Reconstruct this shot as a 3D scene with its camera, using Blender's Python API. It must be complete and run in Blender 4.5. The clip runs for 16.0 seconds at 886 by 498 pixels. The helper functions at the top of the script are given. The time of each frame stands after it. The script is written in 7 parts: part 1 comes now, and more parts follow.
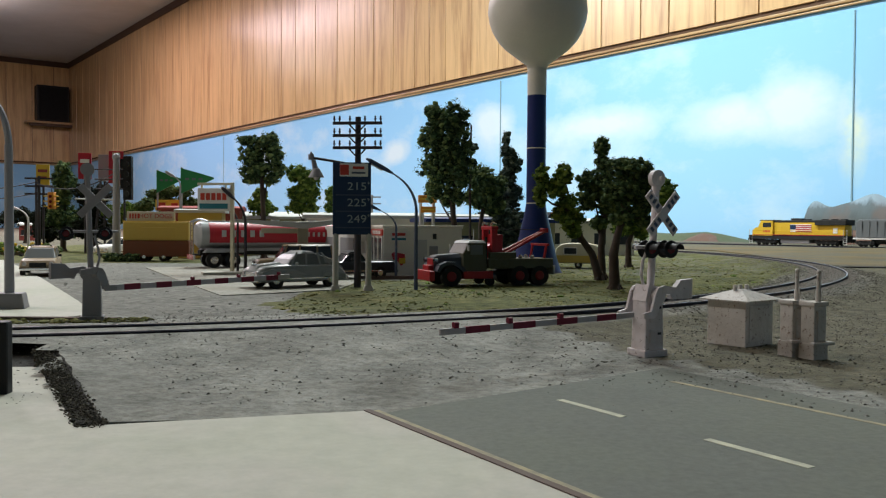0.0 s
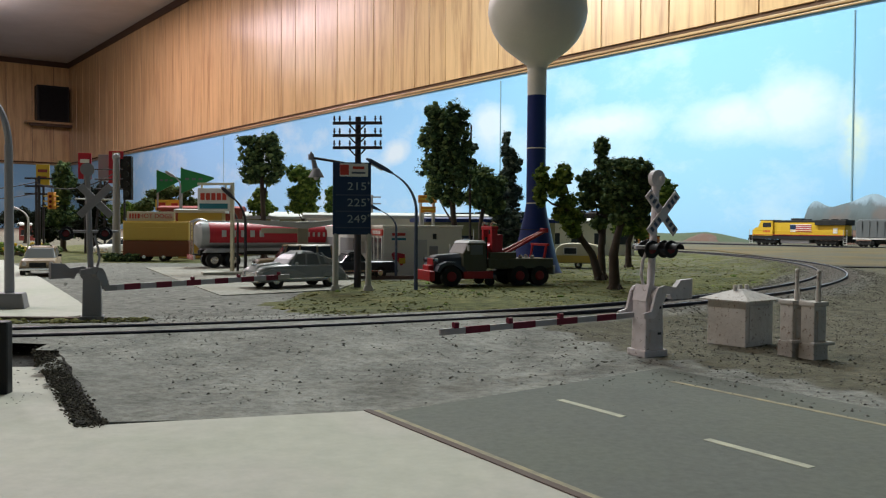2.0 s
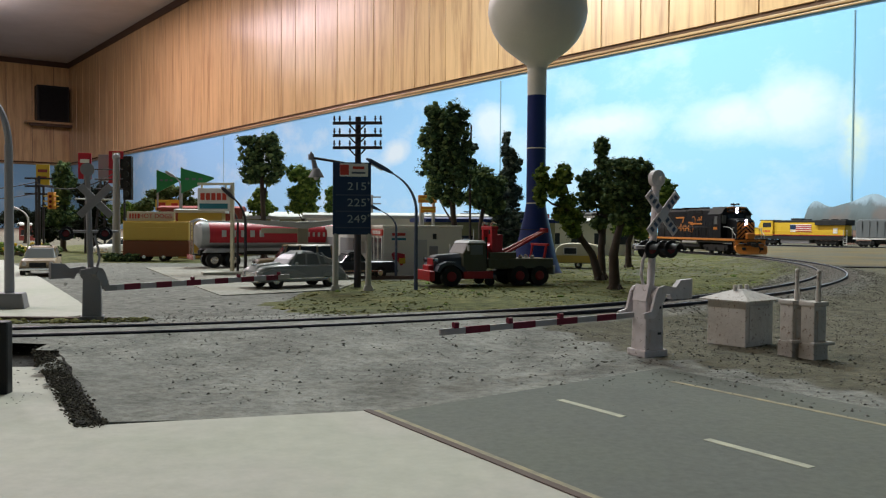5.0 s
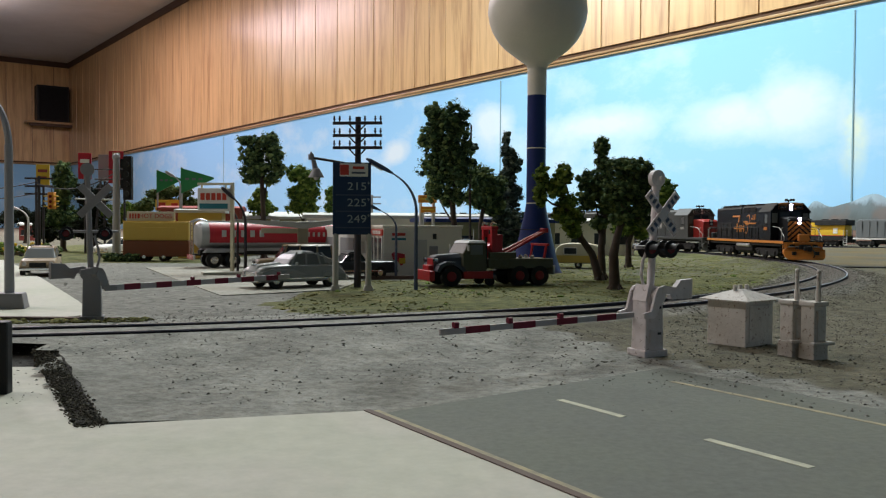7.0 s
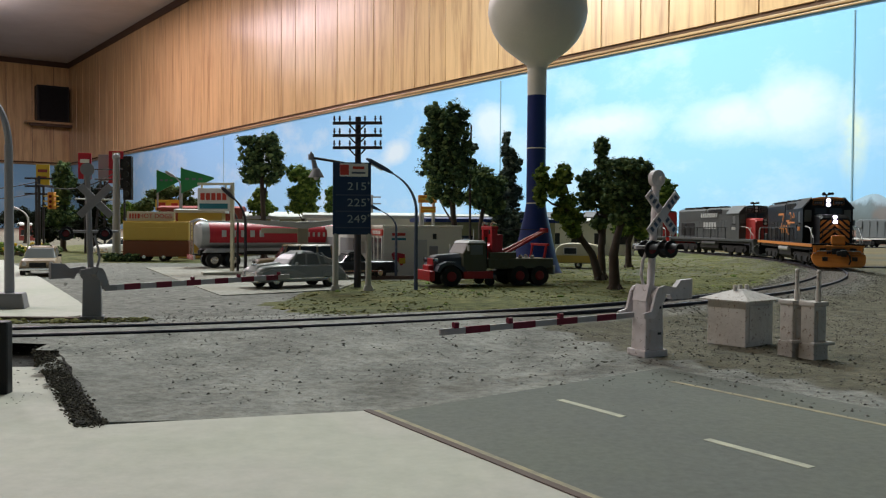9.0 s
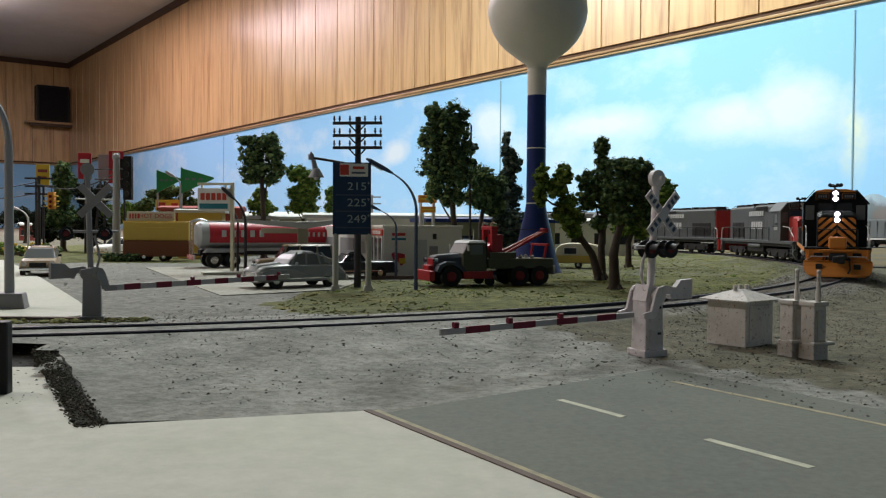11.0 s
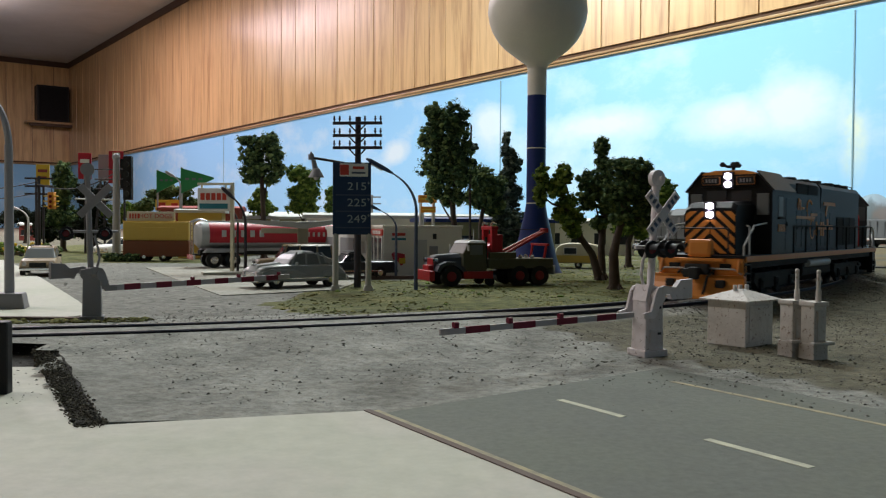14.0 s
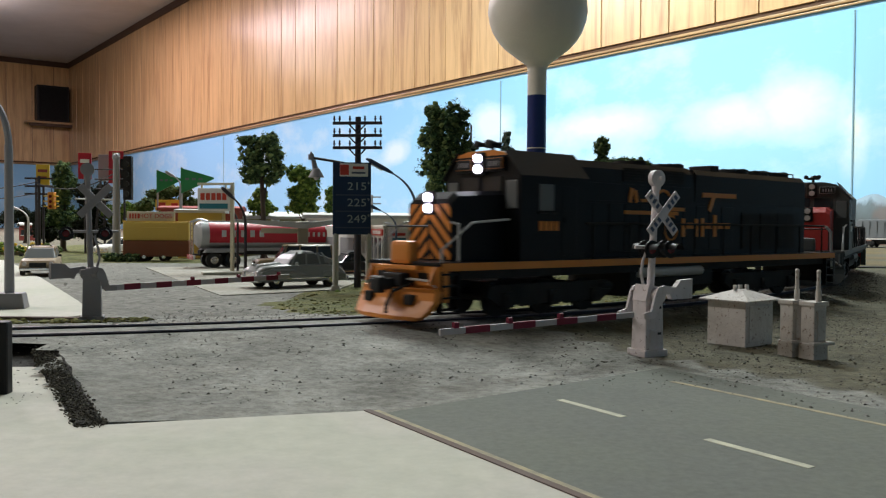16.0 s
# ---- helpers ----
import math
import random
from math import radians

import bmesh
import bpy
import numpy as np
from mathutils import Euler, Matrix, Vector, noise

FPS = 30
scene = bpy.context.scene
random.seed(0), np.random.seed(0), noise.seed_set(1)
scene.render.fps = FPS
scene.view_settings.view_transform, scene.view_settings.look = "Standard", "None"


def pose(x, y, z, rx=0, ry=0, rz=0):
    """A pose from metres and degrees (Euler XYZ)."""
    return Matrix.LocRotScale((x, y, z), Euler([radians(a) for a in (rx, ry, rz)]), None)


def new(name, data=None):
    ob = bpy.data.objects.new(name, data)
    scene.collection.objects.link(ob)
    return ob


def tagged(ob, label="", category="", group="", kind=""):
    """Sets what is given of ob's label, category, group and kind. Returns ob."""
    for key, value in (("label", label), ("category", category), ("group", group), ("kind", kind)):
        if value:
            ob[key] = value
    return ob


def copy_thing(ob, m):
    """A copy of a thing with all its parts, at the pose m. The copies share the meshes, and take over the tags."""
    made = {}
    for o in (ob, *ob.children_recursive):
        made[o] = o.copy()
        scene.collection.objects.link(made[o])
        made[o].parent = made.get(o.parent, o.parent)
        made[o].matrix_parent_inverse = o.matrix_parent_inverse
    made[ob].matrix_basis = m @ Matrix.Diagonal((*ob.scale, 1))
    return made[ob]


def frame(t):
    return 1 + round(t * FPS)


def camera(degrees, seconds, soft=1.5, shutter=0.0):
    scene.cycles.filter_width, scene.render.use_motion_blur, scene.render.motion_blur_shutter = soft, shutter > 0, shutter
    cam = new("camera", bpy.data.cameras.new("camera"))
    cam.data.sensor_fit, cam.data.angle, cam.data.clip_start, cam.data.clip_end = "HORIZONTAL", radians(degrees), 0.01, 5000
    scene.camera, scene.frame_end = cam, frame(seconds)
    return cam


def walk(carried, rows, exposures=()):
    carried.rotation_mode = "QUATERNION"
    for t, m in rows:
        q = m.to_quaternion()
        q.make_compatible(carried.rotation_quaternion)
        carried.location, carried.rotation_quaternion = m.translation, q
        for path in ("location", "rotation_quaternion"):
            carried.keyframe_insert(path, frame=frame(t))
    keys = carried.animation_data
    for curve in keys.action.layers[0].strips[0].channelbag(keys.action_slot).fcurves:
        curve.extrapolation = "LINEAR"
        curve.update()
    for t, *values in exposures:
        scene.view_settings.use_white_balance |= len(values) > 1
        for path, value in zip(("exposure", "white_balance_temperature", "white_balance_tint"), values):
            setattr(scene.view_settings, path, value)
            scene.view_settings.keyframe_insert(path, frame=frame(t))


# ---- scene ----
# All plan numbers are model metres (the layout is 1:87); S turns them into metres.
S = 1 / 87
cam = camera(53.75, 16.0, soft=1.2, shutter=0.7)
CAM = Matrix.Translation((0, 0, 2.41 * S)) @ pose(0, 0, 0, 90 - 1.452, 0, 0) @ pose(0, 0, 0, 0, 0, 0.4)
walk(cam, [(0.0, CAM), (16.0, CAM)], exposures=[(0.0, 0.2, 6500, 10), (14.0, 0.24, 6500, 10), (15.0, 0.3, 6500, 10), (16.0, 0.42, 6500, 10)])

# the back wall stands WALL from the camera; s runs along it, d out of it
WALL, U, N = 173.3, (-0.595, 0.804), (0.804, 0.595)
PANEL_Z, CEIL_Z, FLOOR_Z, S_END, S_START, D_FRONT = 49.0, 128.3, -85.0, 729.0, -190.0, 400.0


def W(s, d, z=0.0):
    """A point by its run along the back wall, its distance from it and its height."""
    k = WALL - d
    return Vector((U[0] * s + N[0] * k, U[1] * s + N[1] * k, z))


def at(x, y, z=0.0, rz=0.0, rx=0.0, ry=0.0):
    return pose(x * S, y * S, z * S, rx, ry, rz)


# ---- world and lamps ----
world = bpy.data.worlds.new("world")
scene.world = world
world.use_nodes = True
world.node_tree.nodes["Background"].inputs[0].default_value = (0.75, 0.85, 1.0, 1)
world.node_tree.nodes["Background"].inputs[1].default_value = 0.03


def ceiling_lamp(s, d, length, width, watts, colour):
    lamp = bpy.data.lights.new("ceiling_tube", "AREA")
    lamp.shape, lamp.size, lamp.size_y, lamp.energy, lamp.color = "RECTANGLE", length * S, width * S, watts, colour
    ob = new("ceiling_tube", lamp)
    p = W(s, d, CEIL_Z - 6)
    ob.matrix_world = Matrix.Translation(p * S) @ pose(0, 0, 0, 0, 0, math.degrees(math.atan2(U[1], U[0])))


COOL, WARM, PINK = (0.92, 1.0, 0.99), (1.0, 0.9, 0.95), (1.0, 0.76, 0.84)
ceiling_lamp(125, 86, 106, 12, 44, COOL)
ceiling_lamp(300, 150, 106, 12, 54, WARM)
ceiling_lamp(455, 70, 120, 30, 21, PINK)
bulb = bpy.data.lights.new("ceiling_bulb", "POINT")
bulb.energy, bulb.color, bulb.shadow_soft_size = 5.5, (1.0, 0.82, 0.82), 0.03
new("ceiling_bulb", bulb).matrix_world = Matrix.Translation(W(540, 105, CEIL_Z - 14.0) * S)
# unseen fill lamp, added to brighten the fronts that face left
ceiling_lamp(140, 258, 106, 12, 21, (1.0, 0.97, 0.94))
# ---- materials ----
def material(name, build, rough=0.6, metal=0.0, bump=0.0, bump_scale=400.0, spec=0.5, coord="Object", detail=4.0):
    """A principled material; build(nodes, links, coordinates) gives the socket of its base colour."""
    m = bpy.data.materials.new(name)
    m.use_nodes = True
    nt = m.node_tree
    b = nt.nodes["Principled BSDF"]
    b.inputs["Roughness"].default_value, b.inputs["Metallic"].default_value = rough, metal
    b.inputs["Specular IOR Level"].default_value = spec
    tc = nt.nodes.new("ShaderNodeTexCoord").outputs[coord]
    sock = build(nt, tc)
    if sock is not None:
        nt.links.new(sock, b.inputs["Base Color"])
    if bump:
        n = tex_noise(nt, tc, bump_scale, detail)
        bp = nt.nodes.new("ShaderNodeBump")
        bp.inputs["Strength"].default_value, bp.inputs["Distance"].default_value = bump, 0.0006
        nt.links.new(n, bp.inputs["Height"])
        nt.links.new(bp.outputs[0], b.inputs["Normal"])
    return m


def tex_noise(nt, tc, scale, detail=4.0, rough=0.6, stretch=None):
    if stretch:
        mp = nt.nodes.new("ShaderNodeMapping")
        mp.inputs["Scale"].default_value = stretch
        nt.links.new(tc, mp.inputs[0])
        tc = mp.outputs[0]
    n = nt.nodes.new("ShaderNodeTexNoise")
    n.inputs["Scale"].default_value, n.inputs["Detail"].default_value, n.inputs["Roughness"].default_value = scale, detail, rough
    nt.links.new(tc, n.inputs["Vector"])
    return n.outputs[0]


def ramp(nt, fac, stops):
    r = nt.nodes.new("ShaderNodeValToRGB")
    e = r.color_ramp.elements
    while len(e) < len(stops):
        e.new(0.5)
    for i, (p, c) in enumerate(stops):
        e[i].position, e[i].color = p, (*c, 1)
    nt.links.new(fac, r.inputs[0])
    return r.outputs[0]


def mix(nt, fac, a, b, mode="MIX"):
    n = nt.nodes.new("ShaderNodeMix")
    n.data_type, n.blend_type = "RGBA", mode
    for sock, val in ((n.inputs[0], fac), (n.inputs[6], a), (n.inputs[7], b)):
        if isinstance(val, (int, float)):
            sock.default_value = val
        elif isinstance(val, tuple):
            sock.default_value = (*val, 1)
        else:
            nt.links.new(val, sock)
    return n.outputs[2]


def mult(nt, a, b):
    n = nt.nodes.new("ShaderNodeMath")
    n.operation = "MULTIPLY"
    for sock, val in ((n.inputs[0], a), (n.inputs[1], b)):
        if isinstance(val, (int, float)):
            sock.default_value = val
        else:
            nt.links.new(val, sock)
    return n.outputs[0]


def worn(name, colour, rough=0.45, dirt=0.25, metal=0.0, scale=90.0, bump=0.08, dirt_colour=None, spec=0.3):
    """Model paint: a base colour with dust in patches and fine mottling."""
    def build(nt, tc):
        a = ramp(nt, tex_noise(nt, tc, scale), [(0.38, (0, 0, 0)), (0.72, (1, 1, 1))])
        c = dirt_colour or tuple(0.7 * v + 0.3 * 0.18 for v in colour)
        big = mix(nt, mult(nt, a, dirt), colour, c)
        f = tex_noise(nt, tc, scale * 9, 3)
        return mix(nt, mult(nt, f, 0.22), big, tuple(0.55 * v for v in colour))
    return material(name, build, rough, metal, bump, 900.0, spec)


def speckled(name, stops, scale, fine, rough=0.95, bump=0.5, bump_scale=700.0, patch=None, patch_scale=8.0, grain=0.55):
    def build(nt, tc):
        c = ramp(nt, tex_noise(nt, tc, scale, 6, 0.7), stops)
        if patch:
            p = ramp(nt, tex_noise(nt, tc, patch_scale, 4), [(0.42, (0, 0, 0)), (0.6, (1, 1, 1))])
            c = mix(nt, p, c, patch)
        f = ramp(nt, tex_noise(nt, tc, fine, 3, 0.7), [(0.3, (1 - grain,) * 3), (0.6, (1, 1, 1)), (0.75, (1 + grain * 0.45,) * 3)])
        return mix(nt, 1.0, c, f, "MULTIPLY")
    return material(name, build, rough, 0, bump, bump_scale, 0.25)


def glow(name, colour, strength):
    m = bpy.data.materials.new(name)
    m.use_nodes = True
    b = m.node_tree.nodes["Principled BSDF"]
    b.inputs["Base Color"].default_value = (*colour, 1)
    b.inputs["Emission Color"].default_value = (*colour, 1)
    b.inputs["Emission Strength"].default_value = strength
    return m


def panel_wood(name, base, dark, stretch, rough=0.33):
    def build(nt, tc):
        oi = nt.nodes.new("ShaderNodeObjectInfo")
        ad = nt.nodes.new("ShaderNodeVectorMath")
        sc = nt.nodes.new("ShaderNodeVectorMath")
        sc.operation, ad.operation = "SCALE", "ADD"
        cb = nt.nodes.new("ShaderNodeCombineXYZ")
        for i in range(3):
            nt.links.new(oi.outputs["Random"], cb.inputs[i])
        nt.links.new(cb.outputs[0], sc.inputs[0])
        sc.inputs["Scale"].default_value = 7.0
        nt.links.new(tc, ad.inputs[0])
        nt.links.new(sc.outputs[0], ad.inputs[1])
        v = ad.outputs[0]
        g = tex_noise(nt, v, 6.0, 5, 0.65, stretch)
        c = ramp(nt, g, [(0.34, dark), (0.5, base), (0.68, tuple(1.15 * x for x in base))])
        f = tex_noise(nt, v, 42.0, 4, 0.7, stretch)
        c = mix(nt, mult(nt, f, 0.22), c, dark)
        rings = nt.nodes.new("ShaderNodeMath")
        rings.operation = "SINE"
        nt.links.new(mult(nt, tex_noise(nt, v, 1.5, 2, 0.4, stretch), 70.0), rings.inputs[0])
        c = mix(nt, mult(nt, ramp(nt, rings.outputs[0], [(0.2, (0, 0, 0)), (1.0, (1, 1, 1))]), 0.3), c, dark)
        k = ramp(nt, tex_noise(nt, v, 2.4, 3, 0.5, (stretch[0] * 0.6, stretch[1] * 0.6, 1.0)), [(0.62, (0, 0, 0)), (0.72, (1, 1, 1))])
        c = mix(nt, mult(nt, k, 0.5), c, dark)
        tint = nt.nodes.new("ShaderNodeMapRange")
        tint.inputs["To Min"].default_value, tint.inputs["To Max"].default_value = 0.0, 0.16
        nt.links.new(oi.outputs["Random"], tint.inputs["Value"])
        return mix(nt, tint.outputs[0], c, dark)
    return material(name, build, rough, 0, 0.05, 300.0, 0.5 if rough < 0.5 else 0.2)


M = {}
M["panel"] = panel_wood("wood_panelling", (0.64, 0.435, 0.215), (0.4, 0.235, 0.11), (5.0, 5.0, 0.35), 0.28)
M["groove"] = worn("panel_groove", (0.09, 0.045, 0.02), 0.7)
M["trim"] = panel_wood("wood_trim", (0.42, 0.27, 0.125), (0.25, 0.14, 0.06), (0.6, 0.6, 6.0))
M["dark_trim"] = worn("dark_wood_trim", (0.07, 0.035, 0.02), 0.5)
M["ceiling"] = speckled("ceiling_paint", [(0.3, (0.62, 0.6, 0.58)), (0.7, (0.72, 0.7, 0.68))], 4.0, 160.0, 0.9, 0.3, 120.0, None, 8.0, 0.15)
M["carpet"] = speckled("carpet", [(0.3, (0.12, 0.11, 0.1)), (0.7, (0.2, 0.18, 0.16))], 20.0, 300.0)
M["rail"] = worn("rail_steel", (0.014, 0.012, 0.022), 0.6, 0.1, 0.0)
M["rail_top"] = worn("rail_head", (0.13, 0.125, 0.15), 0.34, 0.1, 0.7)
M["tie"] = worn("sleeper", (0.16, 0.14, 0.12), 0.9, 0.5)
M["ballast"] = speckled("ballast", [(0.25, (0.13, 0.125, 0.12)), (0.5, (0.28, 0.27, 0.255)), (0.8, (0.42, 0.41, 0.39))], 420.0, 1500.0, 0.95, 1.0, 900.0)
M["asphalt"] = speckled("asphalt", [(0.3, (0.115, 0.125, 0.11)), (0.7, (0.155, 0.165, 0.145))], 14.0, 700.0, 0.9, 0.12, 1200.0, (0.138, 0.15, 0.125), 22.0, 0.16)
M["concrete"] = speckled("pale_concrete", [(0.3, (0.4, 0.405, 0.335)), (0.7, (0.48, 0.48, 0.405))], 16.0, 260.0, 0.85, 0.1, 700.0, (0.47, 0.455, 0.4), 24.0, 0.1)
M["old_concrete"] = speckled("stained_concrete", [(0.3, (0.24, 0.235, 0.2)), (0.7, (0.36, 0.355, 0.31))], 30.0, 420.0, 0.9, 0.3, 700.0, (0.27, 0.255, 0.21), 20.0, 0.3)
M["kerb"] = worn("kerb_edge", (0.33, 0.27, 0.21), 0.9, 0.6)
M["kerb_dark"] = worn("kerb_gutter", (0.13, 0.095, 0.08), 0.9, 0.6)
# near-black paint that stands in for shadow at the plywood edge
M["dark_void"] = worn("painted_edge_shadow", (0.035, 0.033, 0.03), 0.95, 0.3)
M["line_white"] = worn("worn_cream_paint", (0.5, 0.5, 0.38), 0.85, 0.9, 0, 220.0, 0.08, (0.26, 0.26, 0.22))
M["line_yellow"] = worn("worn_yellow_paint", (0.37, 0.33, 0.2), 0.85, 1.0, 0, 220.0, 0.08, (0.19, 0.185, 0.15))
M["black"] = worn("black_plastic", (0.012, 0.012, 0.013), 0.5, 0.15)
M["ply"] = speckled("dusty_plywood", [(0.3, (0.085, 0.065, 0.028)), (0.5, (0.14, 0.104, 0.042)), (0.75, (0.17, 0.138, 0.07))], 9.0, 260.0, 0.9, 0.25, 400.0, (0.1, 0.092, 0.066), 7.0, 0.3)
# ---- building blocks ----
def empty(name, m=None, **tags):
    ob = new(name)
    ob.empty_display_size = 0.01
    if m is not None:
        ob.matrix_world = m
    return tagged(ob, **tags) if tags else ob


def mesh_of(name, bm, mat, smooth=False, scale=S):
    me = bpy.data.meshes.new(name)
    bmesh.ops.scale(bm, vec=(scale,) * 3, verts=bm.verts)
    bmesh.ops.recalc_face_normals(bm, faces=bm.faces)
    if smooth:
        for f in bm.faces:
            f.smooth = True
        for e in bm.edges:
            if len(e.link_faces) == 2 and e.calc_face_angle() > 0.7:
                e.smooth = False
    bm.to_mesh(me)
    bm.free()
    for m in (mat if isinstance(mat, (list, tuple)) else [mat]):
        me.materials.append(M[m] if isinstance(m, str) else m)
    return me


def part(name, bm, mat, parent=None, label="", smooth=False, m=None):
    """Links a bmesh (model metres) as one mesh object under a thing or a part."""
    ob = new(name, mesh_of(name, bm, mat, smooth))
    if parent is not None:
        ob.parent = parent
    if m is not None:
        ob.matrix_basis = m
    if label:
        ob["label"] = label
    return ob


def alone(name, bm, mat, m, label, category, group="", kind="", smooth=False):
    ob = part(name, bm, mat, None, "", smooth, m)
    return tagged(ob, label, category, group, kind)


def add_box(bm, x, y, z, sx, sy, sz, bevel=0.0, m=None, taper=1.0, taper_y=None):
    """A box whose bottom centre is at x, y, z; taper narrows its top."""
    r = bmesh.ops.create_cube(bm, size=1.0)["verts"]
    ty = taper if taper_y is None else taper_y
    for v in r:
        k = v.co.z > 0
        v.co = Vector((v.co.x * sx * (taper if k else 1), v.co.y * sy * (ty if k else 1), (v.co.z + 0.5) * sz))
    if bevel:
        ed = list({e for v in r for e in v.link_edges})
        g = bmesh.ops.bevel(bm, geom=ed, offset=bevel, segments=2, profile=0.6, affect="EDGES")
        r = list({v for f in g["faces"] for v in f.verts} | {v for v in r if v.is_valid})
    t = Matrix.Translation((x, y, z))
    bmesh.ops.transform(bm, matrix=(t @ m) if m is not None else t, verts=r)
    return r


def add_tube(bm, a, b, r1, r2=None, n=10, caps=True):
    """A round bar from a to b."""
    a, b = Vector(a), Vector(b)
    d = b - a
    r = bmesh.ops.create_cone(bm, cap_ends=caps, segments=n, radius1=r1, radius2=r1 if r2 is None else r2, depth=d.length)["verts"]
    q = d.to_track_quat("Z", "Y").to_matrix().to_4x4()
    bmesh.ops.transform(bm, matrix=Matrix.Translation((a + b) / 2) @ q, verts=r)
    return r


def add_path(bm, pts, r, n=8):
    for a, b in zip(pts, pts[1:]):
        add_tube(bm, a, b, r, n=n)
    for p in pts[1:-1]:
        add_ball(bm, p, r, 8, 5)


def add_ball(bm, c, r, u=12, v=8, sx=1, sy=1, sz=1):
    g = bmesh.ops.create_uvsphere(bm, u_segments=u, v_segments=v, radius=r)["verts"]
    for w in g:
        w.co = Vector((w.co.x * sx + c[0], w.co.y * sy + c[1], w.co.z * sz + c[2]))
    return g


def add_lathe(bm, profile, n=24, c=(0, 0, 0)):
    """Turns (radius, height) pairs round a vertical axis."""
    rings = []
    for r, z in profile:
        rings.append([bm.verts.new((c[0] + r * math.cos(2 * math.pi * i / n), c[1] + r * math.sin(2 * math.pi * i / n), c[2] + z)) for i in range(n)])
    for p, q in zip(rings, rings[1:]):
        for i in range(n):
            bm.faces.new((p[i], p[(i + 1) % n], q[(i + 1) % n], q[i]))
    bm.faces.new(rings[0][::-1])
    bm.faces.new(rings[-1])


def add_prism(bm, outline, y0, y1, m=None):
    """Pushes an outline in x, z from y0 to y1."""
    a = [bm.verts.new((x, y0, z)) for x, z in outline]
    b = [bm.verts.new((x, y1, z)) for x, z in outline]
    n = len(a)
    bm.faces.new(a)
    bm.faces.new(b[::-1])
    for i in range(n):
        bm.faces.new((a[i], b[i], b[(i + 1) % n], a[(i + 1) % n]))
    if m is not None:
        bmesh.ops.transform(bm, matrix=m, verts=a + b)
    return a + b


def add_loft(bm, rings, cap=True):
    """Skins equal-length rings of points."""
    vs = [[bm.verts.new(p) for p in ring] for ring in rings]
    n = len(vs[0])
    for p, q in zip(vs, vs[1:]):
        for i in range(n):
            bm.faces.new((p[i], p[(i + 1) % n], q[(i + 1) % n], q[i]))
    if cap:
        bm.faces.new(vs[0][::-1])
        bm.faces.new(vs[-1])
    return [v for r in vs for v in r]


def box_bm(x, y, z, sx, sy, sz, bevel=0.0, **k):
    bm = bmesh.new()
    add_box(bm, x, y, z, sx, sy, sz, bevel, **k)
    return bm


def tube_bm(a, b, r1, r2=None, n=12):
    bm = bmesh.new()
    add_tube(bm, a, b, r1, r2, n)
    return bm


def path_bm(pts, r, n=8):
    bm = bmesh.new()
    add_path(bm, [Vector(p) for p in pts], r, n)
    return bm


def prism_bm(outline, y0, y1, m=None):
    bm = bmesh.new()
    add_prism(bm, outline, y0, y1, m)
    return bm


def text(name, words, height, m, mat, parent=None, squeeze=1.0, deep=0.01, label="", align="CENTER"):
    """Raised lettering as a mesh; it stands in x, z of the pose m (given in model metres there)."""
    cu = bpy.data.curves.new(name, "FONT")
    cu.body, cu.align_x, cu.align_y, cu.size, cu.extrude = words, align, "CENTER", height * 1.38 * S, deep * S
    cu.resolution_u = 3
    tmp = bpy.data.objects.new(name, cu)
    me = bpy.data.meshes.new_from_object(tmp)
    bpy.data.objects.remove(tmp)
    me.transform(pose(0, 0, 0, 90, 0, 0) @ Matrix.Diagonal((squeeze, 1, 1, 1)))
    me.materials.append(M[mat])
    ob = new(name, me)
    if parent is not None:
        ob.parent = parent
    ob.matrix_basis = m
    if label:
        ob["label"] = label
    return ob


# ---- the track's line ----
CURVE_START, CURVE_HEAD = (-13.158, 18.890), 0.1911
CURVE_K = [0.02287, 0.02231, 0.01657, 0.01565, 0.01308, 0.01352, 0.01352, 0.01352, 0.01352]
LINE = []


def lay_line():
    step, x, y, h = 0.25, *CURVE_START, CURVE_HEAD
    for i in range(int(210 / step)):
        s = i * step
        k = float(np.interp(s, [j * 18.75 for j in range(9)], CURVE_K))
        h += k * step
        x += math.cos(h) * step
        y += math.sin(h) * step
        LINE.append((x, y, h))


lay_line()


def on_line(s):
    """Place and heading at s along the track; straight on before its start."""
    if s < 0:
        x, y, h = LINE[0]
        h0 = h
        return x + s * math.cos(h0), y + s * math.sin(h0), h0
    f = min(s / 0.25, len(LINE) - 1.001)
    i = int(f)
    a, b, k = LINE[i], LINE[i + 1], f - i
    return a[0] + (b[0] - a[0]) * k, a[1] + (b[1] - a[1]) * k, a[2] + (b[2] - a[2]) * k


LINE_XY = np.array([on_line(s)[:2] for s in np.arange(-30, 205, 0.5)])


def off_line(x, y):
    return float(np.sqrt(np.min((LINE_XY[:, 0] - x) ** 2 + (LINE_XY[:, 1] - y) ** 2)))


# ---- the room ----
def quad(bm, a, b, c, d):
    bm.faces.new([bm.verts.new(p) for p in (a, b, c, d)])


def slab(name, p, q, z0, z1, thick, mat, label, category):
    """An upright wall from p to q in plan, its face on that line, thickness behind it."""
    d = (Vector(q) - Vector(p)).to_2d()
    n = Vector((-d.y, d.x)).normalized() * thick
    bm = bmesh.new()
    ring = [(p[0], p[1]), (q[0], q[1]), (q[0] + n.x, q[1] + n.y), (p[0] + n.x, p[1] + n.y)]
    add_loft(bm, [[(x, y, z0) for x, y in ring], [(x, y, z1) for x, y in ring]])
    return alone(name, bm, mat, Matrix.Identity(4), label, category, "", "structure")


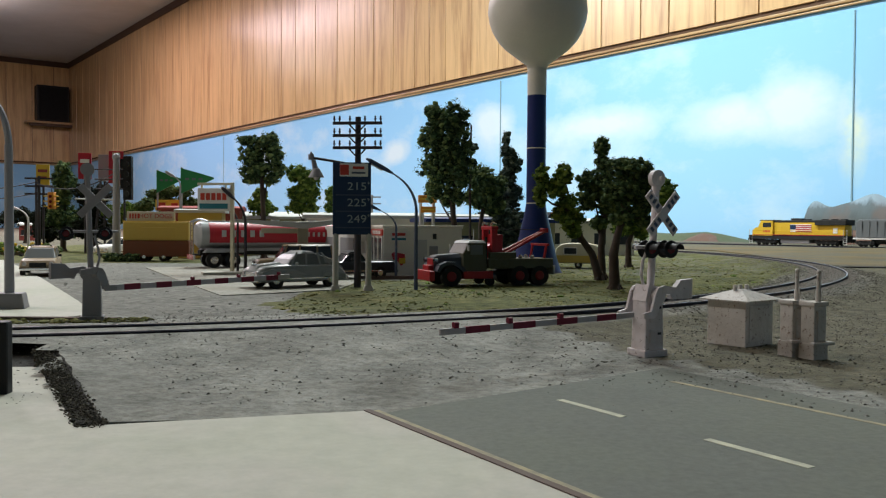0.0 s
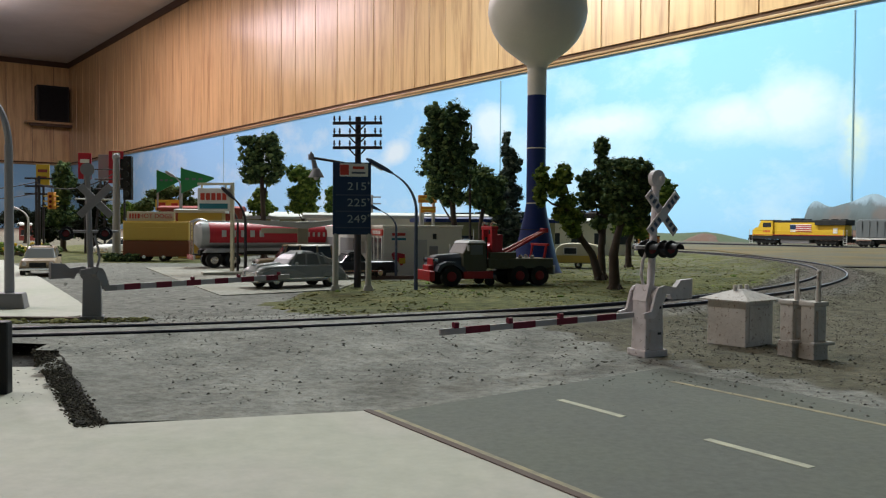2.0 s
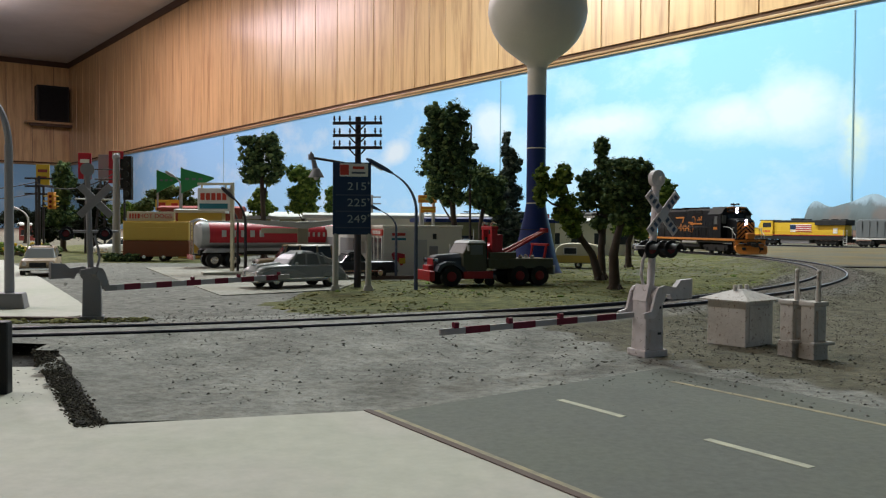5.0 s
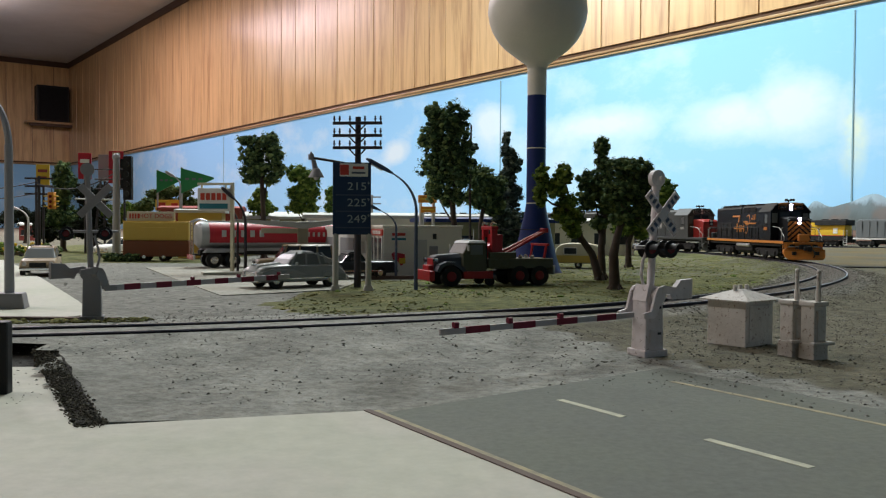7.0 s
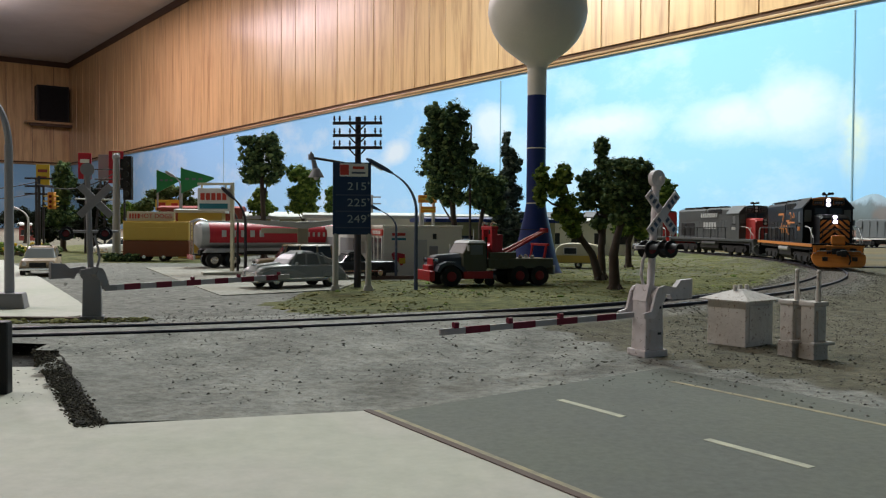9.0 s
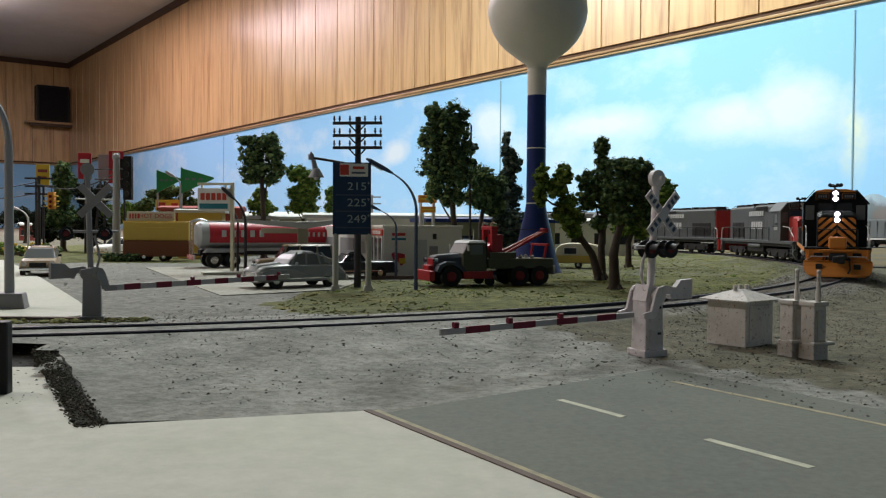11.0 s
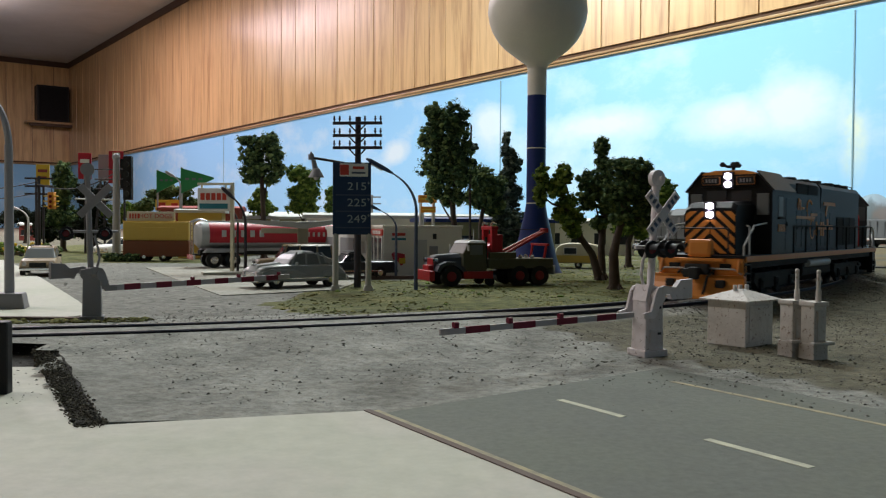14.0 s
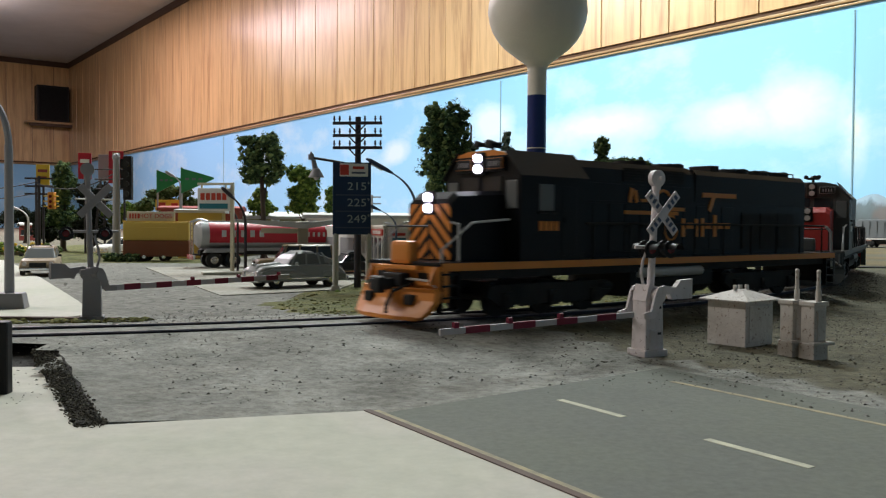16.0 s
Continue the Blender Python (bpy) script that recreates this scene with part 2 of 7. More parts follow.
def wall_planks(wall, p, q, seed, length):
    """Grooved panelling boards of uneven width, fixed on a wall."""
    rnd = random.Random(seed)
    p, q = Vector(p), Vector(q)
    u = (q - p).normalized()
    ang = math.degrees(math.atan2(u.y, u.x))
    s = 0.0
    shared = {}
    while s < length:
        w = rnd.choice([9.0, 13.5, 18.0, 11.5, 15.5])
        w = min(w, length - s)
        if w not in shared:
            h = CEIL_Z - PANEL_Z - 3
            shared[w] = mesh_of("plank", box_bm(w / 2, 0, 0, w - 0.36, 0.8, h, 0.1), "panel")
        ob = new("plank", shared[w])
        ob.parent = wall
        c = p + u * s
        ob.matrix_world = at(c.x, c.y, PANEL_Z + 1.5, ang)
        s += w


def build_room():
    a, b = W(S_START, 0), W(S_END, 0)
    back = slab("wall_back", b, a, PANEL_Z, CEIL_Z, 6, "groove", "grooved brown wood-panelled wall above the painted backdrop", "wall")
    wall_planks(back, W(S_START, 0.1), W(S_END, 0.1), 5, S_END - S_START)
    c = W(S_END, D_FRONT)
    end = slab("wall_end", c, b, PANEL_Z, CEIL_Z, 6, "groove", "dim wood-panelled end wall with a small shelf", "wall")
    wall_planks(end, W(S_END - 0.1, 0), W(S_END - 0.1, D_FRONT), 9, D_FRONT)
    slab("backdrop_back", b, a, FLOOR_Z, PANEL_Z, 5.5, "sky", "backdrop painted with blue sky and white clouds", "backdrop")
    slab("backdrop_end", c, b, FLOOR_Z, PANEL_Z, 5.5, "sky", "dim end of the painted sky backdrop", "backdrop")
    d = W(S_START, D_FRONT)
    # never in view; brown panelling is chosen here to weaken fill and reflections
    slab("wall_front", d, c, FLOOR_Z, CEIL_Z, 6, "panel", "unseen wall behind the viewer, panelled brown to cut fill light", "wall")
    slab("wall_side", a, d, FLOOR_Z, CEIL_Z, 6, "sky_plain", "plain pale blue side wall", "wall")
    for nm, z, t, mat, lab in (("floor", FLOOR_Z - 3, 3, "carpet", "dark carpeted room floor"), ("ceiling", CEIL_Z, 3, "ceiling", "off-white ceiling with faint stains")):
        bm = bmesh.new()
        ring = [W(S_START - 8, -8), W(S_END + 8, -8), W(S_END + 8, D_FRONT + 8), W(S_START - 8, D_FRONT + 8)]
        add_loft(bm, [[(v.x, v.y, z) for v in ring], [(v.x, v.y, z + t) for v in ring]])
        alone(nm, bm, mat, Matrix.Identity(4), lab, nm, "", "structure")
    # mouldings: under the panelling, and along the ceiling
    ang = math.degrees(math.atan2(U[1], U[0]))
    for nm, s0, s1, z, h, dp, mat in (("trim_panel_foot", S_START, S_END, PANEL_Z - 0.35, 0.75, 1.0, "trim"), ("trim_panel_bead", S_START, S_END, PANEL_Z - 1.0, 0.55, 0.7, "trim"), ("trim_ceiling", S_START, S_END, CEIL_Z - 4.0, 4.0, 1.6, "dark_trim")):
        p = W(s0, dp / 2)
        alone(nm, box_bm((s1 - s0) / 2, 0, z, s1 - s0, dp, h, 0.25), mat, at(p.x, p.y, 0, ang), "wooden moulding along the panelled wall", "trim", "", "structure")
        p = W(S_END - dp / 2, 0)
        alone(nm.replace("trim_", "trim_end_"), box_bm(D_FRONT / 2, 0, z, D_FRONT, dp, h, 0.25), mat, at(p.x, p.y, 0, ang + 90), "wooden moulding along the end wall", "trim", "", "structure")
    # joints between the backdrop's sheets
    for s in (94.0, 205.0, 420.0):
        p = W(s, 0.1)
        alone("trim_joint", box_bm(0, 0, -2, 0.3, 0.25, PANEL_Z), "joint", at(p.x, p.y, 0, ang), "thin grey joint between backdrop sheets", "trim", "", "structure")


def sky_material(name, cloudy=True):
    def build(nt, tc):
        sep = nt.nodes.new("ShaderNodeSeparateXYZ")
        nt.links.new(tc, sep.inputs[0])
        h = nt.nodes.new("ShaderNodeMapRange")
        h.inputs["From Min"].default_value, h.inputs["From Max"].default_value = 0.0, 0.6
        nt.links.new(sep.outputs["Z"], h.inputs["Value"])
        base = ramp(nt, h.outputs[0], [(0.0, (0.34, 0.615, 0.85)), (0.5, (0.3, 0.585, 0.85)), (1.0, (0.255, 0.545, 0.84))])
        if not cloudy:
            return base
        run = nt.nodes.new("ShaderNodeVectorMath")
        run.operation = "DOT_PRODUCT"
        run.inputs[1].default_value = (U[0], U[1], 0)
        nt.links.new(tc, run.inputs[0])
        flat_ = nt.nodes.new("ShaderNodeCombineXYZ")
        nt.links.new(run.outputs["Value"], flat_.inputs[0])
        nt.links.new(sep.outputs["Z"], flat_.inputs[1])
        bank = None
        # cloud banks: run along the wall, height, half length, half height
        for s, z, hs, hz in [(106.8, 28.9, 14.9, 10.4), (123.1, 26.8, 20.9, 7.2), (163.8, 29.7, 27.9, 6.4), (208.9, 35.1, 11.9, 8.8), (371.0, 32.7, 17.4, 9.1), (262.9, 29.2, 10.7, 5.1)]:
            mp = nt.nodes.new("ShaderNodeMapping")
            mp.inputs["Scale"].default_value = (87 / hs, 87 / hz, 1)
            mp.inputs["Location"].default_value = (-s / hs, -z / hz, 0)
            nt.links.new(flat_.outputs[0], mp.inputs[0])
            ln = nt.nodes.new("ShaderNodeVectorMath")
            ln.operation = "LENGTH"
            nt.links.new(mp.outputs[0], ln.inputs[0])
            puff = ramp(nt, ln.outputs["Value"], [(0.2, (1, 1, 1)), (1.0, (0, 0, 0))])
            if bank is None:
                bank = puff
            else:
                top = nt.nodes.new("ShaderNodeMath")
                top.operation = "MAXIMUM"
                nt.links.new(bank, top.inputs[0])
                nt.links.new(puff, top.inputs[1])
                bank = top.outputs[0]
        n = tex_noise(nt, tc, 3.0, 6, 0.62, (1, 1, 1.8))
        dens = nt.nodes.new("ShaderNodeMath")
        dens.operation = "MULTIPLY_ADD"
        nt.links.new(bank, dens.inputs[0])
        dens.inputs[1].default_value = 0.42
        nt.links.new(n, dens.inputs[2])
        c = ramp(nt, dens.outputs[0], [(0.5, (0, 0, 0)), (0.62, (0.35, 0.35, 0.35)), (0.9, (1, 1, 1))])
        sky = mix(nt, mult(nt, c, 0.72), base, (0.74, 0.82, 0.83))
        # cream touch-up daubed beside a joint
        mp = nt.nodes.new("ShaderNodeMapping")
        mp.vector_type = "POINT"
        mp.inputs["Scale"].default_value = (87 / 3.2, 87 / 5.0, 87 / 13.0)
        mp.inputs["Location"].default_value = (-83.0 / 3.2, -178.0 / 5.0, -22.0 / 13.0)
        nt.links.new(tc, mp.inputs[0])
        ln = nt.nodes.new("ShaderNodeVectorMath")
        ln.operation = "LENGTH"
        nt.links.new(mp.outputs[0], ln.inputs[0])
        daub = ramp(nt, ln.outputs["Value"], [(0.3, (1, 1, 1)), (1.0, (0, 0, 0))])
        daub = mult(nt, daub, ramp(nt, tex_noise(nt, tc, 9.0, 4), [(0.35, (0, 0, 0)), (0.6, (1, 1, 1))]))
        return mix(nt, mult(nt, daub, 0.7), sky, (0.78, 0.8, 0.55))
    return material(name, build, 0.7, 0, 0.03, 60.0, 0.3)


M["sky"] = sky_material("sky_paint")
M["sky_plain"] = sky_material("plain_sky_paint", False)
M["joint"] = worn("sheet_joint", (0.22, 0.36, 0.42), 0.8)
build_room()


# ---- ground ----
ROAD_U, ROAD_N = (-0.5255, 0.8508), (0.8508, 0.5255)


def road_off(x, y):
    return x * ROAD_N[0] + y * ROAD_N[1]


def ground_z(x, y):
    """Height of the layout's surface; rail tops are at 0."""
    d = off_line(x, y)
    fore = y < 20 and road_off(x, y) < 14.6
    z = -0.405 if fore else -0.4 + 0.05 * noise.noise((x * 0.12, y * 0.12, 3.0))
    crossing = max(0.0, 1 - max(0.0, (9.0 - road_off(x, y)) / 60 if road_off(x, y) < 9 else (road_off(x, y) - 14.2) / 2.5))
    bed = -0.115 if d < 1.5 else -0.115 - min(1.0, (d - 1.5) / 1.8) * 0.34
    mound = -0.06 if d < 1.2 else -0.06 - min(1.0, (d - 1.2) / 5.0) * 0.36
    top = crossing * mound + (1 - crossing) * bed
    if d < 6:
        z = max(z, top) if d > 3 else top
    return z


def zone(x, y):
    """Shares of grass, sand and paving at a place."""
    d, r = off_line(x, y), road_off(x, y)
    inside = math.hypot(x + 33, y - 77) < 60
    far = x * -0.1 + y
    grass = sand = lot = 0.0
    if inside:
        edge = max(10.8, 11.4 + 0.62 * (y - 31.8)) if y < 41 else 17.0
        if r > edge and d > (1.6 if y < 30 else 3.0 + 0.9 * noise.noise((x * 0.3, y * 0.3, 7.0))):
            grass = 1.0
            if r > 23 and 40.2 < far < 43.5 and x < 1.5:
                grass = 0.1
        if r <= edge and d > 1.6:
            lot = 1.0
        if far > 46 and x < 1:
            grass, lot = 0.0, 1.0
        if far > 66 and x < -18:
            grass, lot = 0.85, 0.0
        if far > 50 and x > 1:
            grass = 0.55
    else:
        if r > 14 and d > 2:
            sand = 0.8
        elif r < 14:
            lot = 1.0
    street = 1.0 if lot and y > 27 else 0.0
    return grass, sand, lot, street


def ground_mesh():
    xs = np.concatenate([np.linspace(-330, -45, 30), np.arange(-44, 50, 0.7), np.linspace(52, 150, 30)])
    ys = np.concatenate([np.linspace(-60, 14, 20), np.arange(15, 62, 0.55), np.arange(62, 120, 1.3), np.linspace(122, 690, 40)])
    verts, zones = [], []
    for y in ys:
        for x in xs:
            near = -46 < x < 52 and 12 < y < 130
            verts.append((x * S, y * S, (ground_z(x, y) if near else -0.46) * S))
            zones.append(zone(x, y) if near else (0.2, 0.6, 0.0, 0.0))
    nx = len(xs)
    faces = []
    for j in range(len(ys) - 1):
        for i in range(nx - 1):
            cx, cy = (xs[i] + xs[i + 1]) / 2, (ys[j] + ys[j + 1]) / 2
            if cx * N[0] + cy * N[1] < WALL - 0.5 and -cx * U[0] * -1 + cy * U[1] < S_END - 0.5 and not (cy < 18.4 and cx < -4.75 - (cy - 12.1) * 0.585):
                k = j * nx + i
                faces.append((k, k + 1, k + nx + 1, k + nx))
    me = bpy.data.meshes.new("ground")
    me.from_pydata(verts, [], faces)
    for i, nm in enumerate(("grass", "sand", "lot", "street")):
        at_ = me.attributes.new(nm, "FLOAT", "POINT")
        at_.data.foreach_set("value", np.array([z[i] for z in zones], dtype=np.float32))
    me.materials.append(M["ground"])
    for p in me.polygons:
        p.use_smooth = True
    ob = new("ground", me)
    return tagged(ob, "layout ground of grey gravel, sandy dirt and patchy grass", "ground", "", "structure")


def ground_material():
    def build(nt, tc):
        def attr(nm):
            a = nt.nodes.new("ShaderNodeAttribute")
            a.attribute_name = nm
            return a.outputs["Fac"]

        def mask(nm, scale, soft):
            n = tex_noise(nt, tc, scale, 6, 0.75)
            ad = nt.nodes.new("ShaderNodeMath")
            ad.operation = "ADD"
            nt.links.new(attr(nm), ad.inputs[0])
            nt.links.new(n, ad.inputs[1])
            return ramp2(nt, ad.outputs[0], 0.98 - soft, 0.98 + soft)

        gravel = ramp(nt, tex_noise(nt, tc, 300.0, 5, 0.7), [(0.25, (0.05, 0.048, 0.042)), (0.5, (0.15, 0.147, 0.13)), (0.75, (0.3, 0.29, 0.26))])
        big = ramp(nt, tex_noise(nt, tc, 14.0, 4), [(0.35, (0.7, 0.68, 0.64)), (0.7, (1.1, 1.08, 1.02))])
        gravel = mix(nt, 1.0, gravel, big, "MULTIPLY")
        lotc = ramp(nt, tex_noise(nt, tc, 60.0, 6, 0.75), [(0.3, (0.13, 0.133, 0.12)), (0.55, (0.243, 0.247, 0.223)), (0.8, (0.355, 0.357, 0.325))])
        sandc = ramp(nt, tex_noise(nt, tc, 120.0, 6, 0.75), [(0.3, (0.045, 0.042, 0.03)), (0.55, (0.115, 0.107, 0.072)), (0.8, (0.22, 0.205, 0.155))])
        gr = ramp(nt, tex_noise(nt, tc, 160.0, 6, 0.75), [(0.3, (0.026, 0.028, 0.01)), (0.5, (0.08, 0.088, 0.024)), (0.7, (0.165, 0.155, 0.06)), (0.85, (0.28, 0.245, 0.15))])
        gr = mix(nt, 1.0, gr, ramp(nt, tex_noise(nt, tc, 24.0, 5, 0.7), [(0.36, (0.6, 0.66, 0.6)), (0.5, (1, 1, 1)), (0.66, (1.25, 1.12, 1.1))]), "MULTIPLY")
        worn_ = ramp(nt, tex_noise(nt, tc, 32.0, 5, 0.7), [(0.36, (0.82, 0.81, 0.79)), (0.52, (1, 1, 1)), (0.7, (1.12, 1.11, 1.09))])
        lotc = mix(nt, 1.0, lotc, worn_, "MULTIPLY")
        lotc = mix(nt, 1.0, lotc, ramp(nt, tex_noise(nt, tc, 480.0, 4, 0.75), [(0.34, (0.78, 0.77, 0.755)), (0.52, (1, 1, 1)), (0.7, (1.1, 1.1, 1.09))]), "MULTIPLY")
        tar = ramp(nt, tex_noise(nt, tc, 240.0, 6, 0.75), [(0.3, (0.07, 0.07, 0.062)), (0.52, (0.17, 0.17, 0.152)), (0.75, (0.3, 0.295, 0.265))])
        lotc = mix(nt, mask("street", 26.0, 0.2), lotc, mix(nt, 1.0, tar, worn_, "MULTIPLY"))
        c = mix(nt, mask("lot", 40.0, 0.12), gravel, lotc)
        c = mix(nt, mask("sand", 30.0, 0.2), c, sandc)
        return mix(nt, mask("grass", 55.0, 0.1), c, gr)
    return material("layout_ground", build, 0.95, 0, 0.9, 800.0, 0.2)


def ramp2(nt, fac, a, b):
    r = nt.nodes.new("ShaderNodeMapRange")
    r.inputs["From Min"].default_value, r.inputs["From Max"].default_value = a, b
    nt.links.new(fac, r.inputs["Value"])
    return r.outputs[0]


M["ground"] = ground_material()
ground_mesh()


def flat(name, ring, z0, z1, mat, label, category, kind="structure"):
    bm = bmesh.new()
    add_loft(bm, [[(x, y, z0) for x, y in ring], [(x, y, z1) for x, y in ring]])
    return alone(name, bm, mat, Matrix.Identity(4), label, category, "", kind)


def road_pt(off, run):
    return (ROAD_N[0] * off + ROAD_U[0] * run, ROAD_N[1] * off + ROAD_U[1] * run)


# the street in front of the crossing, its pale pavement slab and lines
KERB, MID, EDGE = 6.11, 9.1, 12.0
flat("road", [road_pt(KERB, -14), road_pt(EDGE + 1.0, -14), road_pt(EDGE + 1.0, 12.6), road_pt(KERB, 11.6)], -0.62, -0.4, "asphalt", "worn grey asphalt road leading to the level crossing", "road")
flat("pavement", [road_pt(KERB - 0.16, -14), road_pt(KERB - 0.16, 11.9), (-4.75, 12.2), (-5.0, 12.5), (-8.0, 17.15), (-26, 15.6), (-26, -12)], -0.7, -0.4, "concrete", "pale concrete pavement slab beside the road", "pavement")
flat("kerb", [road_pt(KERB - 0.16, -14), road_pt(KERB - 0.05, -14), road_pt(KERB - 0.05, 11.9), road_pt(KERB - 0.16, 11.9)], -0.62, -0.385, "kerb_dark", "dark brown kerb joint beside the road", "kerb")
flat("kerb_line", [road_pt(KERB - 0.05, -14), road_pt(KERB + 0.05, -14), road_pt(KERB + 0.05, 11.8), road_pt(KERB - 0.05, 11.8)], -0.6, -0.39, "line_yellow", "worn yellow line along the kerb", "road marking")
flat("edge_line", [road_pt(EDGE - 0.06, -14), road_pt(EDGE + 0.06, -14), road_pt(EDGE + 0.06, 11.4), road_pt(EDGE - 0.06, 11.4)], -0.6, -0.395, "line_yellow", "faded yellow line along the road edge", "road marking")
for r0, r1 in ((11.07, 9.59), (8.01, 6.42), (4.9, 3.3)):
    ob = flat("lane_dash", [road_pt(MID - 0.07, r1), road_pt(MID + 0.07, r1), road_pt(MID + 0.07, r0), road_pt(MID - 0.07, r0)], -0.6, -0.394, "line_white", "short worn cream dash on the road", "road marking")
    ob["group"] = "lane dashes"
# ---- track ----
def rail_bm(off, s0, s1, w, z0, z1, step=0.8):
    bm = bmesh.new()
    rings = []
    s = s0
    while s <= s1:
        x, y, h = on_line(s)
        nx, ny = -math.sin(h), math.cos(h)
        rings.append([(x + nx * (off - w / 2), y + ny * (off - w / 2), z0), (x + nx * (off + w / 2), y + ny * (off + w / 2), z0), (x + nx * (off + w / 2), y + ny * (off + w / 2), z1), (x + nx * (off - w / 2), y + ny * (off - w / 2), z1)])
        s += step
    add_loft(bm, rings)
    return bm


track = empty("track", None, label="curved single model railway track with dark rails", category="railway track", kind="structure")
for off in (-0.7175, 0.7175):
    r = part("rail", rail_bm(off, -24, 200, 0.075, -0.19, -0.03), "rail", track, "dark steel rail")
    part("rail_head", rail_bm(off, -24, 200, 0.065, -0.03, 0.0), "rail_top", r, "bright worn rail head")
tie_mesh = mesh_of("tie", box_bm(0, 0, 0, 0.24, 2.5, 0.14, 0.02), "tie")
s = 23.5
while s < 125:
    x, y, h = on_line(s)
    ob = new("tie", tie_mesh)
    ob.parent = track
    ob.matrix_basis = at(x, y, -0.238, math.degrees(h))
    s += 0.62
# ---- paints of the models ----
for nm, col, ro, di in (
    ("loco_black", (0.006, 0.007, 0.009), 0.42, 0.04), ("loco_orange", (0.66, 0.235, 0.04), 0.42, 0.25), ("loco_grey", (0.07, 0.077, 0.077), 0.55, 0.3),
    ("loco_red", (0.42, 0.035, 0.03), 0.5, 0.3), ("loco_dark", (0.02, 0.02, 0.02), 0.7, 0.3), ("silver", (0.5, 0.5, 0.49), 0.4, 0.3),
    ("white", (0.78, 0.77, 0.74), 0.5, 0.25), ("cream", (0.62, 0.57, 0.42), 0.5, 0.3), ("yellow", (0.66, 0.42, 0.03), 0.45, 0.2),
    ("mast_grey", (0.27, 0.26, 0.27), 0.55, 0.4), ("mast_white", (0.68, 0.63, 0.65), 0.55, 0.5), ("arm_red", (0.16, 0.008, 0.03), 0.5, 0.2), ("arm_white", (0.42, 0.39, 0.41), 0.5, 0.4),
    ("lamp_red", (0.12, 0.012, 0.012), 0.2, 0.1), ("tower_blue", (0.012, 0.028, 0.14), 0.3, 0.1), ("hub_red", (0.2, 0.012, 0.016), 0.5, 0.2), ("tower_white", (0.7, 0.66, 0.59), 0.45, 0.2),
    ("sign_navy", (0.01, 0.032, 0.09), 0.45, 0.15), ("sign_letter", (0.33, 0.38, 0.42), 0.5, 0.3), ("sign_red", (0.5, 0.05, 0.03), 0.4, 0.2),
    ("pole_dark", (0.035, 0.03, 0.035), 0.7, 0.3), ("pole_blue", (0.07, 0.09, 0.15), 0.5, 0.3), ("pole_grey", (0.3, 0.3, 0.32), 0.55, 0.3),
    ("post_white", (0.5, 0.49, 0.47), 0.6, 0.5), ("truck_red", (0.36, 0.012, 0.018), 0.35, 0.15), ("truck_olive", (0.075, 0.075, 0.042), 0.5, 0.3), ("truck_navy", (0.035, 0.04, 0.055), 0.35, 0.2),
    ("tyre", (0.018, 0.018, 0.018), 0.85, 0.3), ("car_grey", (0.24, 0.255, 0.248), 0.3, 0.12), ("car_gold", (0.33, 0.25, 0.16), 0.35, 0.2), ("glass_dark", (0.03, 0.035, 0.04), 0.08, 0.05),
    ("glass_pale", (0.13, 0.14, 0.14), 0.4, 0.1), ("car_brown", (0.22, 0.16, 0.09), 0.4, 0.2), ("car_black", (0.03, 0.03, 0.032), 0.3, 0.1), ("chrome", (0.7, 0.7, 0.7), 0.18, 0.05),
    ("trailer_tan", (0.6, 0.42, 0.09), 0.45, 0.15), ("trailer_brown", (0.22, 0.075, 0.035), 0.5, 0.2), ("tank_white", (0.4, 0.41, 0.42), 0.3, 0.25), ("tank_red", (0.45, 0.02, 0.035), 0.35, 0.12),
    ("store_wall", (0.8, 0.77, 0.68), 0.7, 0.25), ("store_roof", (0.52, 0.53, 0.51), 0.8, 0.4), ("olive_wall", (0.3, 0.29, 0.17), 0.8, 0.3), ("bark", (0.06, 0.042, 0.032), 0.9, 0.5),
    ("box_paint", (0.5, 0.48, 0.44), 0.75, 0.6), ("green_sign", (0.02, 0.19, 0.06), 0.5, 0.2), ("sign_yellow", (0.68, 0.45, 0.04), 0.5, 0.2), ("sign_orange", (0.62, 0.25, 0.03), 0.5, 0.2),
    ("sign_teal", (0.02, 0.17, 0.22), 0.4, 0.2), ("brick_red", (0.3, 0.06, 0.05), 0.8, 0.3), ("hill_paint", (0.085, 0.105, 0.06), 0.9, 0.4), ("rock_grey", (0.27, 0.275, 0.27), 0.8, 0.5), ("rock_brown", (0.14, 0.082, 0.06), 0.9, 0.7),
    ("hopper_grey", (0.115, 0.125, 0.13), 0.6, 0.4), ("speaker_cloth", (0.008, 0.008, 0.009), 0.9, 0.1),
):
    M[nm] = worn(nm, col, ro, di)
M["chrome"].node_tree.nodes["Principled BSDF"].inputs["Metallic"].default_value = 1.0


def chipped(nt, tc):
    base = ramp(nt, tex_noise(nt, tc, 70.0, 4), [(0.35, (0.5, 0.47, 0.44)), (0.7, (0.66, 0.63, 0.6))])
    chips = ramp(nt, tex_noise(nt, tc, 900.0, 6, 0.75), [(0.57, (0, 0, 0)), (0.63, (1, 1, 1))])
    return mix(nt, mult(nt, chips, 0.85), base, (0.19, 0.125, 0.09))


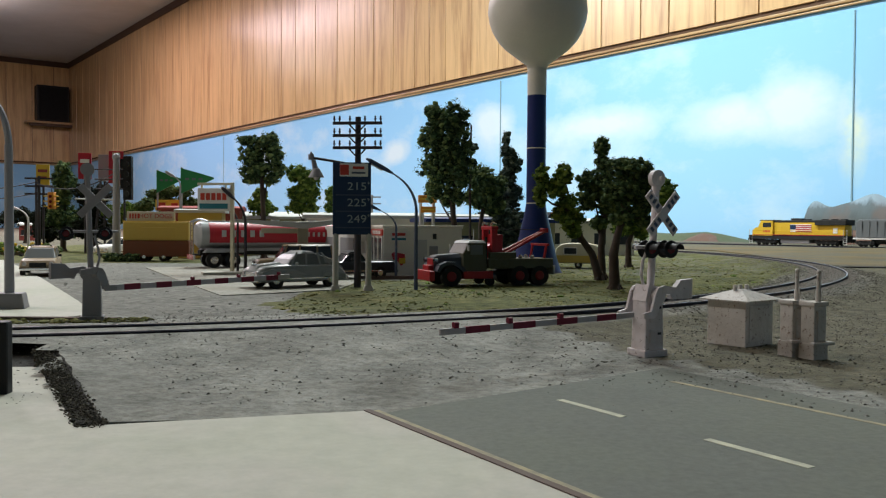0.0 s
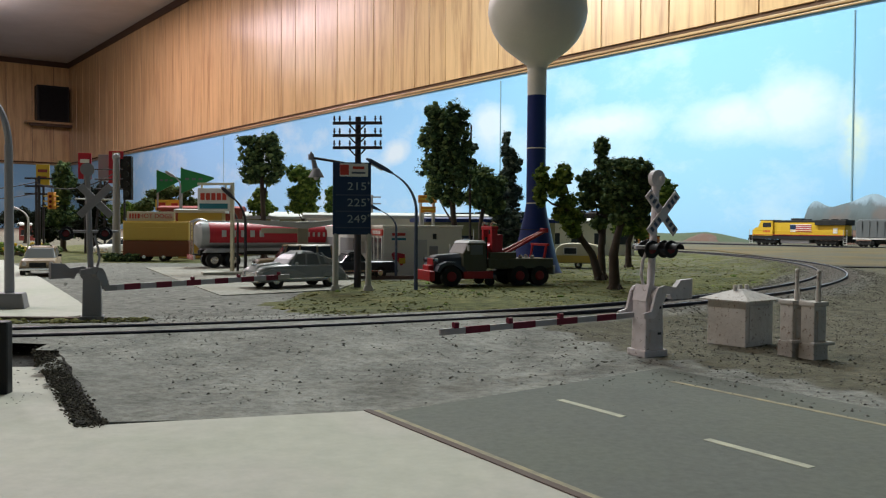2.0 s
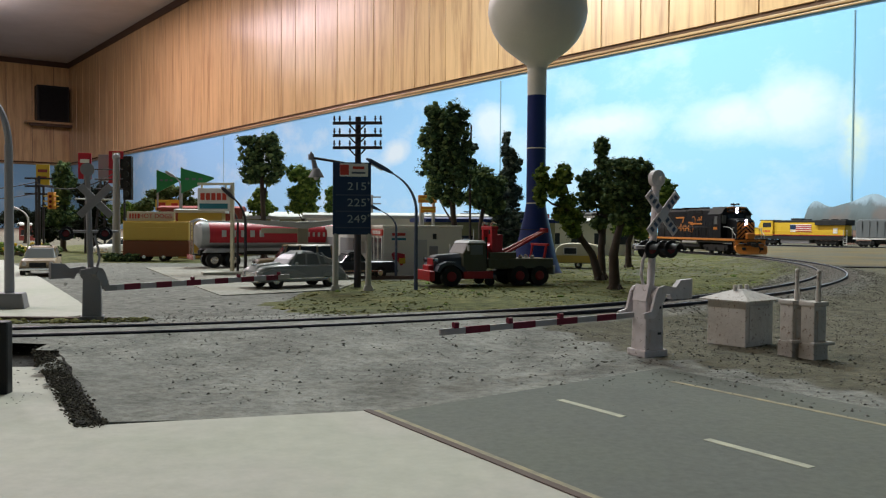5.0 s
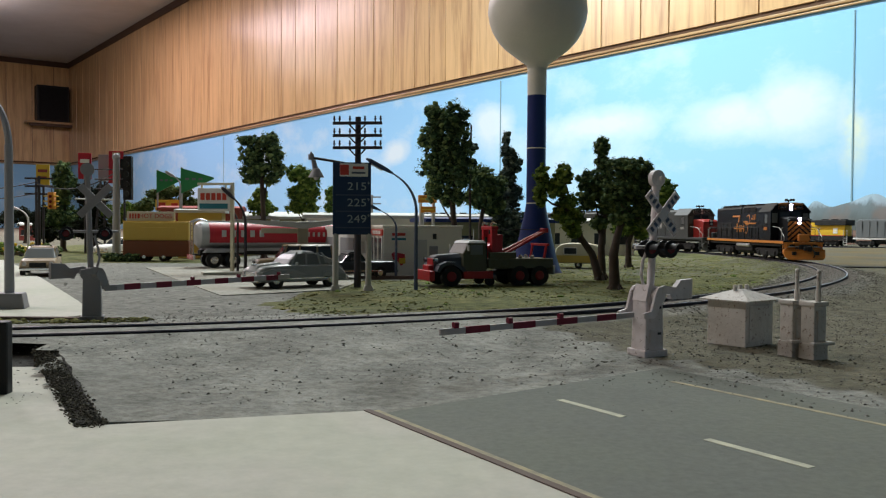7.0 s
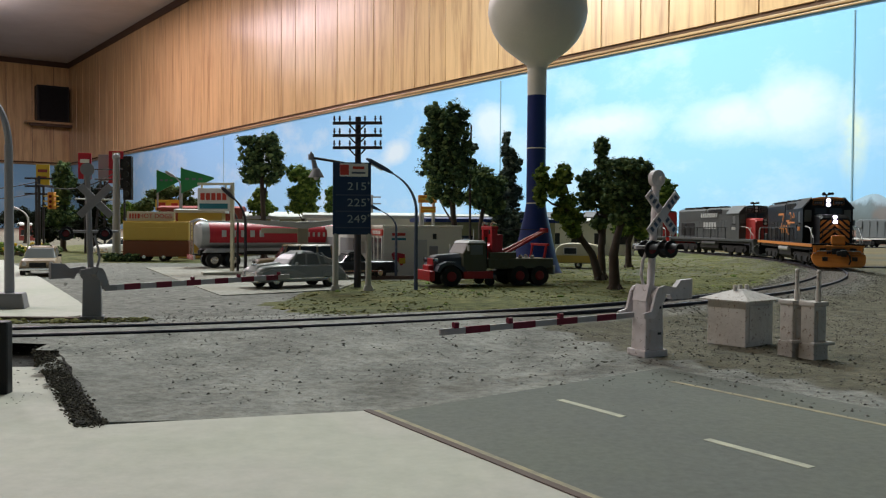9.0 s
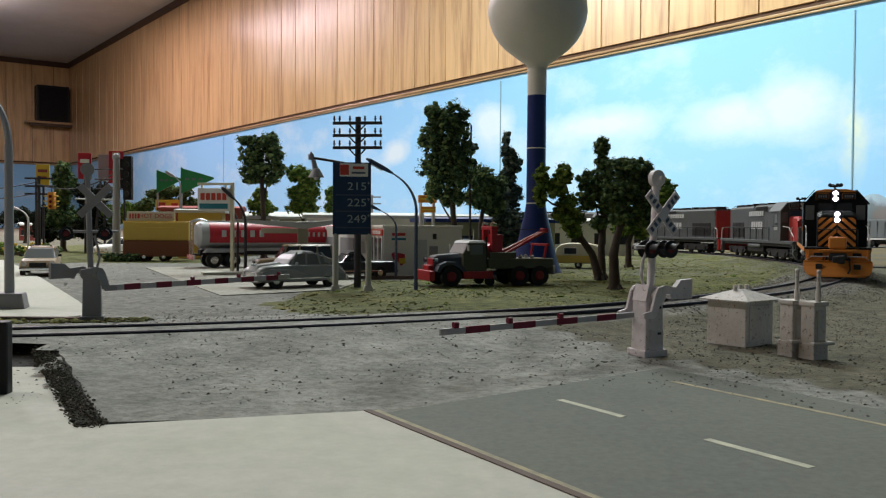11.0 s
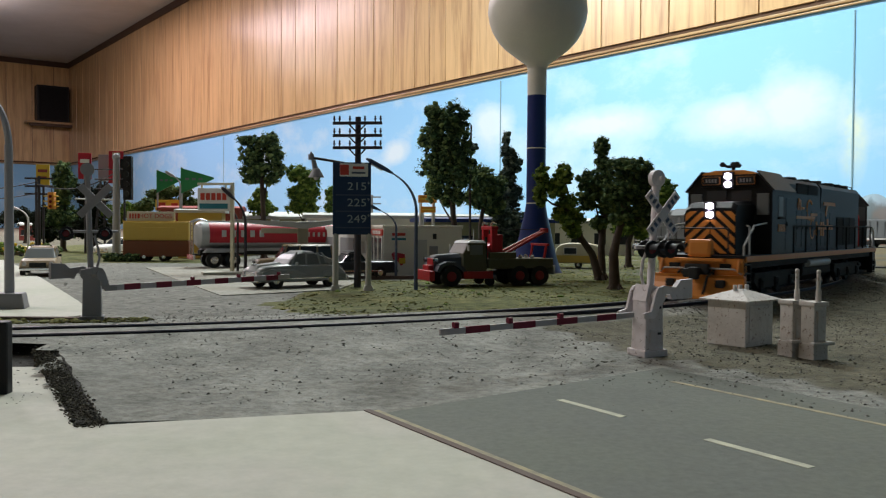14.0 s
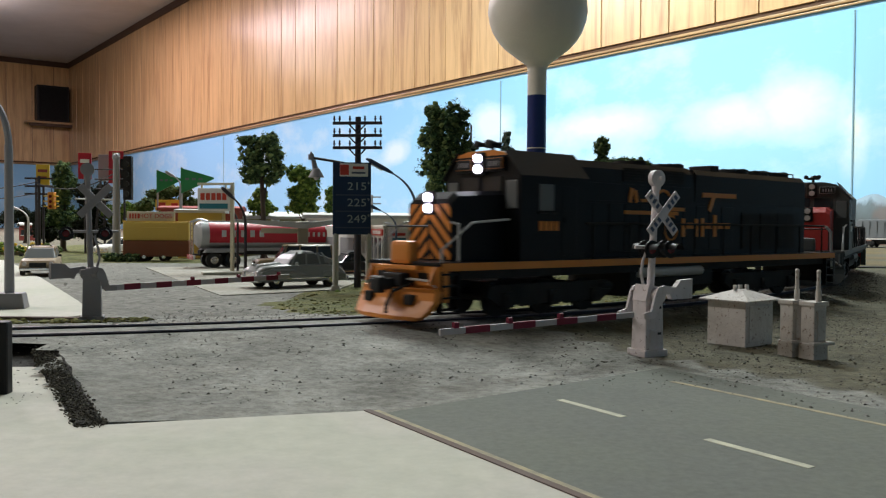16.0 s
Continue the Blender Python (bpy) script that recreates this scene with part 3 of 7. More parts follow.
M["box_paint"] = material("peeling_box_paint", chipped, 0.8, 0, 0.5, 420.0, 0.3)
def flaking(nt, tc):
    base = ramp(nt, tex_noise(nt, tc, 60.0, 4), [(0.32, (0.5, 0.46, 0.46)), (0.6, (0.68, 0.63, 0.65)), (0.8, (0.74, 0.7, 0.7))])
    chips = ramp(nt, tex_noise(nt, tc, 700.0, 6, 0.75), [(0.62, (0, 0, 0)), (0.66, (1, 1, 1))])
    streak = ramp(nt, tex_noise(nt, tc, 160.0, 4, 0.7, (3, 3, 0.5)), [(0.55, (0, 0, 0)), (0.75, (1, 1, 1))])
    return mix(nt, chips, mix(nt, mult(nt, streak, 0.5), base, (0.36, 0.3, 0.27)), (0.14, 0.09, 0.075))


M["mast_white"] = material("flaking_white_paint", flaking, 0.55, 0, 0.25, 500.0, 0.35)
M["headlight"] = glow("headlight_glow", (0.82, 0.72, 1.0), 14.0)
M["lamp_glass"] = worn("lamp_glass", (0.55, 0.5, 0.48), 0.2, 0.2)
M["loco_black"].node_tree.nodes["Principled BSDF"].inputs["Specular IOR Level"].default_value = 0.17
for nm in ("loco_dark", "black"):
    M[nm].node_tree.nodes["Principled BSDF"].inputs["Specular IOR Level"].default_value = 0.2
# ---- locomotives ----
def clip_poly(poly, box):
    """Cuts a polygon (u, v) to a rectangle."""
    u0, u1, v0, v1 = box
    for axis, lim, sign in ((0, u0, 1), (0, u1, -1), (1, v0, 1), (1, v1, -1)):
        out = []
        for i, p in enumerate(poly):
            q = poly[(i + 1) % len(poly)]
            ip, iq = sign * (p[axis] - lim) >= 0, sign * (q[axis] - lim) >= 0
            if ip:
                out.append(p)
            if ip != iq:
                k = (lim - p[axis]) / (q[axis] - p[axis])
                out.append((p[0] + (q[0] - p[0]) * k, p[1] + (q[1] - p[1]) * k))
        poly = out
        if not poly:
            return []
    return poly


def wheelset(parent, x):
    bm = bmesh.new()
    for y in (-0.72, 0.72):
        add_tube(bm, (0, y - 0.07, 0), (0, y + 0.07, 0), 0.5, n=18)
        for k in range(4):
            a = k * math.pi / 2
            add_box(bm, math.cos(a) * 0.27, y, math.sin(a) * 0.27 - 0.05, 0.1, 0.18, 0.1)
    add_tube(bm, (0, -0.8, 0), (0, 0.8, 0), 0.1, n=8)
    return part("wheelset", bm, "loco_dark", parent, "", False, at(x, 0, 0.5))


def truck(parent, x, n=3, mat="loco_dark", gap=1.75):
    bm = bmesh.new()
    half = gap * (n - 1) / 2
    for y in (-1.12, 1.12):
        add_prism(bm, [(-half - 0.75, 0.62), (-half - 0.3, 0.35), (half + 0.3, 0.35), (half + 0.75, 0.62), (half + 0.6, 0.92), (-half - 0.6, 0.92)], y - 0.09, y + 0.09)
        for i in range(n):
            cx = -half + i * gap
            add_box(bm, cx, y, 0.3, 0.42, 0.34, 0.42, 0.04)
            add_tube(bm, (cx, y - 0.2, 0.5), (cx, y + 0.2, 0.5), 0.14, n=10)
        for i in range(n - 1):
            cx = -half + (i + 0.5) * gap
            for dx in (-0.25, 0.0, 0.25):
                add_tube(bm, (cx + dx, y, 0.3), (cx + dx, y, 0.8), 0.09, n=8)
        add_tube(bm, (-half - 0.7, y * 1.05, 0.75), (-half - 0.2, y * 1.05, 0.75), 0.12, n=8)
    add_box(bm, 0, 0, 0.5, half * 1.6, 1.9, 0.4)
    ob = part("truck", bm, mat, parent, "", False, at(x, 0, 0))
    return ob, [wheelset(ob, -half + i * gap) for i in range(n)]


def locomotive(body, nose, stripe, label, plow_mat, striped, back_red=False, lit=True, glyphs="loco_orange", truck_mat="loco_dark"):
    """A six-axle road diesel; its origin lies under the face of the cab, x ahead."""
    L = empty("locomotive", None, label=label, category="locomotive", group="locomotives of the train")
    axles = []
    # frame, deck and platforms
    bm = bmesh.new()
    add_box(bm, -7.2, 0, 1.12, 19.6, 2.7, 0.36, 0.03)
    part("frame", bm, "loco_dark", L)
    part("deck", box_bm(-7.2, 0, 1.48, 19.9, 3.0, 0.1, 0.02), body, L)
    for y in (-1.5, 1.5):
        part("stripe", box_bm(-7.2, y, 1.36, 19.7, 0.05, 0.2), stripe, L, "stripe along the walkway edge")
    # long hood with its dynamic brake bulge and radiator flare
    bm = bmesh.new()
    add_loft(bm, [[(x, -0.95, 1.58), (x, 0.95, 1.58), (x, 0.95, 4.22), (x, 0.86, 4.42), (x, -0.86, 4.42), (x, -0.95, 4.22)] for x in (-2.3, -15.75)])
    part("long_hood", bm, body, L)
    bm = bmesh.new()
    add_loft(bm, [[(x, -0.97, 3.86), (x, 0.97, 3.86), (x, 0.97, 4.3), (x, 0.8, 4.52), (x, -0.8, 4.52), (x, -0.97, 4.3)] for x in (-2.6, -8.4)])
    part("brake_housing", bm, body, L)
    bm = bmesh.new()
    add_loft(bm, [[(x, -0.955, 3.4), (x, 0.955, 3.4), (x, 1.0, 4.3), (x, 0.86, 4.48), (x, -0.86, 4.48), (x, -1.0, 4.3)] for x in (-8.6, -15.6)])
    part("radiator", bm, body, L)
    for y in (-1, 1):
        for x0 in (-5.6, -7.2):
            bm = bmesh.new()
            add_box(bm, x0, y * 0.975, 3.95, 1.5, 0.03, 0.42)
            for i in range(5):
                add_box(bm, x0, y * 1.0, 3.97 + i * 0.085, 1.46, 0.05, 0.035)
            part("grille", bm, "loco_dark", L, "dark louvred brake grille")
        # low air intakes near the rear of the hood
        for i in range(3):
            bm = bmesh.new()
            add_box(bm, -11.95 - i * 1.2, y * 0.955, 1.75, 1.12, 0.04, 1.32)
            for j in range(9):
                add_box(bm, -11.95 - i * 1.2, y * 0.985, 1.8 + j * 0.14, 1.1, 0.04, 0.05)
            part("grille", bm, "loco_dark", L, "dark screened air intake")
        for i in range(11):
            bm = bmesh.new()
            add_box(bm, -3.1 - i * 0.74, y * 0.955, 1.75, 0.7, 0.03, 1.5, 0.012)
            add_box(bm, -3.1 - i * 0.74 + 0.24, y * 0.98, 2.5, 0.05, 0.03, 0.16)
            part("hood_door", bm, body, L)
        part("hood_seam", box_bm(-9.0, y * 0.958, 3.32, 13.2, 0.03, 0.05), body, L)
        part("lift_bar", path_bm([(-13.0, y * 0.7, 4.48), (-13.0, y * 0.7, 4.62), (-15.3, y * 0.7, 4.62), (-15.3, y * 0.7, 4.48)], 0.025, 5), "loco_dark", L)
    for x, r in ((-6.4, 0.55), (-8.4, 0.55), (-12.2, 0.62), (-13.6, 0.62), (-15.0, 0.62)):
        bm = bmesh.new()
        add_tube(bm, (x, 0, 4.4), (x, 0, 4.68), r, r * 0.96, 20)
        for k in range(4):
            add_box(bm, x, 0, 4.68, r * 1.8, 0.05, 0.03, m=pose(0, 0, 0, 0, 0, k * 45))
        part("roof_fan", bm, "loco_dark", L)
    part("exhaust", box_bm(-10.5, 0, 4.4, 0.5, 0.9, 0.34, 0.03), "loco_dark", L)
    # cab with bevelled roof shoulders
    bm = bmesh.new()
    ring = [(-1.52, 1.58), (1.52, 1.58), (1.52, 3.86), (0.98, 4.52), (0.5, 4.63), (-0.5, 4.63), (-0.98, 4.52), (-1.52, 3.86)]
    add_loft(bm, [[(x, y, z) for y, z in ring] for x in (-2.5, 0.0)])
    cab = part("cab", bm, body, L)
    for sgn in (-1, 1):
        bm = bmesh.new()
        a = [(-2.62, sgn * 1.6, 3.84), (0.08, sgn * 1.6, 3.84), (0.08, sgn * 1.0, 4.56), (-2.62, sgn * 1.0, 4.56)]
        add_loft(bm, [a, [(x, y, z + 0.06) for x, y, z in a]])
        part("roof_edge", bm, body if body == "loco_black" else "hopper_grey", cab)
    for y in (-1, 1):
        win = part("window", box_bm(-0.98, y * 1.5, 2.95, 0.56, 0.07, 0.74, 0.02), "glass_pale", cab, "pale side cab window")
        part("window_frame", box_bm(-0.98, y * 1.49, 2.9, 0.68, 0.06, 0.84, 0.02), "loco_dark", win)
        part("arm_rest", box_bm(-0.98, y * 1.55, 2.86, 0.7, 0.1, 0.06, 0.02), "loco_dark", cab)
        bm = bmesh.new()
        add_box(bm, -1.9, y * 1.5, 1.7, 0.6, 0.06, 1.95, 0.02)
        add_box(bm, -1.7, y * 1.54, 2.6, 0.06, 0.05, 0.16)
        part("cab_door", bm, body, cab)
        part("window", box_bm(0, y * 1.2, 3.0, 0.07, 0.42, 0.78, 0.02), "glass_pale", cab, "pale front cab window")
        part("window", box_bm(0, y * 0.45, 3.48, 0.07, 0.72, 0.42, 0.02), "glass_dark", cab, "dark centre windscreen")
    part("number_board", box_bm(0.05, 0, 4.04, 0.1, 1.95, 0.4, 0.03), body, cab)
    if striped:
        bm = bmesh.new()
        add_prism(bm, [(-0.98, 4.48), (0.98, 4.48), (0.9, 4.56), (0.5, 4.64), (-0.5, 4.64), (-0.9, 4.56)], 0.0, 0.06, pose(0, 0, 0, 0, 0, -90))
        part("brow_stripe", bm, "loco_orange", cab, "orange stripe over the windscreens")
    for y in (-0.62, 0.62):
        board = part("number_plate", box_bm(0.1, y, 4.11, 0.06, 0.64, 0.3), "loco_orange" if striped else "silver", cab, "thin bright frame round the number board")
        part("plate_field", box_bm(0.12, y, 4.125, 0.06, 0.6, 0.27), "loco_dark", board)
        for i in range(4):
            part("numeral", box_bm(0.15, y - 0.16 + i * 0.11, 4.19, 0.02, 0.05, 0.13), "mast_grey", cab)
    # horn cluster
    bm = bmesh.new()
    add_tube(bm, (-0.4, 0, 4.6), (-0.4, 0, 4.82), 0.06)
    add_box(bm, -0.4, 0, 4.76, 0.16, 0.5, 0.1, 0.02)
    for y, dx in ((-0.26, 0.4), (-0.08, -0.36), (0.1, 0.34), (0.26, 0.4)):
        add_tube(bm, (-0.4, y, 4.84), (-0.4 + dx, y, 4.86), 0.04, 0.1, 10)
    part("horn", bm, "loco_dark", L)
    # short hood
    bm = bmesh.new()
    add_loft(bm, [[(x, -0.88, 1.58), (x, 0.88, 1.58), (x, 0.88, z), (x, 0.7, z + 0.12), (x, -0.7, z + 0.12), (x, -0.88, z)] for x, z in ((0.0, 3.38), (1.6, 3.3), (1.84, 3.1))])
    short = part("short_hood", bm, "loco_black" if striped else nose, L)
    if striped:
        for sgn in (-1, 1):
            for k in range(7):
                c = 1.55 + k * 0.4
                poly = [(0.0, c), (0.95, c - 0.9), (0.95, c - 0.9 + 0.23), (0.0, c + 0.23)]
                poly = clip_poly(poly, (0.02, 0.86, 1.62, 3.1))
                if len(poly) > 2:
                    bm = bmesh.new()
                    r0 = [(1.835, sgn * u, v) for u, v in poly]
                    add_loft(bm, [r0, [(1.86, b, c2) for _, b, c2 in r0]])
                    part("chevron", bm, "loco_orange", short, "orange warning stripe")
    # lights
    for x, z, par in ((1.86, 3.13, short), (0.12, 4.27, cab)):
        part("light_housing", box_bm(x - 0.02, 0, z - 0.32, 0.1, 0.42, 0.64, 0.04), "loco_dark", par)
        for dz in (-0.15, 0.15):
            part("headlight", tube_bm((x + 0.03, 0, z + dz), (x + 0.09, 0, z + dz), 0.125, 0.115, 14), "headlight" if lit else "lamp_glass", par, "round glowing headlight" if lit else "unlit headlight")
    # pilot and plow
    bm = bmesh.new()
    add_box(bm, 2.55, 0, 0.55, 0.35, 2.9, 1.0, 0.04)
    part("pilot", bm, plow_mat, L)
    part("anticlimber", box_bm(2.66, 0, 1.5, 0.34, 0.82, 0.62, 0.12), plow_mat, L)
    part("anticlimber_lip", box_bm(2.82, 0, 1.36, 0.24, 1.7, 0.12, 0.03), plow_mat, L)
    part("cut_lever", path_bm([(2.75, -1.4, 0.95), (2.85, -1.2, 1.12), (2.9, 0, 1.14), (2.85, 1.2, 1.12), (2.75, 1.4, 0.95)], 0.03, 6), "silver", L)
    bm = bmesh.new()
    rings = []
    for z, xm, hw in ((0.12, 3.46, 1.2), (0.22, 3.44, 1.38), (0.4, 3.3, 1.5), (0.62, 3.16, 1.55), (0.82, 3.1, 1.55), (0.92, 3.16, 1.5)):
        rings.append([(xm - 0.22, -hw, z), (xm - 0.06, -hw * 0.6, z), (xm, 0, z), (xm - 0.06, hw * 0.6, z), (xm - 0.22, hw, z), (xm - 0.42, hw, z), (xm - 0.2, 0, z), (xm - 0.42, -hw, z)])
    add_loft(bm, rings)
    plow = part("plow", bm, plow_mat, L, "orange snow plow blade" if striped else "")
    for y in (-0.85, 0.85):
        part("plow_door", box_bm(3.13, y, 0.5, 0.2, 0.3, 0.26, 0.03), "loco_dark", plow)
        part("pilot_opening", box_bm(2.74, y * 1.02, 1.1, 0.06, 0.4, 0.2, 0.03), "loco_dark", L)
    bm = bmesh.new()
    add_box(bm, 3.2, 0, 0.85, 0.9, 0.34, 0.3, 0.06)
    add_box(bm, 3.55, 0.12, 0.78, 0.26, 0.34, 0.42, 0.08)
    add_box(bm, 3.5, -0.16, 0.84, 0.2, 0.2, 0.3, 0.05)
    add_box(bm, 2.95, 0, 0.92, 0.3, 0.8, 0.36, 0.05)
    part("coupler", bm, "loco_dark", L)
    part("hose", path_bm([(2.8, 0.45, 1.0), (3.4, 0.5, 0.85), (3.6, 0.5, 0.5), (3.55, 0.42, 0.3)], 0.045, 6), "loco_dark", L)
    for y in (-0.5, 0.5, -0.62):
        part("hose", path_bm([(2.72, y, 1.1), (2.9, y, 1.02), (2.95, y * 1.1, 0.95)], 0.04, 6), "loco_dark", L)
    for y in (-1, 1):
        bm = bmesh.new()
        add_prism(bm, [(2.73, 1.02), (2.95, 1.02), (2.73, 1.48)], y * 1.32 - 0.03, y * 1.32 + 0.03)
        part("pilot_gusset", bm, plow_mat, L)
    part("pilot_rear", box_bm(-17.1, 0, 0.4, 0.3, 2.9, 1.1, 0.04), nose if back_red else body, L)
    # hood end
    part("hood_end", box_bm(-15.78, 0, 1.6, 0.16, 1.78, 2.7, 0.03), nose if not striped else body, L, "" if striped else "red hood end")
    # fuel tank, steps, rails
    bm = bmesh.new()
    add_loft(bm, [[(x, -1.25, 0.62), (x, -0.9, 0.35), (x, 0.9, 0.35), (x, 1.25, 0.62), (x, 1.25, 1.15), (x, -1.25, 1.15)] for x in (-4.9, -9.2)])
    part("fuel_tank", bm, "loco_dark", L)
    for y in (-0.95, 0.95):
        part("air_tank", tube_bm((-5.2, y * 1.38, 1.1), (-8.4, y * 1.38, 1.1), 0.16, n=14), "silver" if striped else "hopper_grey", L, "pale round air reservoir", True)
    for x in (2.35, -16.75):
        for y in (-1.36, 1.36):
            bm = bmesh.new()
            for i in range(4):
                add_box(bm, x, y, 0.35 + i * 0.3, 0.5, 0.25, 0.05)
            for dx in (-0.27, 0.27):
                add_box(bm, x + dx, y, 0.3, 0.05, 0.25, 1.2)
            part("step_ladder", bm, body, L)
    for y in (-1.42, 1.42):
        pts = [(-2.7, y, 2.62), (-16.4, y, 2.62)]
        part("handrail", path_bm(pts, 0.035, 6), "loco_dark", L)
        for i in range(9):
            x = -3.0 - i * 1.65
            part("stanchion", tube_bm((x, y, 1.55), (x, y, 2.64), 0.035, n=6), "loco_dark", L)
        part("handrail", path_bm([(0.3, y, 2.7), (1.6, y, 2.6), (2.6, y, 1.9), (2.6, y, 0.9)], 0.03, 6), "silver", L, "pale grab rail by the steps")
        part("handrail", path_bm([(2.05, y, 1.0), (2.05, y, 2.55), (2.3, y, 2.6)], 0.03, 6), "silver", L)
        part("handrail", path_bm([(-16.5, y, 2.6), (-16.9, y, 2.4), (-17.0, y, 0.9)], 0.05, 6), "silver", L)
    part("handrail", path_bm([(2.6, -0.9, 1.6), (2.6, -0.9, 2.5), (2.6, 0.9, 2.5), (2.6, 0.9, 1.6)], 0.026, 6), "loco_dark", L)
    # lettering on the hood, as plain strokes
    for y in (-0.965, 0.965):
        if striped:
            for x, z, w, h, tilt in ((-5.2, 3.3, 0.16, 0.46, 14), (-5.55, 3.3, 0.14, 0.4, -14), (-5.9, 3.32, 0.3, 0.1, 0), (-10.0, 3.56, 2.0, 0.16, 0), (-9.4, 3.1, 0.2, 0.56, 28), (-6.3, 2.92, 2.7, 0.12, 0), (-7.5, 3.06, 1.0, 0.12, 0)):
                part("lettering", box_bm(x, y, z, w, 0.05, h, 0.01, m=pose(0, 0, 0, 0, tilt if y < 0 else -tilt, 0)), glyphs, L)
            for cx, cz, rx, rz, a0, a1 in ((-6.9, 3.3, 0.42, 0.42, 40, 330), (-7.3, 2.5, 0.34, 0.4, 60, 350)):
                arc = [(cx - rx * math.cos(radians(a0 + (a1 - a0) * k / 12)), y * 0.97, cz + rz * math.sin(radians(a0 + (a1 - a0) * k / 12))) for k in range(13)]
                part("lettering", path_bm(arc, 0.055, 6), glyphs, L)
            for i, (w, h) in enumerate(((0.2, 0.62), (0.4, 0.2), (0.2, 0.62), (0.2, 0.64), (0.4, 0.2), (0.2, 0.76), (0.38, 0.2), (0.34, 0.2))):
                part("lettering", box_bm(-7.95 - i * 0.36, y, 2.2 + (0.28 if w > 0.2 else 0), w, 0.05, h, 0.02), glyphs, L)
        else:
            for i in range(8):
                part("lettering", box_bm(-6.0 - i * 0.5, y * 1.05, 3.6, 0.34, 0.05, 0.42), "silver", L)
            for i in range(5):
                part("lettering", box_bm(-6.4 - i * 0.62, y, 2.5, 0.44, 0.05, 0.62), "silver", L)
        for i in range(4):
            part("numeral", box_bm(-0.75 - i * 0.2, (1.54 if y > 0 else -1.54), 2.4, 0.13, 0.03, 0.26), glyphs if striped else "silver", cab)
    L.scale = (1.0, 1.0, 0.97)
    for x in (-1.6, -12.5):
        ob, ws = truck(L, x, 3, truck_mat)
        axles += ws
    return L, axles


UNITS = []
lead, lead_axles = locomotive("loco_black", "loco_orange", "loco_orange", "black diesel locomotive with orange stripes and snow plow", "loco_orange", True)
UNITS.append((lead, lead_axles, 0.0, False))
grey1, ax1 = locomotive("loco_grey", "loco_red", "loco_grey", "weathered grey diesel locomotive with a red nose", "loco_grey", False, True, False)
UNITS.append((grey1, ax1, 21.2, False))


def clone(ob, m=Matrix.Identity(4)):
    c = copy_thing(ob, m)
    return c, [k for t in c.children if t.name.startswith("truck") for k in t.children if k.name.startswith("wheelset")]


grey2, ax2 = clone(grey1)
grey2["label"] = "weathered grey diesel locomotive running backwards, red hood end leading"
UNITS.append((grey2, ax2, 42.4, True))
grey3, ax3 = clone(grey1)
UNITS.append((grey3, ax3, 63.6, False))
def head(t):
    """Where the leading cab stands along the track."""
    k = t - 8.0
    slip = float(np.interp(t, [0, 7.0, 9.0, 12.5, 13.8, 16.0], [-0.4, -0.4, -0.3, -0.1, 0.03, -0.15]))
    return 62.164 - 6.2733 * k + 0.08519 * k * k - 0.00461 * k * k * k + slip


def ride(thing, axles, back, turned):
    """Keys a locomotive on its two trucks along the track, and rolls its wheels."""
    rows, roll = [], []
    for i in range(65):
        t = i * 0.25
        s = head(t) + back
        if turned:
            a, b = on_line(s + 12.5), on_line(s + 1.6)
            h = math.atan2(a[1] - b[1], a[0] - b[0])
            rows.append((t, at(a[0] + math.cos(h) * 1.6, a[1] + math.sin(h) * 1.6, 0, math.degrees(h))))
        else:
            a, b = on_line(s + 1.6), on_line(s + 12.5)
            h = math.atan2(a[1] - b[1], a[0] - b[0])
            rows.append((t, at(a[0] + math.cos(h) * 1.6, a[1] + math.sin(h) * 1.6, 0, math.degrees(h))))
    walk(thing, rows)
    for i in range(161):
        t = i * 0.1
        roll.append((t, math.degrees((head(0) - head(t)) / 0.5) * (-1 if turned else 1)))
    for w in axles:
        x = w.matrix_basis.translation.x
        walk(w, [(t, Matrix.Translation((x, 0, 0.5 * S)) @ pose(0, 0, 0, 0, a, 0)) for t, a in roll])


def motions():
    for u in UNITS:
        ride(*u)
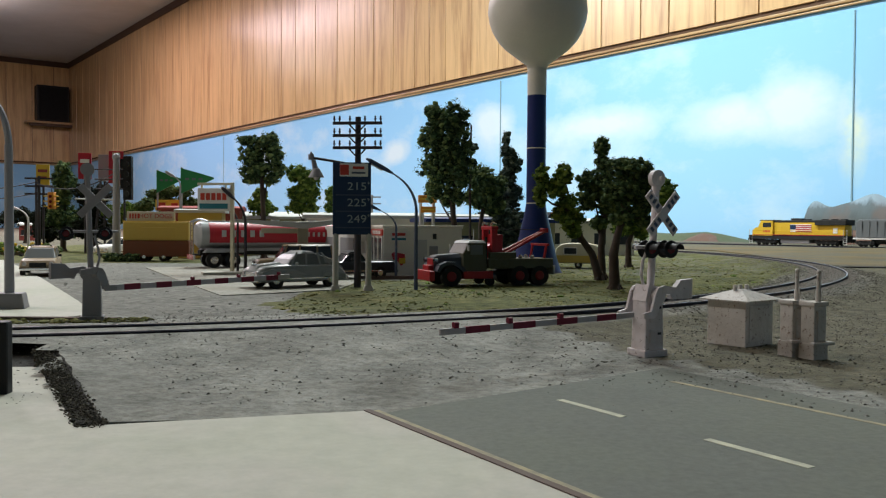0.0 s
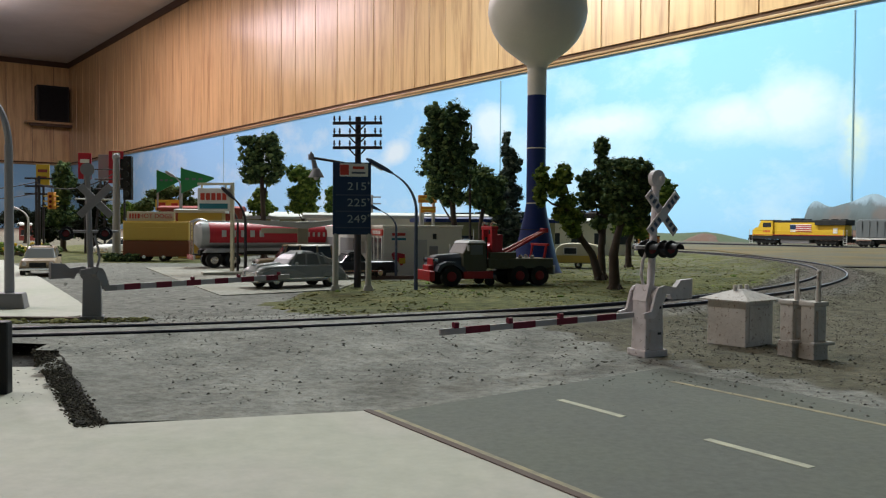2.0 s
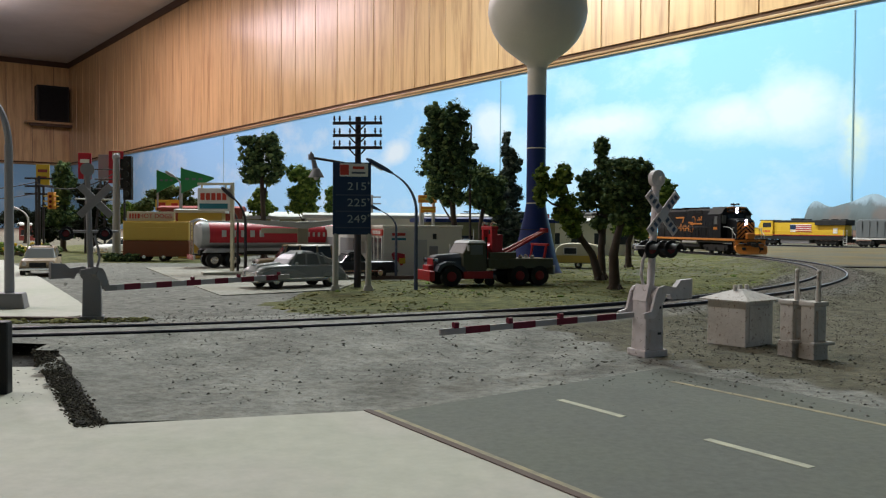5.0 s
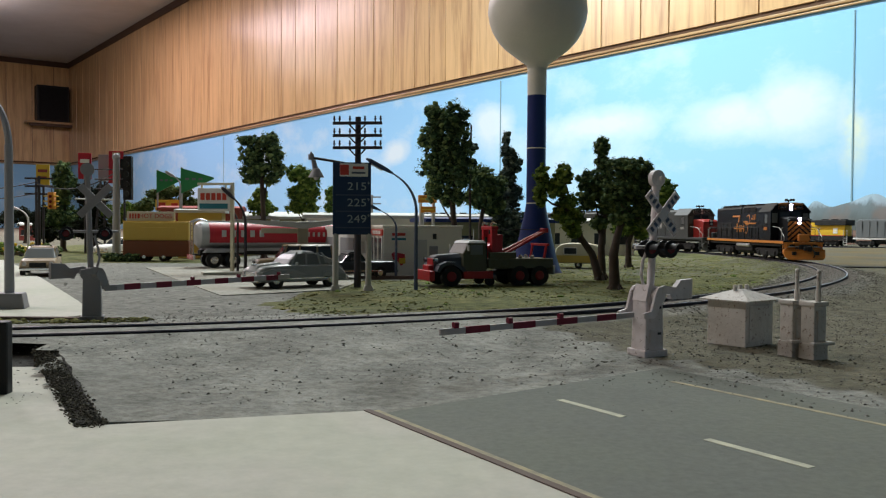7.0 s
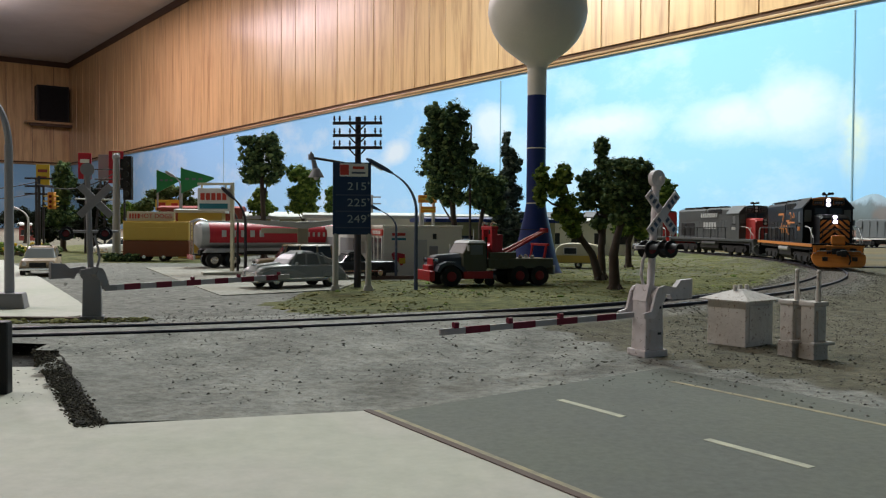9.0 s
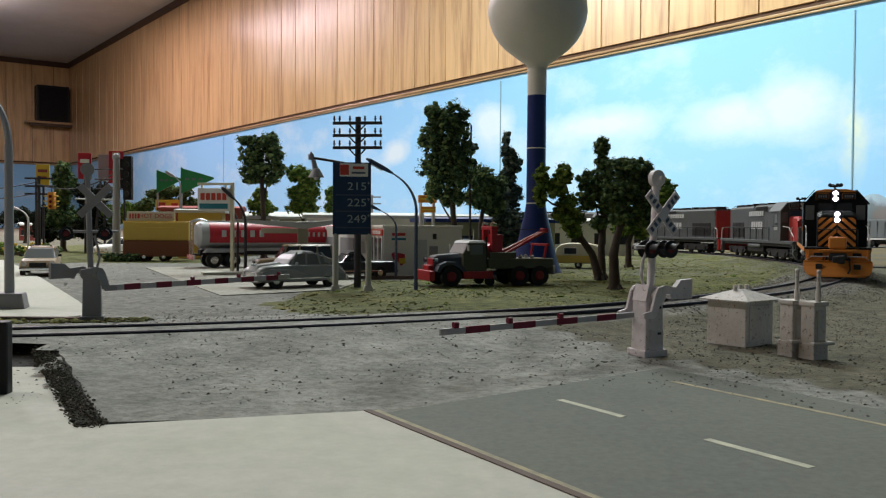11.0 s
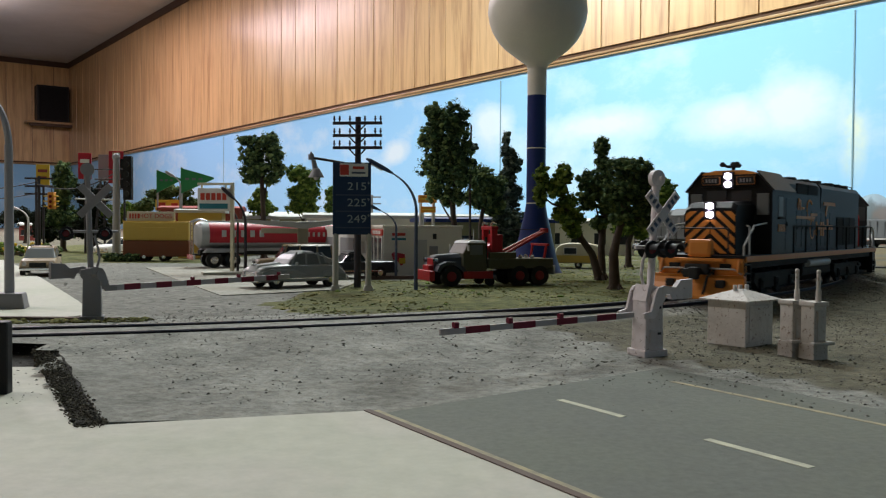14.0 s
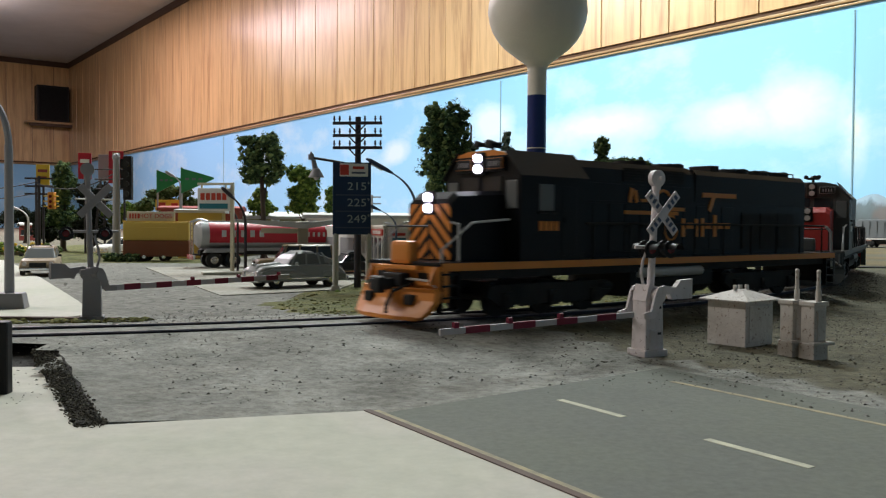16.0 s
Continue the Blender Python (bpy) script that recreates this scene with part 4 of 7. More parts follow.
# ---- the level crossing's gates and trackside cases ----
def crossing_gate(name_label, base, rz, arm_dir, arm_len, arm_drop, lights_front, light_gap, flip, buck_turn, mat, mx=0.0, deep=0.17, tall=1.0):
    """base: plan place; rz: way that the sign faces (degrees); arm_dir: way in which the lowered arm points."""
    x, y = base

    def up_mast(h):
        return 1.4 + (h - 1.4) * tall

    z = ground_z(x, y)
    G = empty("crossing_gate", at(x, y, z), label=name_label, category="level crossing gate", group="crossing gates")
    R = pose(0, 0, 0, 0, 0, rz)
    A = pose(0, 0, 0, 0, 0, arm_dir)

    def put(nm, bm, mt, par=G, lab="", m=R, smooth=False):
        return part(nm, bm, mt, par, lab, smooth, m)

    bm = bmesh.new()
    add_box(bm, 0, 0, -0.05, 0.66, 0.6, 0.2, 0.03)
    for dx in (-0.26, 0.26):
        for dy in (-0.22, 0.22):
            add_box(bm, dx, dy, -0.12, 0.14, 0.14, 0.16)
    put("plinth", bm, mat)
    bm = bmesh.new()
    add_box(bm, 0, 0, 0.13, 0.52, 0.48, 1.12, 0.03, taper=0.92)
    add_prism(bm, [(-0.26, 1.22), (0.26, 1.22), (0.18, 1.52), (-0.16, 1.58)], -0.22, 0.22)
    case = put("mechanism_case", bm, mat)
    for z0, h in ((0.3, 0.3), (0.75, 0.42)):
        part("access_door", box_bm(0, -0.245, z0, 0.3, 0.04, h, 0.015), mat, case)
        part("hinge", box_bm(0.1, -0.27, z0 + h - 0.12, 0.08, 0.03, 0.05), "pole_dark", case)
    put("mast", tube_bm((mx * 0.3, 0, 1.4), (mx, 0, up_mast(3.75)), 0.085, 0.075, 12), mat, smooth=True)
    bm = bmesh.new()
    add_tube(bm, (mx, -0.08, up_mast(3.92)), (mx, 0.06, up_mast(3.92)), 0.19, 0.19, 20)
    add_tube(bm, (mx, -0.13, up_mast(3.92)), (mx, -0.08, up_mast(3.92)), 0.1, 0.17, 20)
    add_tube(bm, (mx, -0.2, up_mast(3.92)), (mx, -0.13, up_mast(3.92)), 0.05, 0.05, 12)
    add_tube(bm, (mx, 0, up_mast(3.66)), (mx, 0, up_mast(3.8)), 0.1, 0.1, 10)
    put("bell", bm, mat, smooth=True)
    # crossbuck
    C = Matrix.Translation((0, 0, 0)) @ pose(0, 0, 0, 0, 0, buck_turn)
    for a, yy in ((45, -0.16), (-45, -0.21)):
        m = C @ Matrix.Translation((mx * 1.15 * S, yy * S, up_mast(3.15) * S)) @ pose(0, 0, 0, 0, a, 0)
        blade = part("blade", box_bm(0, 0, -0.105, 1.22, 0.04, 0.21, 0.015), mat, G, "white crossbuck blade with worn dark lettering", False, m)
        for i in range(8):
            if i not in (3, 4):
                part("letter", box_bm(-0.5 + i * 0.143, -0.024, -0.055, 0.075, 0.012, 0.11), "pole_blue" if lights_front else "mast_grey", blade)
    # flashing lamps on a cross bar
    put("cross_bar", path_bm([(-light_gap, 0, up_mast(2.4)), (light_gap + mx * 1.35, 0, up_mast(2.4))], 0.04, 8), mat)
    for sx in (-1, 1):
        for fy in (-1, 1):
            bm = bmesh.new()
            add_tube(bm, (sx * light_gap * 0.72 + mx * 1.35, fy * 0.1, up_mast(2.35)), (sx * light_gap * 0.72 + mx * 1.35, fy * 0.13, up_mast(2.35)), 0.2, 0.2, 20)
            add_tube(bm, (sx * light_gap * 0.72 + mx * 1.35, fy * 0.0, up_mast(2.35)), (sx * light_gap * 0.72 + mx * 1.35, fy * 0.1, up_mast(2.35)), 0.08, 0.14, 14)
            bd = put("backboard", bm, "black")
            part("lens", tube_bm((sx * light_gap * 0.72 + mx * 1.35, fy * 0.13, up_mast(2.35)), (sx * light_gap * 0.72 + mx * 1.35, fy * 0.16, up_mast(2.35)), 0.1, 0.085, 14), "lamp_red", bd, "dark red unlit lamp lens")
            bm = bmesh.new()
            n = 9
            for i in range(n - 1):
                p, q = math.pi * i / (n - 1), math.pi * (i + 1) / (n - 1)
                c = sx * light_gap * 0.72 + mx * 1.35
                for r0, r1, w in ((0.115, 0.13, 0.28),):
                    vs = []
                    for ang in (p, q):
                        for rr in (r0, r1):
                            vs.append((c + rr * math.cos(ang), rr * math.sin(ang) + up_mast(2.35)))
                    ring = [vs[0], vs[1], vs[3], vs[2]]
                    add_loft(bm, [[(u, fy * 0.13, v) for u, v in ring], [(u, fy * (0.13 + w), v) for u, v in ring]])
            part("hood", bm, "black", bd)
    # conduit that loops from the case to the lamps
    put("conduit", path_bm([(-0.12, 0, 1.5), (-0.2, 0, 1.8), (-0.16, 0, 2.1), (-0.06, 0, up_mast(2.3))], 0.035, 6), mat)
    # arm: bracket, striped boom and counterweight
    up = 0.36
    hub = part("arm_hub", tube_bm((0, -0.42, 0.98 + up), (0, 0.36, 0.98 + up), 0.13, 0.17, 16), mat, G, "", True, A)
    for yy in (-0.36, 0.34):
        bm = bmesh.new()
        add_prism(bm, [(-0.6, 1.5), (-0.12, 1.56), (0.08, 1.52), (0.17, 1.4), (0.3, 1.02), (0.55, 0.98), (0.55, 0.86), (0.2, 0.86), (0.1, 0.95), (-0.02, 1.3), (-0.15, 1.36), (-0.6, 1.36)], yy - 0.03, yy + 0.03)
        part("side_arm", bm, mat, G, "", False, A)
    bm = bmesh.new()
    add_prism(bm, [(-1.12, 0.88 + up), (-0.42, 0.88 + up), (-0.34, 0.98 + up), (-0.72, 1.3 + up), (-1.12, 1.32 + up)], 0.22, 0.34)
    part("counterweight", bm, mat, G, "", False, A)
    tilt = A @ Matrix.Translation((0.45 * S, 0, 0.92 * S)) @ pose(0, 0, 0, 0, math.degrees(math.atan2(arm_drop, arm_len)), 0)
    bm = bmesh.new()
    add_box(bm, arm_len / 2, -0.02, -deep / 2, arm_len, 0.06, deep, 0.01)
    boom = part("boom", bm, "arm_white", G, "lowered gate boom in red and white", False, tilt)
    n = int(arm_len / 0.55)
    for i in range(n):
        if i % 2:
            part("red_band", box_bm((i + 0.5) * arm_len / n, -0.02, -deep / 2 - 0.005, arm_len / n, 0.072, deep + 0.01), "arm_red", boom)
    for f in (0.42, 0.68, 0.93):
        bm = bmesh.new()
        add_box(bm, arm_len * f, -0.02, deep / 2 - 0.01, 0.1, 0.09, 0.05)
        add_tube(bm, (arm_len * f - 0.05, -0.02, deep / 2 + 0.06), (arm_len * f + 0.05, -0.02, deep / 2 + 0.06), 0.05, n=10)
        part("boom_lamp", bm, "arm_red", boom)
    return G


crossing_gate("white crossing gate with crossbuck, lamps and lowered arm", (4.55, 19.35), 28, 217, 5.3, 0.03, True, 0.38, False, 32, "mast_white", 0.2, 0.12)
crossing_gate("grey crossing gate seen from behind with lowered arm", (-10.1, 25.15), 198, 54, 7.3, -0.03, False, 0.72, True, 8, "mast_grey", 0.12, tall=1.17)


def relay_box():
    x, y = 7.25, 21.25
    B = empty("relay_box", at(x, y, ground_z(x, y) - 0.03, 38), label="square white relay cabinet with peeling paint and pitched lid", category="relay cabinet")
    bm = bmesh.new()
    add_box(bm, 0, 0, 0, 1.15, 1.05, 1.12, 0.02)
    body = part("body", bm, "box_paint", B)
    bm = bmesh.new()
    ring0 = [(-0.72, -0.68), (0.72, -0.68), (0.72, 0.68), (-0.72, 0.68)]
    add_loft(bm, [[(a, b, 1.1) for a, b in ring0], [(a, b, 1.13) for a, b in ring0], [(a * 0.12, b * 0.12, 1.36) for a, b in ring0]])
    part("lid", bm, "box_paint", B, "low pyramid lid, greenish grey")
    for dx, dy in ((-0.16, 0.04), (0.02, 0.02), (0.2, -0.04)):
        part("vent", tube_bm((dx, dy, 1.28), (dx, dy, 1.46), 0.05, n=10), "box_paint", B)
    part("door_panel", box_bm(0.0, -0.535, 0.12, 0.9, 0.03, 0.88, 0.02), "box_paint", body)


relay_box()


def signal_case(x, y):
    B = empty("signal_case", at(x, y, ground_z(x, y) - 0.02, 25), label="tall weathered trackside signal case with thin mast", category="signal case", group="signal cases")
    bm = bmesh.new()
    add_box(bm, 0, 0, 0, 0.42, 0.42, 0.36, 0.02)
    add_box(bm, 0, 0, 0.3, 0.36, 0.36, 0.88, 0.02)
    add_box(bm, 0, 0, 1.16, 0.44, 0.44, 0.1, 0.03)
    part("body", bm, "box_paint", B)
    part("door_panel", box_bm(0, -0.19, 0.42, 0.2, 0.03, 0.66, 0.02), "box_paint", B)
    part("side_panel", box_bm(0.19, 0, 0.42, 0.03, 0.2, 0.66, 0.02), "box_paint", B)
    part("ledge", box_bm(0, -0.22, 0.33, 0.62, 0.16, 0.07, 0.02), "box_paint", B)
    bm = bmesh.new()
    add_tube(bm, (0, -0.12, 0.4), (0, -0.12, 1.5), 0.06, 0.06, 10)
    add_tube(bm, (0, -0.12, 1.5), (0, -0.12, 1.9), 0.045, 0.04, 10)
    add_ball(bm, (0, -0.12, 1.9), 0.05, 8, 6)
    part("mast", bm, "box_paint", B, "", True)


signal_case(7.72, 19.25)
signal_case(8.02, 18.85)


# ---- lamps and poles ----
def street_lamp(x, y, low, high, reach, rz, radius, mat, label, block=False, head_len=1.1, sweep=58.0, head_w=0.17):
    """A pole to the height low, bent over to its lamp head at high."""
    L = empty("street_lamp", at(x, y, ground_z(x, y), rz), label=label, category="street lamp", group="street lamps")
    if block:
        part("base_block", box_bm(0, 0, -0.05, 1.1, 0.9, 0.62, 0.04, taper=0.8), "mast_grey", L, "tapered concrete footing")
    bm = bmesh.new()
    add_tube(bm, (0, 0, -0.1), (0, 0, low), radius, radius * 0.8, 12)
    part("pole", bm, mat, L, "", True)
    e = radians(sweep)
    pts = []
    for i in range(11):
        a = e * i / 10
        pts.append(Vector((reach * (1 - math.cos(a)) / (1 - math.cos(e)), 0, low + (high - low) * math.sin(a) / math.sin(e))))
    bm = bmesh.new()
    add_loft(bm, [[p + Vector((math.cos(k) * radius * 0.7, math.sin(k) * radius * 0.7, 0)) for k in [j * math.pi / 4 for j in range(8)]] for p in pts])
    part("arm", bm, mat, L, "", True)
    t = (pts[-1] - pts[-2]).normalized()
    n = Vector((-t.z, 0, t.x))
    bm = bmesh.new()
    rings = []
    for k, w, h in ((-0.08, 0.4, 0.06), (0.12, 0.9, 0.1), (0.3, 1.0, 0.13), (0.85, 0.95, 0.12), (1.0, 0.5, 0.05)):
        c = pts[-1] + t * (k * head_len)
        rings.append([c + Vector((0, sy * w * head_w, 0)) + n * (sz * h) for sy, sz in ((-1, -0.6), (1, -0.6), (0.8, 0.8), (-0.8, 0.8))])
    add_loft(bm, rings)
    hd = part("lamp_head", bm, mat, L)
    bm = bmesh.new()
    c0, c1 = pts[-1] + t * (0.3 * head_len) - n * 0.1, pts[-1] + t * (0.85 * head_len) - n * 0.1
    add_loft(bm, [[c + Vector((0, sy * 0.7 * head_w, 0)) + n * sz for sy, sz in ((-1, -0.03), (1, -0.03), (1, 0.04), (-1, 0.04))] for c in (c0, c1)])
    part("lens", bm, "lamp_glass", hd)
    return L


street_lamp(-14.05, 28.3, 5.35, 7.1, 0.9, 195, 0.16, "pole_grey", "tall grey street lamp on a tapered concrete block", True, 1.1, 80.0)
street_lamp(-1.2, 38.9, 3.5, 5.2, 1.13, 184, 0.09, "pole_blue", "dark blue curved street lamp on the grass", False, 1.25, 62.0)
street_lamp(-2.5, 46.6, 2.75, 3.7, 0.93, 182, 0.08, "pole_blue", "dark curved lamp by the shop wall", False, 1.1, 50.0)
street_lamp(-11.35, 50.2, 2.9, 4.3, 0.65, 178, 0.1, "pole_dark", "dark curved lamp by the fuel sign", False, 1.0, 50.0)
street_lamp(-12.1, 51.5, 2.9, 4.0, 0.75, 178, 0.08, "pole_dark", "dark curved lamp by the fuel sign", False, 1.0, 50.0)
street_lamp(-22.7, 75.5, 6.2, 6.9, 0.45, 178, 0.1, "mast_grey", "pale grey street lamp with a bright head", False, 1.0, 55.0)
street_lamp(-41.5, 87.5, 3.0, 4.2, 0.9, 178, 0.14, "mast_white", "small white street lamp beside the road", False, 1.2, 75.0)


def telegraph_pole():
    x, y = -3.95, 40.4
    T = empty("telegraph_pole", at(x, y, ground_z(x, y), -6), label="dark wooden telegraph pole with three crossarms", category="telegraph pole")
    part("pole", tube_bm((0, 0, -0.1), (0, 0, 7.85), 0.17, 0.13, 12), "pole_dark", T, "", True)
    for z in (7.55, 6.98, 6.42):
        arm = part("crossarm", box_bm(0, -0.16, z - 0.07, 2.3, 0.12, 0.14, 0.02), "pole_dark", T)
        for dx in (-1.08, -0.83, -0.35, 0.35, 0.83, 1.08):
            bm = bmesh.new()
            add_tube(bm, (dx, -0.16, z + 0.06), (dx, -0.16, z + 0.16), 0.03, n=6)
            add_lathe(bm, [(0.05, 0), (0.06, 0.06), (0.03, 0.12), (0.05, 0.16), (0.02, 0.2)], 8, (dx, -0.16, z + 0.14))
            part("insulator", bm, "pole_dark", arm)
        for sx in (-1, 1):
            part("brace", path_bm([(sx * 0.42, -0.16, z - 0.02), (0, -0.16, z - 0.45)], 0.035, 6), "pole_dark", T)
    part("lamp_arm", path_bm([(0.0, -0.1, 5.6), (-1.1, -0.3, 5.8), (-2.05, -0.4, 5.95)], 0.06, 8), "pole_dark", T)
    part("lamp_stay", path_bm([(0.0, -0.1, 5.2), (-1.0, -0.3, 5.72)], 0.04, 6), "pole_dark", T)
    bm = bmesh.new()
    add_tube(bm, (-2.1, -0.4, 5.85), (-2.1, -0.4, 6.1), 0.14, 0.14, 12)
    add_tube(bm, (-2.1, -0.4, 6.1), (-2.1, -0.4, 6.22), 0.08, 0.03, 10)
    add_tube(bm, (-2.0, -0.4, 5.85), (-1.9, -0.4, 5.4), 0.1, 0.14, 10)
    add_lathe(bm, [(0.36, 0.0), (0.34, 0.05), (0.16, 0.38), (0.12, 0.42)], 18, (-1.86, -0.4, 5.05))
    part("lamp_shade", bm, "mast_grey", T, "dusty bell-shaped lamp shade")
    part("bulb", (lambda b: (add_ball(b, (-1.86, -0.4, 5.03), 0.12, 12, 8), b)[1])(bmesh.new()), "lamp_glass", T)


telegraph_pole()


def price_sign():
    x, y = -4.0, 38.25
    P = empty("price_sign", at(x, y, ground_z(x, y), 8), label="tall navy fuel price board on two white posts", category="price sign")
    zb, ht, w = 2.45, 3.15, 1.66
    board = part("board", box_bm(0, 0, zb, w, 0.24, ht, 0.03), "sign_navy", P)
    for dx in (-0.7, 0.74):
        part("post", tube_bm((dx, 0, -0.1), (dx, 0, zb + 0.05), 0.13, 0.13, 12), "post_white", P, "weathered white post", True)
        part("footing", box_bm(dx, 0, -0.05, 0.5, 0.42, 0.3, 0.06, taper=0.6), "post_white", P)
    head_ = part("header", box_bm(0.08, -0.13, zb + ht - 0.62, 1.22, 0.05, 0.56, 0.02), "white", board, "pale header panel with a red square")
    part("red_square", box_bm(-0.33, -0.165, zb + ht - 0.56, 0.38, 0.03, 0.44), "sign_red", head_)
    part("bar", box_bm(0.28, -0.165, zb + ht - 0.3, 0.5, 0.02, 0.12), "sign_red", head_)
    part("bar", box_bm(0.28, -0.165, zb + ht - 0.5, 0.6, 0.02, 0.08), "pole_blue", head_)
    for i, num in enumerate(("215", "225", "249")):
        z = zb + ht - 1.06 - i * 0.71
        text("price", num, 0.35, at(0.22, -0.135, z), "sign_letter", board, 1.2, 0.02, "pale price numerals")
        text("price_fraction", "9", 0.14, at(0.72, -0.135, z + 0.14), "sign_letter", board, 1.0, 0.02)
        part("divider", box_bm(0.05, -0.125, z - 0.39, 1.5, 0.03, 0.05), "pole_blue", board)


price_sign()


def fuel_sign():
    x, y = -12.15, 50.4
    P = empty("fuel_sign", at(x, y, ground_z(x, y), -8), label="white fuel station sign hung from a tall cream bracket", category="fuel sign")
    part("post", box_bm(0.0, 0, -0.1, 0.2, 0.2, 5.35, 0.03), "cream", P)
    part("bracket", box_bm(-1.0, 0, 5.1, 2.2, 0.14, 0.14, 0.02), "cream", P)
    for dx in (-1.85, -0.4):
        part("hanger", box_bm(dx, 0, 4.85, 0.09, 0.09, 0.3), "cream", P)
    pan = part("panel", box_bm(-1.08, 0, 3.62, 1.98, 0.24, 1.3, 0.04), "white", P)
    part("blue_band", box_bm(-1.08, -0.13, 3.74, 1.7, 0.03, 0.3), "sign_teal", pan)
    for i in range(5):
        part("red_stroke", box_bm(-1.75 + i * 0.33, -0.13, 4.24, 0.24, 0.03, 0.4), "sign_red", pan)


fuel_sign()
part("island", box_bm(0, 0, 0, 4.4, 1.3, 0.22, 0.05), "concrete", None, "", False, at(-11.4, 49.6, -0.42, 20))
tagged(bpy.data.objects["island"], "low pale concrete island under the fuel sign", "kerb island")


# ---- water tower ----
def water_tower():
    x, y = 5.75, 54.4
    T = empty("water_tower", at(x, y, ground_z(x, y)), label="tall water tower with white bulb tank and blue stem", category="water tower")
    bm = bmesh.new()
    add_lathe(bm, [(1.75, -0.1), (1.6, 0.1), (1.25, 1.2), (0.95, 2.6), (0.72, 3.6), (0.63, 4.1), (0.6, 4.4)], 32)
    part("flared_base", bm, "tower_blue", T, "glossy blue flared foot", True)
    part("stem", tube_bm((0, 0, 4.3), (0, 0, 10.95), 0.6, 0.585, 32), "tower_blue", T, "deep blue stem", True)
    for z in (4.25, 7.65):
        part("band", tube_bm((0, 0, z), (0, 0, z + 0.07), 0.615, 0.615, 32), "tower_white", T)
    part("neck", tube_bm((0, 0, 10.95), (0, 0, 12.95), 0.585, 0.6, 32), "tower_white", T, "", True)
    bm = bmesh.new()
    add_lathe(bm, [(0.6, 12.6), (0.68, 12.85), (1.0, 13.08), (1.45, 13.4), (2.02, 13.85), (2.43, 14.3), (2.76, 14.85), (2.98, 15.45), (3.07, 16.05), (3.02, 16.65), (2.8, 17.3), (2.3, 18.0), (1.5, 18.55), (0.7, 18.8), (0.05, 18.85)], 48)
    part("tank", bm, "tower_white", T, "off-white bulb tank", True)


water_tower()
# ---- vehicles ----
def hull(bm, outline, half, lean=0.0, round_=0.08):
    """A body pushed across y from a side outline in x, z, with rounded flanks; lean narrows its top."""
    zs = [z for _, z in outline]
    z0, z1 = min(zs), max(zs)
    cx = sum(x for x, _ in outline) / len(outline)
    cz = (z0 + z1) / 2
    rings = []
    for f, k in ((-1, 1 - round_ * 1.6), (-0.93, 1 - round_ * 0.4), (-0.8, 1.0), (0.8, 1.0), (0.93, 1 - round_ * 0.4), (1, 1 - round_ * 1.6)):
        ring = []
        for x, z in outline:
            up = (z - z0) / max(1e-6, z1 - z0)
            ring.append((cx + (x - cx) * (0.5 + 0.5 * k), f * half * (1 - lean * up), cz + (z - cz) * k))
        rings.append(ring)
    add_loft(bm, rings)


def hull_bm(outline, half, lean=0.0, round_=0.08):
    bm = bmesh.new()
    hull(bm, outline, half, lean, round_)
    return bm


def road_wheel(parent, x, y, r, w, hub="chrome"):
    W_ = part("wheel", tube_bm((x, y - w / 2, r), (x, y + w / 2, r), r, r, 20), "tyre", parent, "", True)
    s = 1 if y > 0 else -1
    bm = bmesh.new()
    add_tube(bm, (x, y + s * w / 2, r), (x, y + s * (w / 2 + 0.04), r), r * 0.5, r * 0.36, 16)
    part("hubcap", bm, hub, W_)
    return W_


